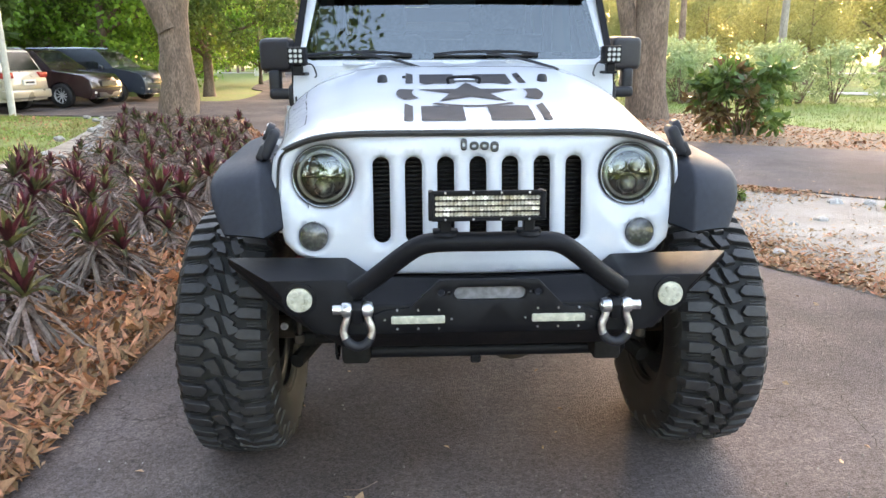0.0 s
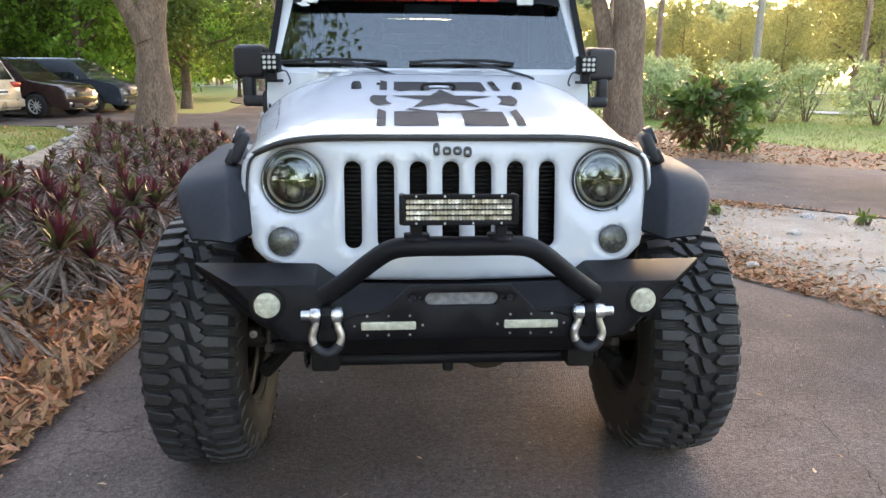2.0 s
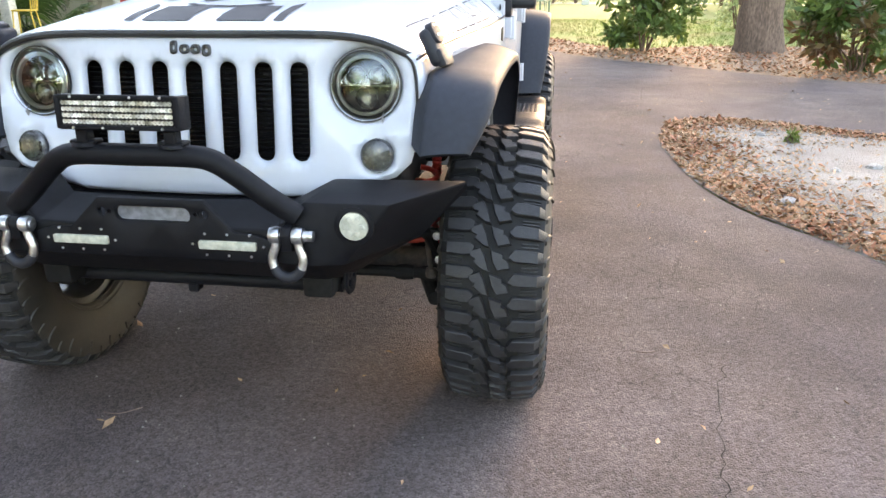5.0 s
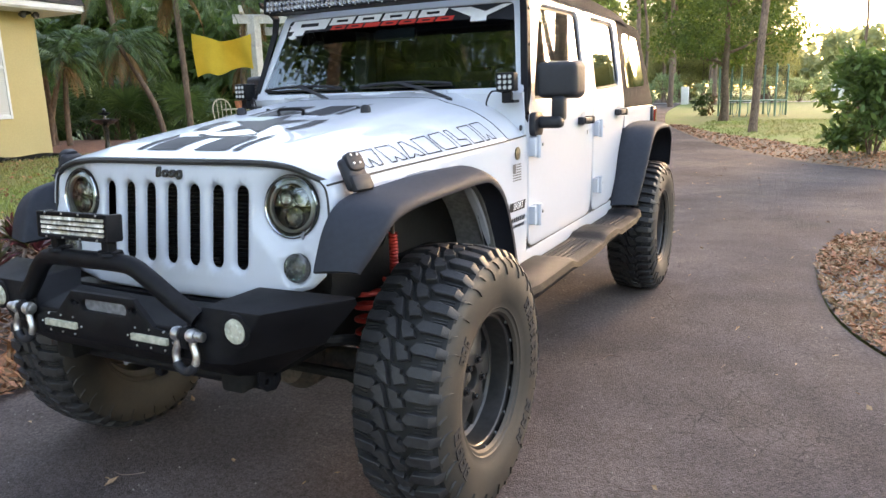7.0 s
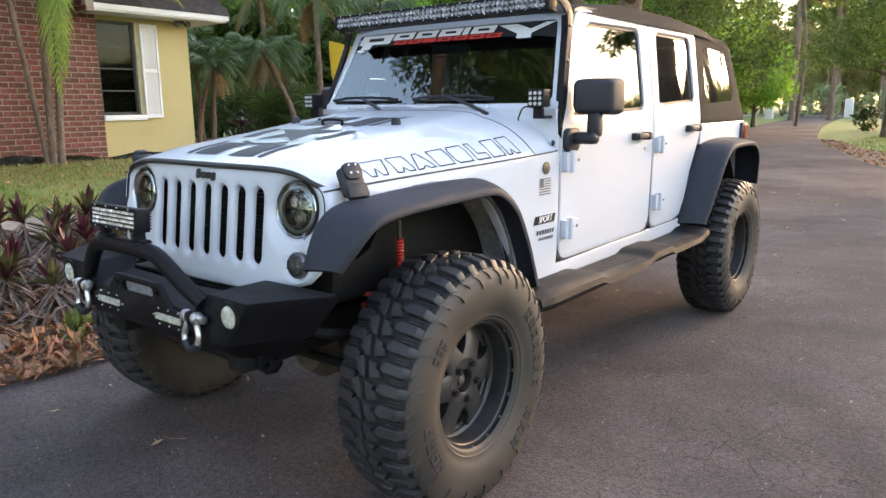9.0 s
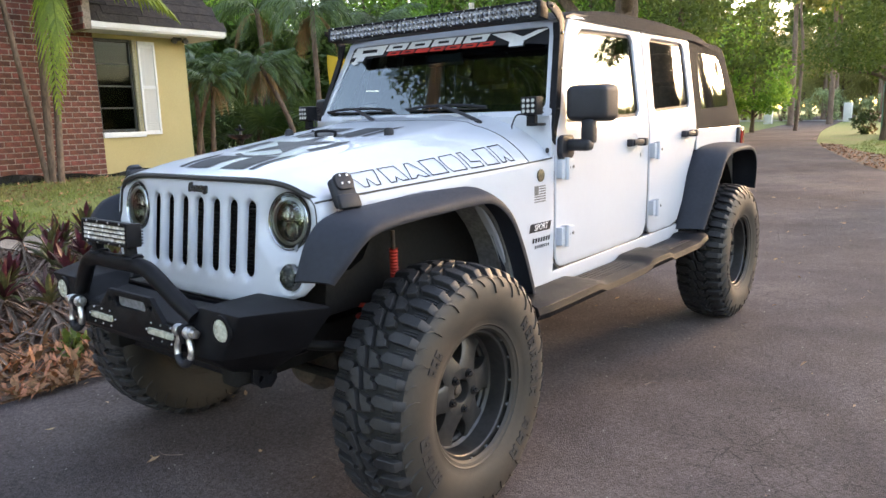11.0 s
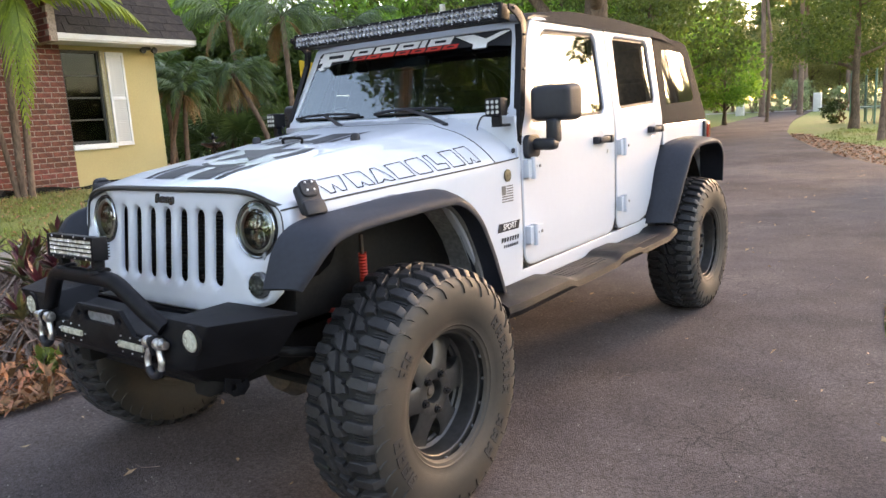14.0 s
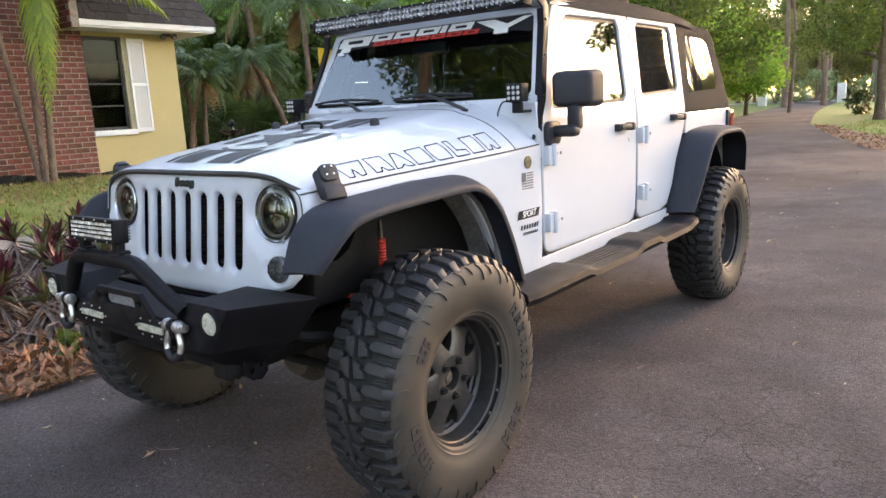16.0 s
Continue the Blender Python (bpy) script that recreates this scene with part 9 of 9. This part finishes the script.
def make_car(name, label, paint, length, height, nose, at):
    """A parked car with its front towards +x in its own space, standing on z = 0."""
    ob = thing(name, at, label, "car")
    L, H, W = length, height, 0.93
    fx, rx = L / 2, -L / 2
    belt = H * 0.58
    hoodz = belt * 1.02

    def width(x, z):
        w = W * (1 - 0.10 * smooth01((abs(x) - L * 0.36) / (L * 0.14)) ** 2)
        return w * (1 - 0.05 * smooth01((0.45 - z) / 0.3)) * (1 - 0.30 * smooth01((z - belt) / (H - belt)))
    # profile of the lower body with wheel arches
    ax, bx, wr = L * 0.31, -L * 0.30, 0.36
    prof = [(rx + 0.02, 0.42), (rx + 0.06, 0.30), (bx - wr - 0.05, 0.26)] + [(bx + (wr + 0.05) * math.cos(radians(a)), 0.35 + (wr + 0.04) * math.sin(radians(a))) for a in range(180, -1, -20)]
    prof += [(ax - wr - 0.06, 0.26)] + [(ax + (wr + 0.05) * math.cos(radians(a)), 0.35 + (wr + 0.04) * math.sin(radians(a))) for a in range(180, -1, -20)] + [(fx - 0.1, 0.24), (fx - 0.01, 0.36), (fx, 0.62), (fx - 0.06, 0.80),
             (fx - 0.22, hoodz - 0.05), (fx - nose * 0.6, hoodz + 0.03), (fx - nose, hoodz + 0.10), (rx + 0.10, belt + 0.06), (rx + 0.02, belt - 0.05), (rx, 0.60)]
    bm = bmesh.new()
    rows = []
    for k, (s, inset, dz) in enumerate(((-1, 0.0, 0.0), (-0.93, 1.0, 0.0), (0.0, 1.0, 0.02), (0.93, 1.0, 0.0), (1, 0.0, 0.0))):
        row = []
        for x, z in prof:
            xx = x + (0.10 * (1 - abs(s) ** 3) if x > fx - 0.35 else -0.05 * (1 - abs(s) ** 3) if x < rx + 0.12 else 0)
            row.append(bm.verts.new((xx, s * width(x, z), z + (dz if z > 0.75 else 0) - (0.03 if abs(s) == 1 and z > 0.85 else 0))))
        rows.append(row)
    q = len(prof)
    for a, b in zip(rows, rows[1:]):
        for i in range(q):
            bm.faces.new((a[i], a[(i + 1) % q], b[(i + 1) % q], b[i]))
    bm.faces.new(rows[0])
    bm.faces.new(rows[-1][::-1])
    body = part("body", bm, paint, ob, smooth=40)
    # cabin shell
    wx0, wx1, rx0, rx1 = fx - nose - 0.02, fx - nose - 0.72, rx + 0.45, rx + 0.08
    base_z = belt + 0.03
    bm = bmesh.new()

    def station(x, z):
        return [V((x, s * width(x, z) * (0.985 if abs(s) == 1 else 1), z)) for s in (-1, -0.7, 0, 0.7, 1)]
    low = [(wx0, base_z + 0.07), (wx1 + 0.1, base_z), (0, base_z), (rx0 - 0.1, base_z), (rx1, base_z)]
    top = [(wx1 + 0.02, H - 0.05), (wx1 - 0.25, H - 0.01), (0 - 0.2, H), (rx0, H - 0.02), (rx0 - 0.12, H - 0.07)]
    g0 = [[bm.verts.new(p) for p in station(*c)] for c in low]
    g1 = [[bm.verts.new(p) for p in station(*c)] for c in top]
    for i in range(4):
        for j in range(4):
            bm.faces.new((g1[i][j], g1[i][j + 1], g1[i + 1][j + 1], g1[i + 1][j]))
        for j in (0, 4):
            bm.faces.new((g0[i][j], g1[i][j], g1[i + 1][j], g0[i + 1][j]))
    for i in (0, 4):
        for j in range(4):
            bm.faces.new((g0[i][j], g0[i][j + 1], g1[i][j + 1], g1[i][j]))
    part("cabin", bm, paint, ob, smooth=50)
    # glass a little proud of the shell

    def pane(pts, nm="window_pane"):
        bm2 = bmesh.new()
        bm2.faces.new([bm2.verts.new(p) for p in pts])
        part(nm, bm2, CAR_GLASS, ob, "dark car window")
    for s in (-1, 1):
        xs = [wx1 + 0.02, wx1 - 0.85, rx0 + 0.72, rx0 + 0.1]
        bl = lambda x: V((x, s * (width(x, base_z + 0.05) * 0.985 + 0.006), base_z + 0.05))
        tl_ = lambda x: V((x, s * (width(x, H - 0.12) * 0.985 + 0.008), H - 0.13))
        pane([bl(wx1 + 0.25), bl(xs[1] + 0.03), tl_(xs[1] + 0.03), tl_(wx1 - 0.08)])
        pane([bl(xs[1] - 0.03), bl(xs[2] + 0.03), tl_(xs[2] + 0.03), tl_(xs[1] - 0.03)])
        pane([bl(xs[2] - 0.03), bl(rx1 + 0.25), tl_(rx0 + 0.12), tl_(xs[2] - 0.03)])
        part("door_mirror", box(wx1 + 0.28, wx1 + 0.42, s * 0.93, s * 1.10, base_z + 0.02, base_z + 0.16, 0.03, 2), paint, ob)
        for x in (xs[1] + 0.12, xs[2] + 0.12):
            part("door_handle", box(x - 0.09, x + 0.09, s * 0.925, s * 0.95, belt - 0.10, belt - 0.07, 0.008, 1), CHROME, ob)
        for x in (xs[1], xs[2] - 0.05, wx1 + 0.35):
            part("door_gap", box(x - 0.004, x + 0.004, s * 0.922, s * 0.9335, 0.34, belt), CAR_TRIM, ob)
        part("headlight", box(fx - 0.30, fx - 0.02, s * 0.62 - 0.14, s * 0.62 + 0.16, 0.68, 0.80, 0.03, 2), CLEAR_LAMP, ob, "clear swept headlight")
        part("fog_light", box(fx - 0.1, fx + 0.03, s * 0.64 - 0.08, s * 0.64 + 0.08, 0.38, 0.46, 0.02, 2), CLEAR_LAMP, ob)
        part("tail_light", box(rx - 0.02, rx + 0.22, s * 0.70 - 0.16, s * 0.70 + 0.17, 0.90, 1.06, 0.03, 2), RED_LAMP, ob, "red tail light")
        part("rear_reflector", box(rx - 0.03, rx + 0.05, s * 0.66 - 0.10, s * 0.66 + 0.1, 0.44, 0.50, 0.01, 1), RED_LAMP, ob)
        part("sill", box(bx + wr + 0.06, ax - wr - 0.06, s * 0.90, s * 0.945, 0.24, 0.34, 0.01, 1), CAR_TRIM, ob)
    z0, z1 = base_z + 0.08, H - 0.10
    for xa, xb, sg in ((wx0, wx1 + 0.02, 1), (rx1, rx0 - 0.12, -1)):
        pa = xa + (xb - xa) * 0.10
        pb = xa + (xb - xa) * 0.92
        za, zb = base_z + 0.04 + (H - base_z) * 0.10, H - 0.10
        pane([V((pa + sg * 0.015, -0.70, za)), V((pa + sg * 0.015, 0.70, za)), V((pb + sg * 0.015, 0.58, zb)), V((pb + sg * 0.015, -0.58, zb))], "windscreen" if sg > 0 else "rear_window")
    part("grille", box(fx - 0.06, fx + 0.095, -0.42, 0.42, 0.60, 0.76, 0.02, 2), CAR_TRIM, ob, "dark front grille")
    for i in range(4):
        part("grille_bar", box(fx + 0.085, fx + 0.102, -0.40, 0.40, 0.615 + 0.036 * i, 0.625 + 0.036 * i, 0.003, 1), CHROME, ob)
    part("lower_intake", box(fx - 0.06, fx + 0.075, -0.55, 0.55, 0.28, 0.42, 0.02, 2), CAR_TRIM, ob)
    part("chrome_strip", box(fx - 0.02, fx + 0.085, -0.62, 0.62, 0.245, 0.27, 0.006, 1), CHROME, ob)
    part("rear_bumper", box(rx - 0.08, rx + 0.2, -0.88, 0.88, 0.36, 0.60, 0.05, 3), paint, ob)
    part("number_plate", box(rx - 0.075, rx - 0.03, -0.26, 0.26, 0.72, 0.86, 0.006, 1), WHITE_TRIM, ob, "pale plate with a plain dark bar")
    part("plate_bar", box(rx - 0.079, rx - 0.074, -0.18, 0.18, 0.765, 0.815), CAR_TRIM, ob)
    part("roof_rail", tube(spline([(wx1 - 0.3, -0.56, H - 0.02), (wx1 - 0.5, -0.56, H + 0.03), (rx0 + 0.2, -0.56, H + 0.02), (rx0, -0.56, H - 0.03)], 4), 0.014, 6), CHROME, ob)
    part("roof_rail", tube(spline([(wx1 - 0.3, 0.56, H - 0.02), (wx1 - 0.5, 0.56, H + 0.03), (rx0 + 0.2, 0.56, H + 0.02), (rx0, 0.56, H - 0.03)], 4), 0.014, 6), CHROME, ob)
    for x in (ax, bx):
        for s in (-1, 1):
            w = part("wheel", lathe([(0.0, 0.02), (0.22, 0.02), (0.23, 0.0), (0.23, -0.16)], 24, "y", (0, 0, 0)) if s < 0 else lathe([(0.0, -0.02), (0.22, -0.02), (0.23, 0.0), (0.23, 0.16)], 24, "y", (0, 0, 0)), CAR_TRIM, ob, at=pose(x, s * 0.885, 0.35))
            part("tyre", lathe([(0.235, -0.10), (0.30, -0.11), (0.345, -0.09), (0.35, 0.0), (0.345, 0.09), (0.30, 0.11), (0.235, 0.10)], 32, "y"), RUBBER, w)
            part("rim", lathe([(0.235, s * 0.02), (0.24, s * 0.085), (0.225, s * 0.09), (0.215, s * 0.03)], 32, "y"), SILVER_RIM, w)
            bm = bmesh.new()
            for k in range(10):
                a = 2 * math.pi * k / 10
                d = V((math.sin(a), 0, math.cos(a)))
                tube([d * 0.03 + V((0, s * 0.045, 0)), d * 0.225 + V((0, s * 0.05, 0))], [0.022, 0.016], 4, bm)
            lathe([(0.055, 0), (0.05, s * 0.06), (0, s * 0.065)], 16, "y", (0, 0, 0), bm)
            part("spokes", bm, SILVER_RIM, w)
    return ob


MAROON = material("dark_maroon_paint", (0.022, 0.008, 0.009), (0.03, 0.011, 0.012), scale=2, rough=(0.2, 0.28), coat=1.0, famount=0.05)
BLUE_GREY = material("dark_blue_paint", (0.03, 0.036, 0.048), (0.04, 0.048, 0.06), scale=2, rough=(0.2, 0.28), coat=1.0, famount=0.05)
TAN = material("champagne_paint", (0.42, 0.36, 0.28), (0.48, 0.41, 0.32), scale=2, rough=(0.25, 0.33), metal=0.3, coat=1.0, famount=0.05)


def park(x, y, turn):
    return pose(x, y, drive_z(x, y) + 0.004, 0, 0, turn)


make_car("parked_car", "dark maroon sport-utility car parked on the asphalt", MAROON, 4.75, 1.69, 1.12, park(-11.95, 23.4, -9))
make_car("parked_car", "dark blue-grey people carrier parked behind another car", BLUE_GREY, 5.1, 1.74, 1.0, park(-11.55, 26.2, -9))
make_car("parked_car", "champagne sport-utility car seen from behind", TAN, 4.7, 1.68, 1.2, park(-13.0, 20.8, 172))

# ---- bricks and shingles ----
def brick_mesh(w):
    return box(-0.012, 0.012, -w / 2, w / 2, -0.0315, 0.0315, 0.003, 1)


whole, half_b = mesh_of("brick", brick_mesh(0.196), BRICK, 40), mesh_of("brick", brick_mesh(0.093), BRICK, 40)
rest_v, rest_f = [], []
rows_n = int((4.7 - BASE) / 0.0765)
for j in range(rows_n + 1):
    z = BASE + 0.04 + 0.0765 * j
    y = WY0 - 0.005
    first_half = j % 2
    while y > -4.9:
        w = 0.093 if first_half else 0.196
        first_half = False
        c = y - w / 2
        if c > 4.35 and z < SOFFIT:
            part("brick", half_b if w < 0.1 else whole, None, brick_wall, at=pose(HX + 0.004 + random.uniform(-0.002, 0.002), c, z + random.uniform(-0.001, 0.001), random.uniform(-0.4, 0.4), 0, 0))
        else:
            i0 = len(rest_v)
            rest_v += [(HX + dx, c + dy * w / 2, z + dz * 0.0315) for dx in (-0.01, 0.014) for dy in (-1, 1) for dz in (-1, 1)]
            rest_f += [tuple(i0 + k for k in q) for q in ((4, 6, 7, 5), (0, 4, 5, 1), (2, 3, 7, 6), (0, 2, 6, 4), (1, 5, 7, 3))]
        y -= w + 0.0145
tagged(part("brick_rest", raw_mesh("brick_rest", rest_v, rest_f, BRICK_REST), None, brick_wall), kind="stuff")
slope = V((RX1 - RX0, 0, RZ1 - RZ0))
ln = slope.length
sd = slope.normalized()
nrm = V((sd.z, 0, -sd.x))
tab = mesh_of("shingle", box(-0.004, 0.004, -0.148, 0.148, -0.09, 0.09), SHINGLE, 30)
tilt = math.degrees(math.atan2(-sd.x, sd.z))
rest_v, rest_f = [], []
for j in range(int(ln / 0.145)):
    o = V((RX0, 0, RZ0)) + sd * (0.085 + 0.145 * j) + nrm * 0.008
    end = RY - 0.75 * (0.145 * j) / ln
    y = end - 0.15 - 0.15 * (j % 2)
    while y > RY0 + 0.15:
        if j < 13:
            part("shingle", tab, None, roof, at=pose(o.x + 0.002 * random.random(), y, o.z, 0, -tilt - 2.5, 0))
        else:
            i0 = len(rest_v)
            for dy in (-0.148, 0.148):
                for t in (-0.08, 0.08):
                    p = o + sd * t + nrm * (0.006 if t < 0 else 0.0)
                    rest_v.append((p.x, y + dy, p.z))
            rest_f.append((i0, i0 + 1, i0 + 3, i0 + 2))
        y -= 0.30
tagged(part("shingle_rest", raw_mesh("shingle_rest", rest_v, rest_f, SHINGLE), None, roof), kind="stuff")

# brick end wall that closes the eave
end_v, end_f = [], []
hp("end_wall", box(HX - 0.1, RX0 + 0.02, RY0 - 0.11, RY0, SOFFIT - 0.02, 4.7), MORTAR, brick_wall)
for j in range(26):
    z = SOFFIT + 0.02 + 0.0765 * j
    x = RX0 + 0.026 - (0.105 if j % 2 else 0)
    k = 0
    while x > HX:
        w = 0.196
        x1 = min(x, RX0 + 0.026)
        if x - w < RX0:
            i0 = len(end_v)
            end_v += [(xx, yy, zz) for xx in (max(x - w, HX), x1) for yy in (RY0 - 0.119, RY0 - 0.10) for zz in (z - 0.0315, z + 0.0315)]
            end_f += [tuple(i0 + q for q in f) for f in ((0, 1, 5, 4), (4, 5, 7, 6), (0, 4, 6, 2), (1, 3, 7, 5), (0, 2, 3, 1))]
        x -= w + 0.0145
tagged(part("brick_rest", raw_mesh("brick_rest", end_v, end_f, BRICK_REST), None, brick_wall), kind="stuff")
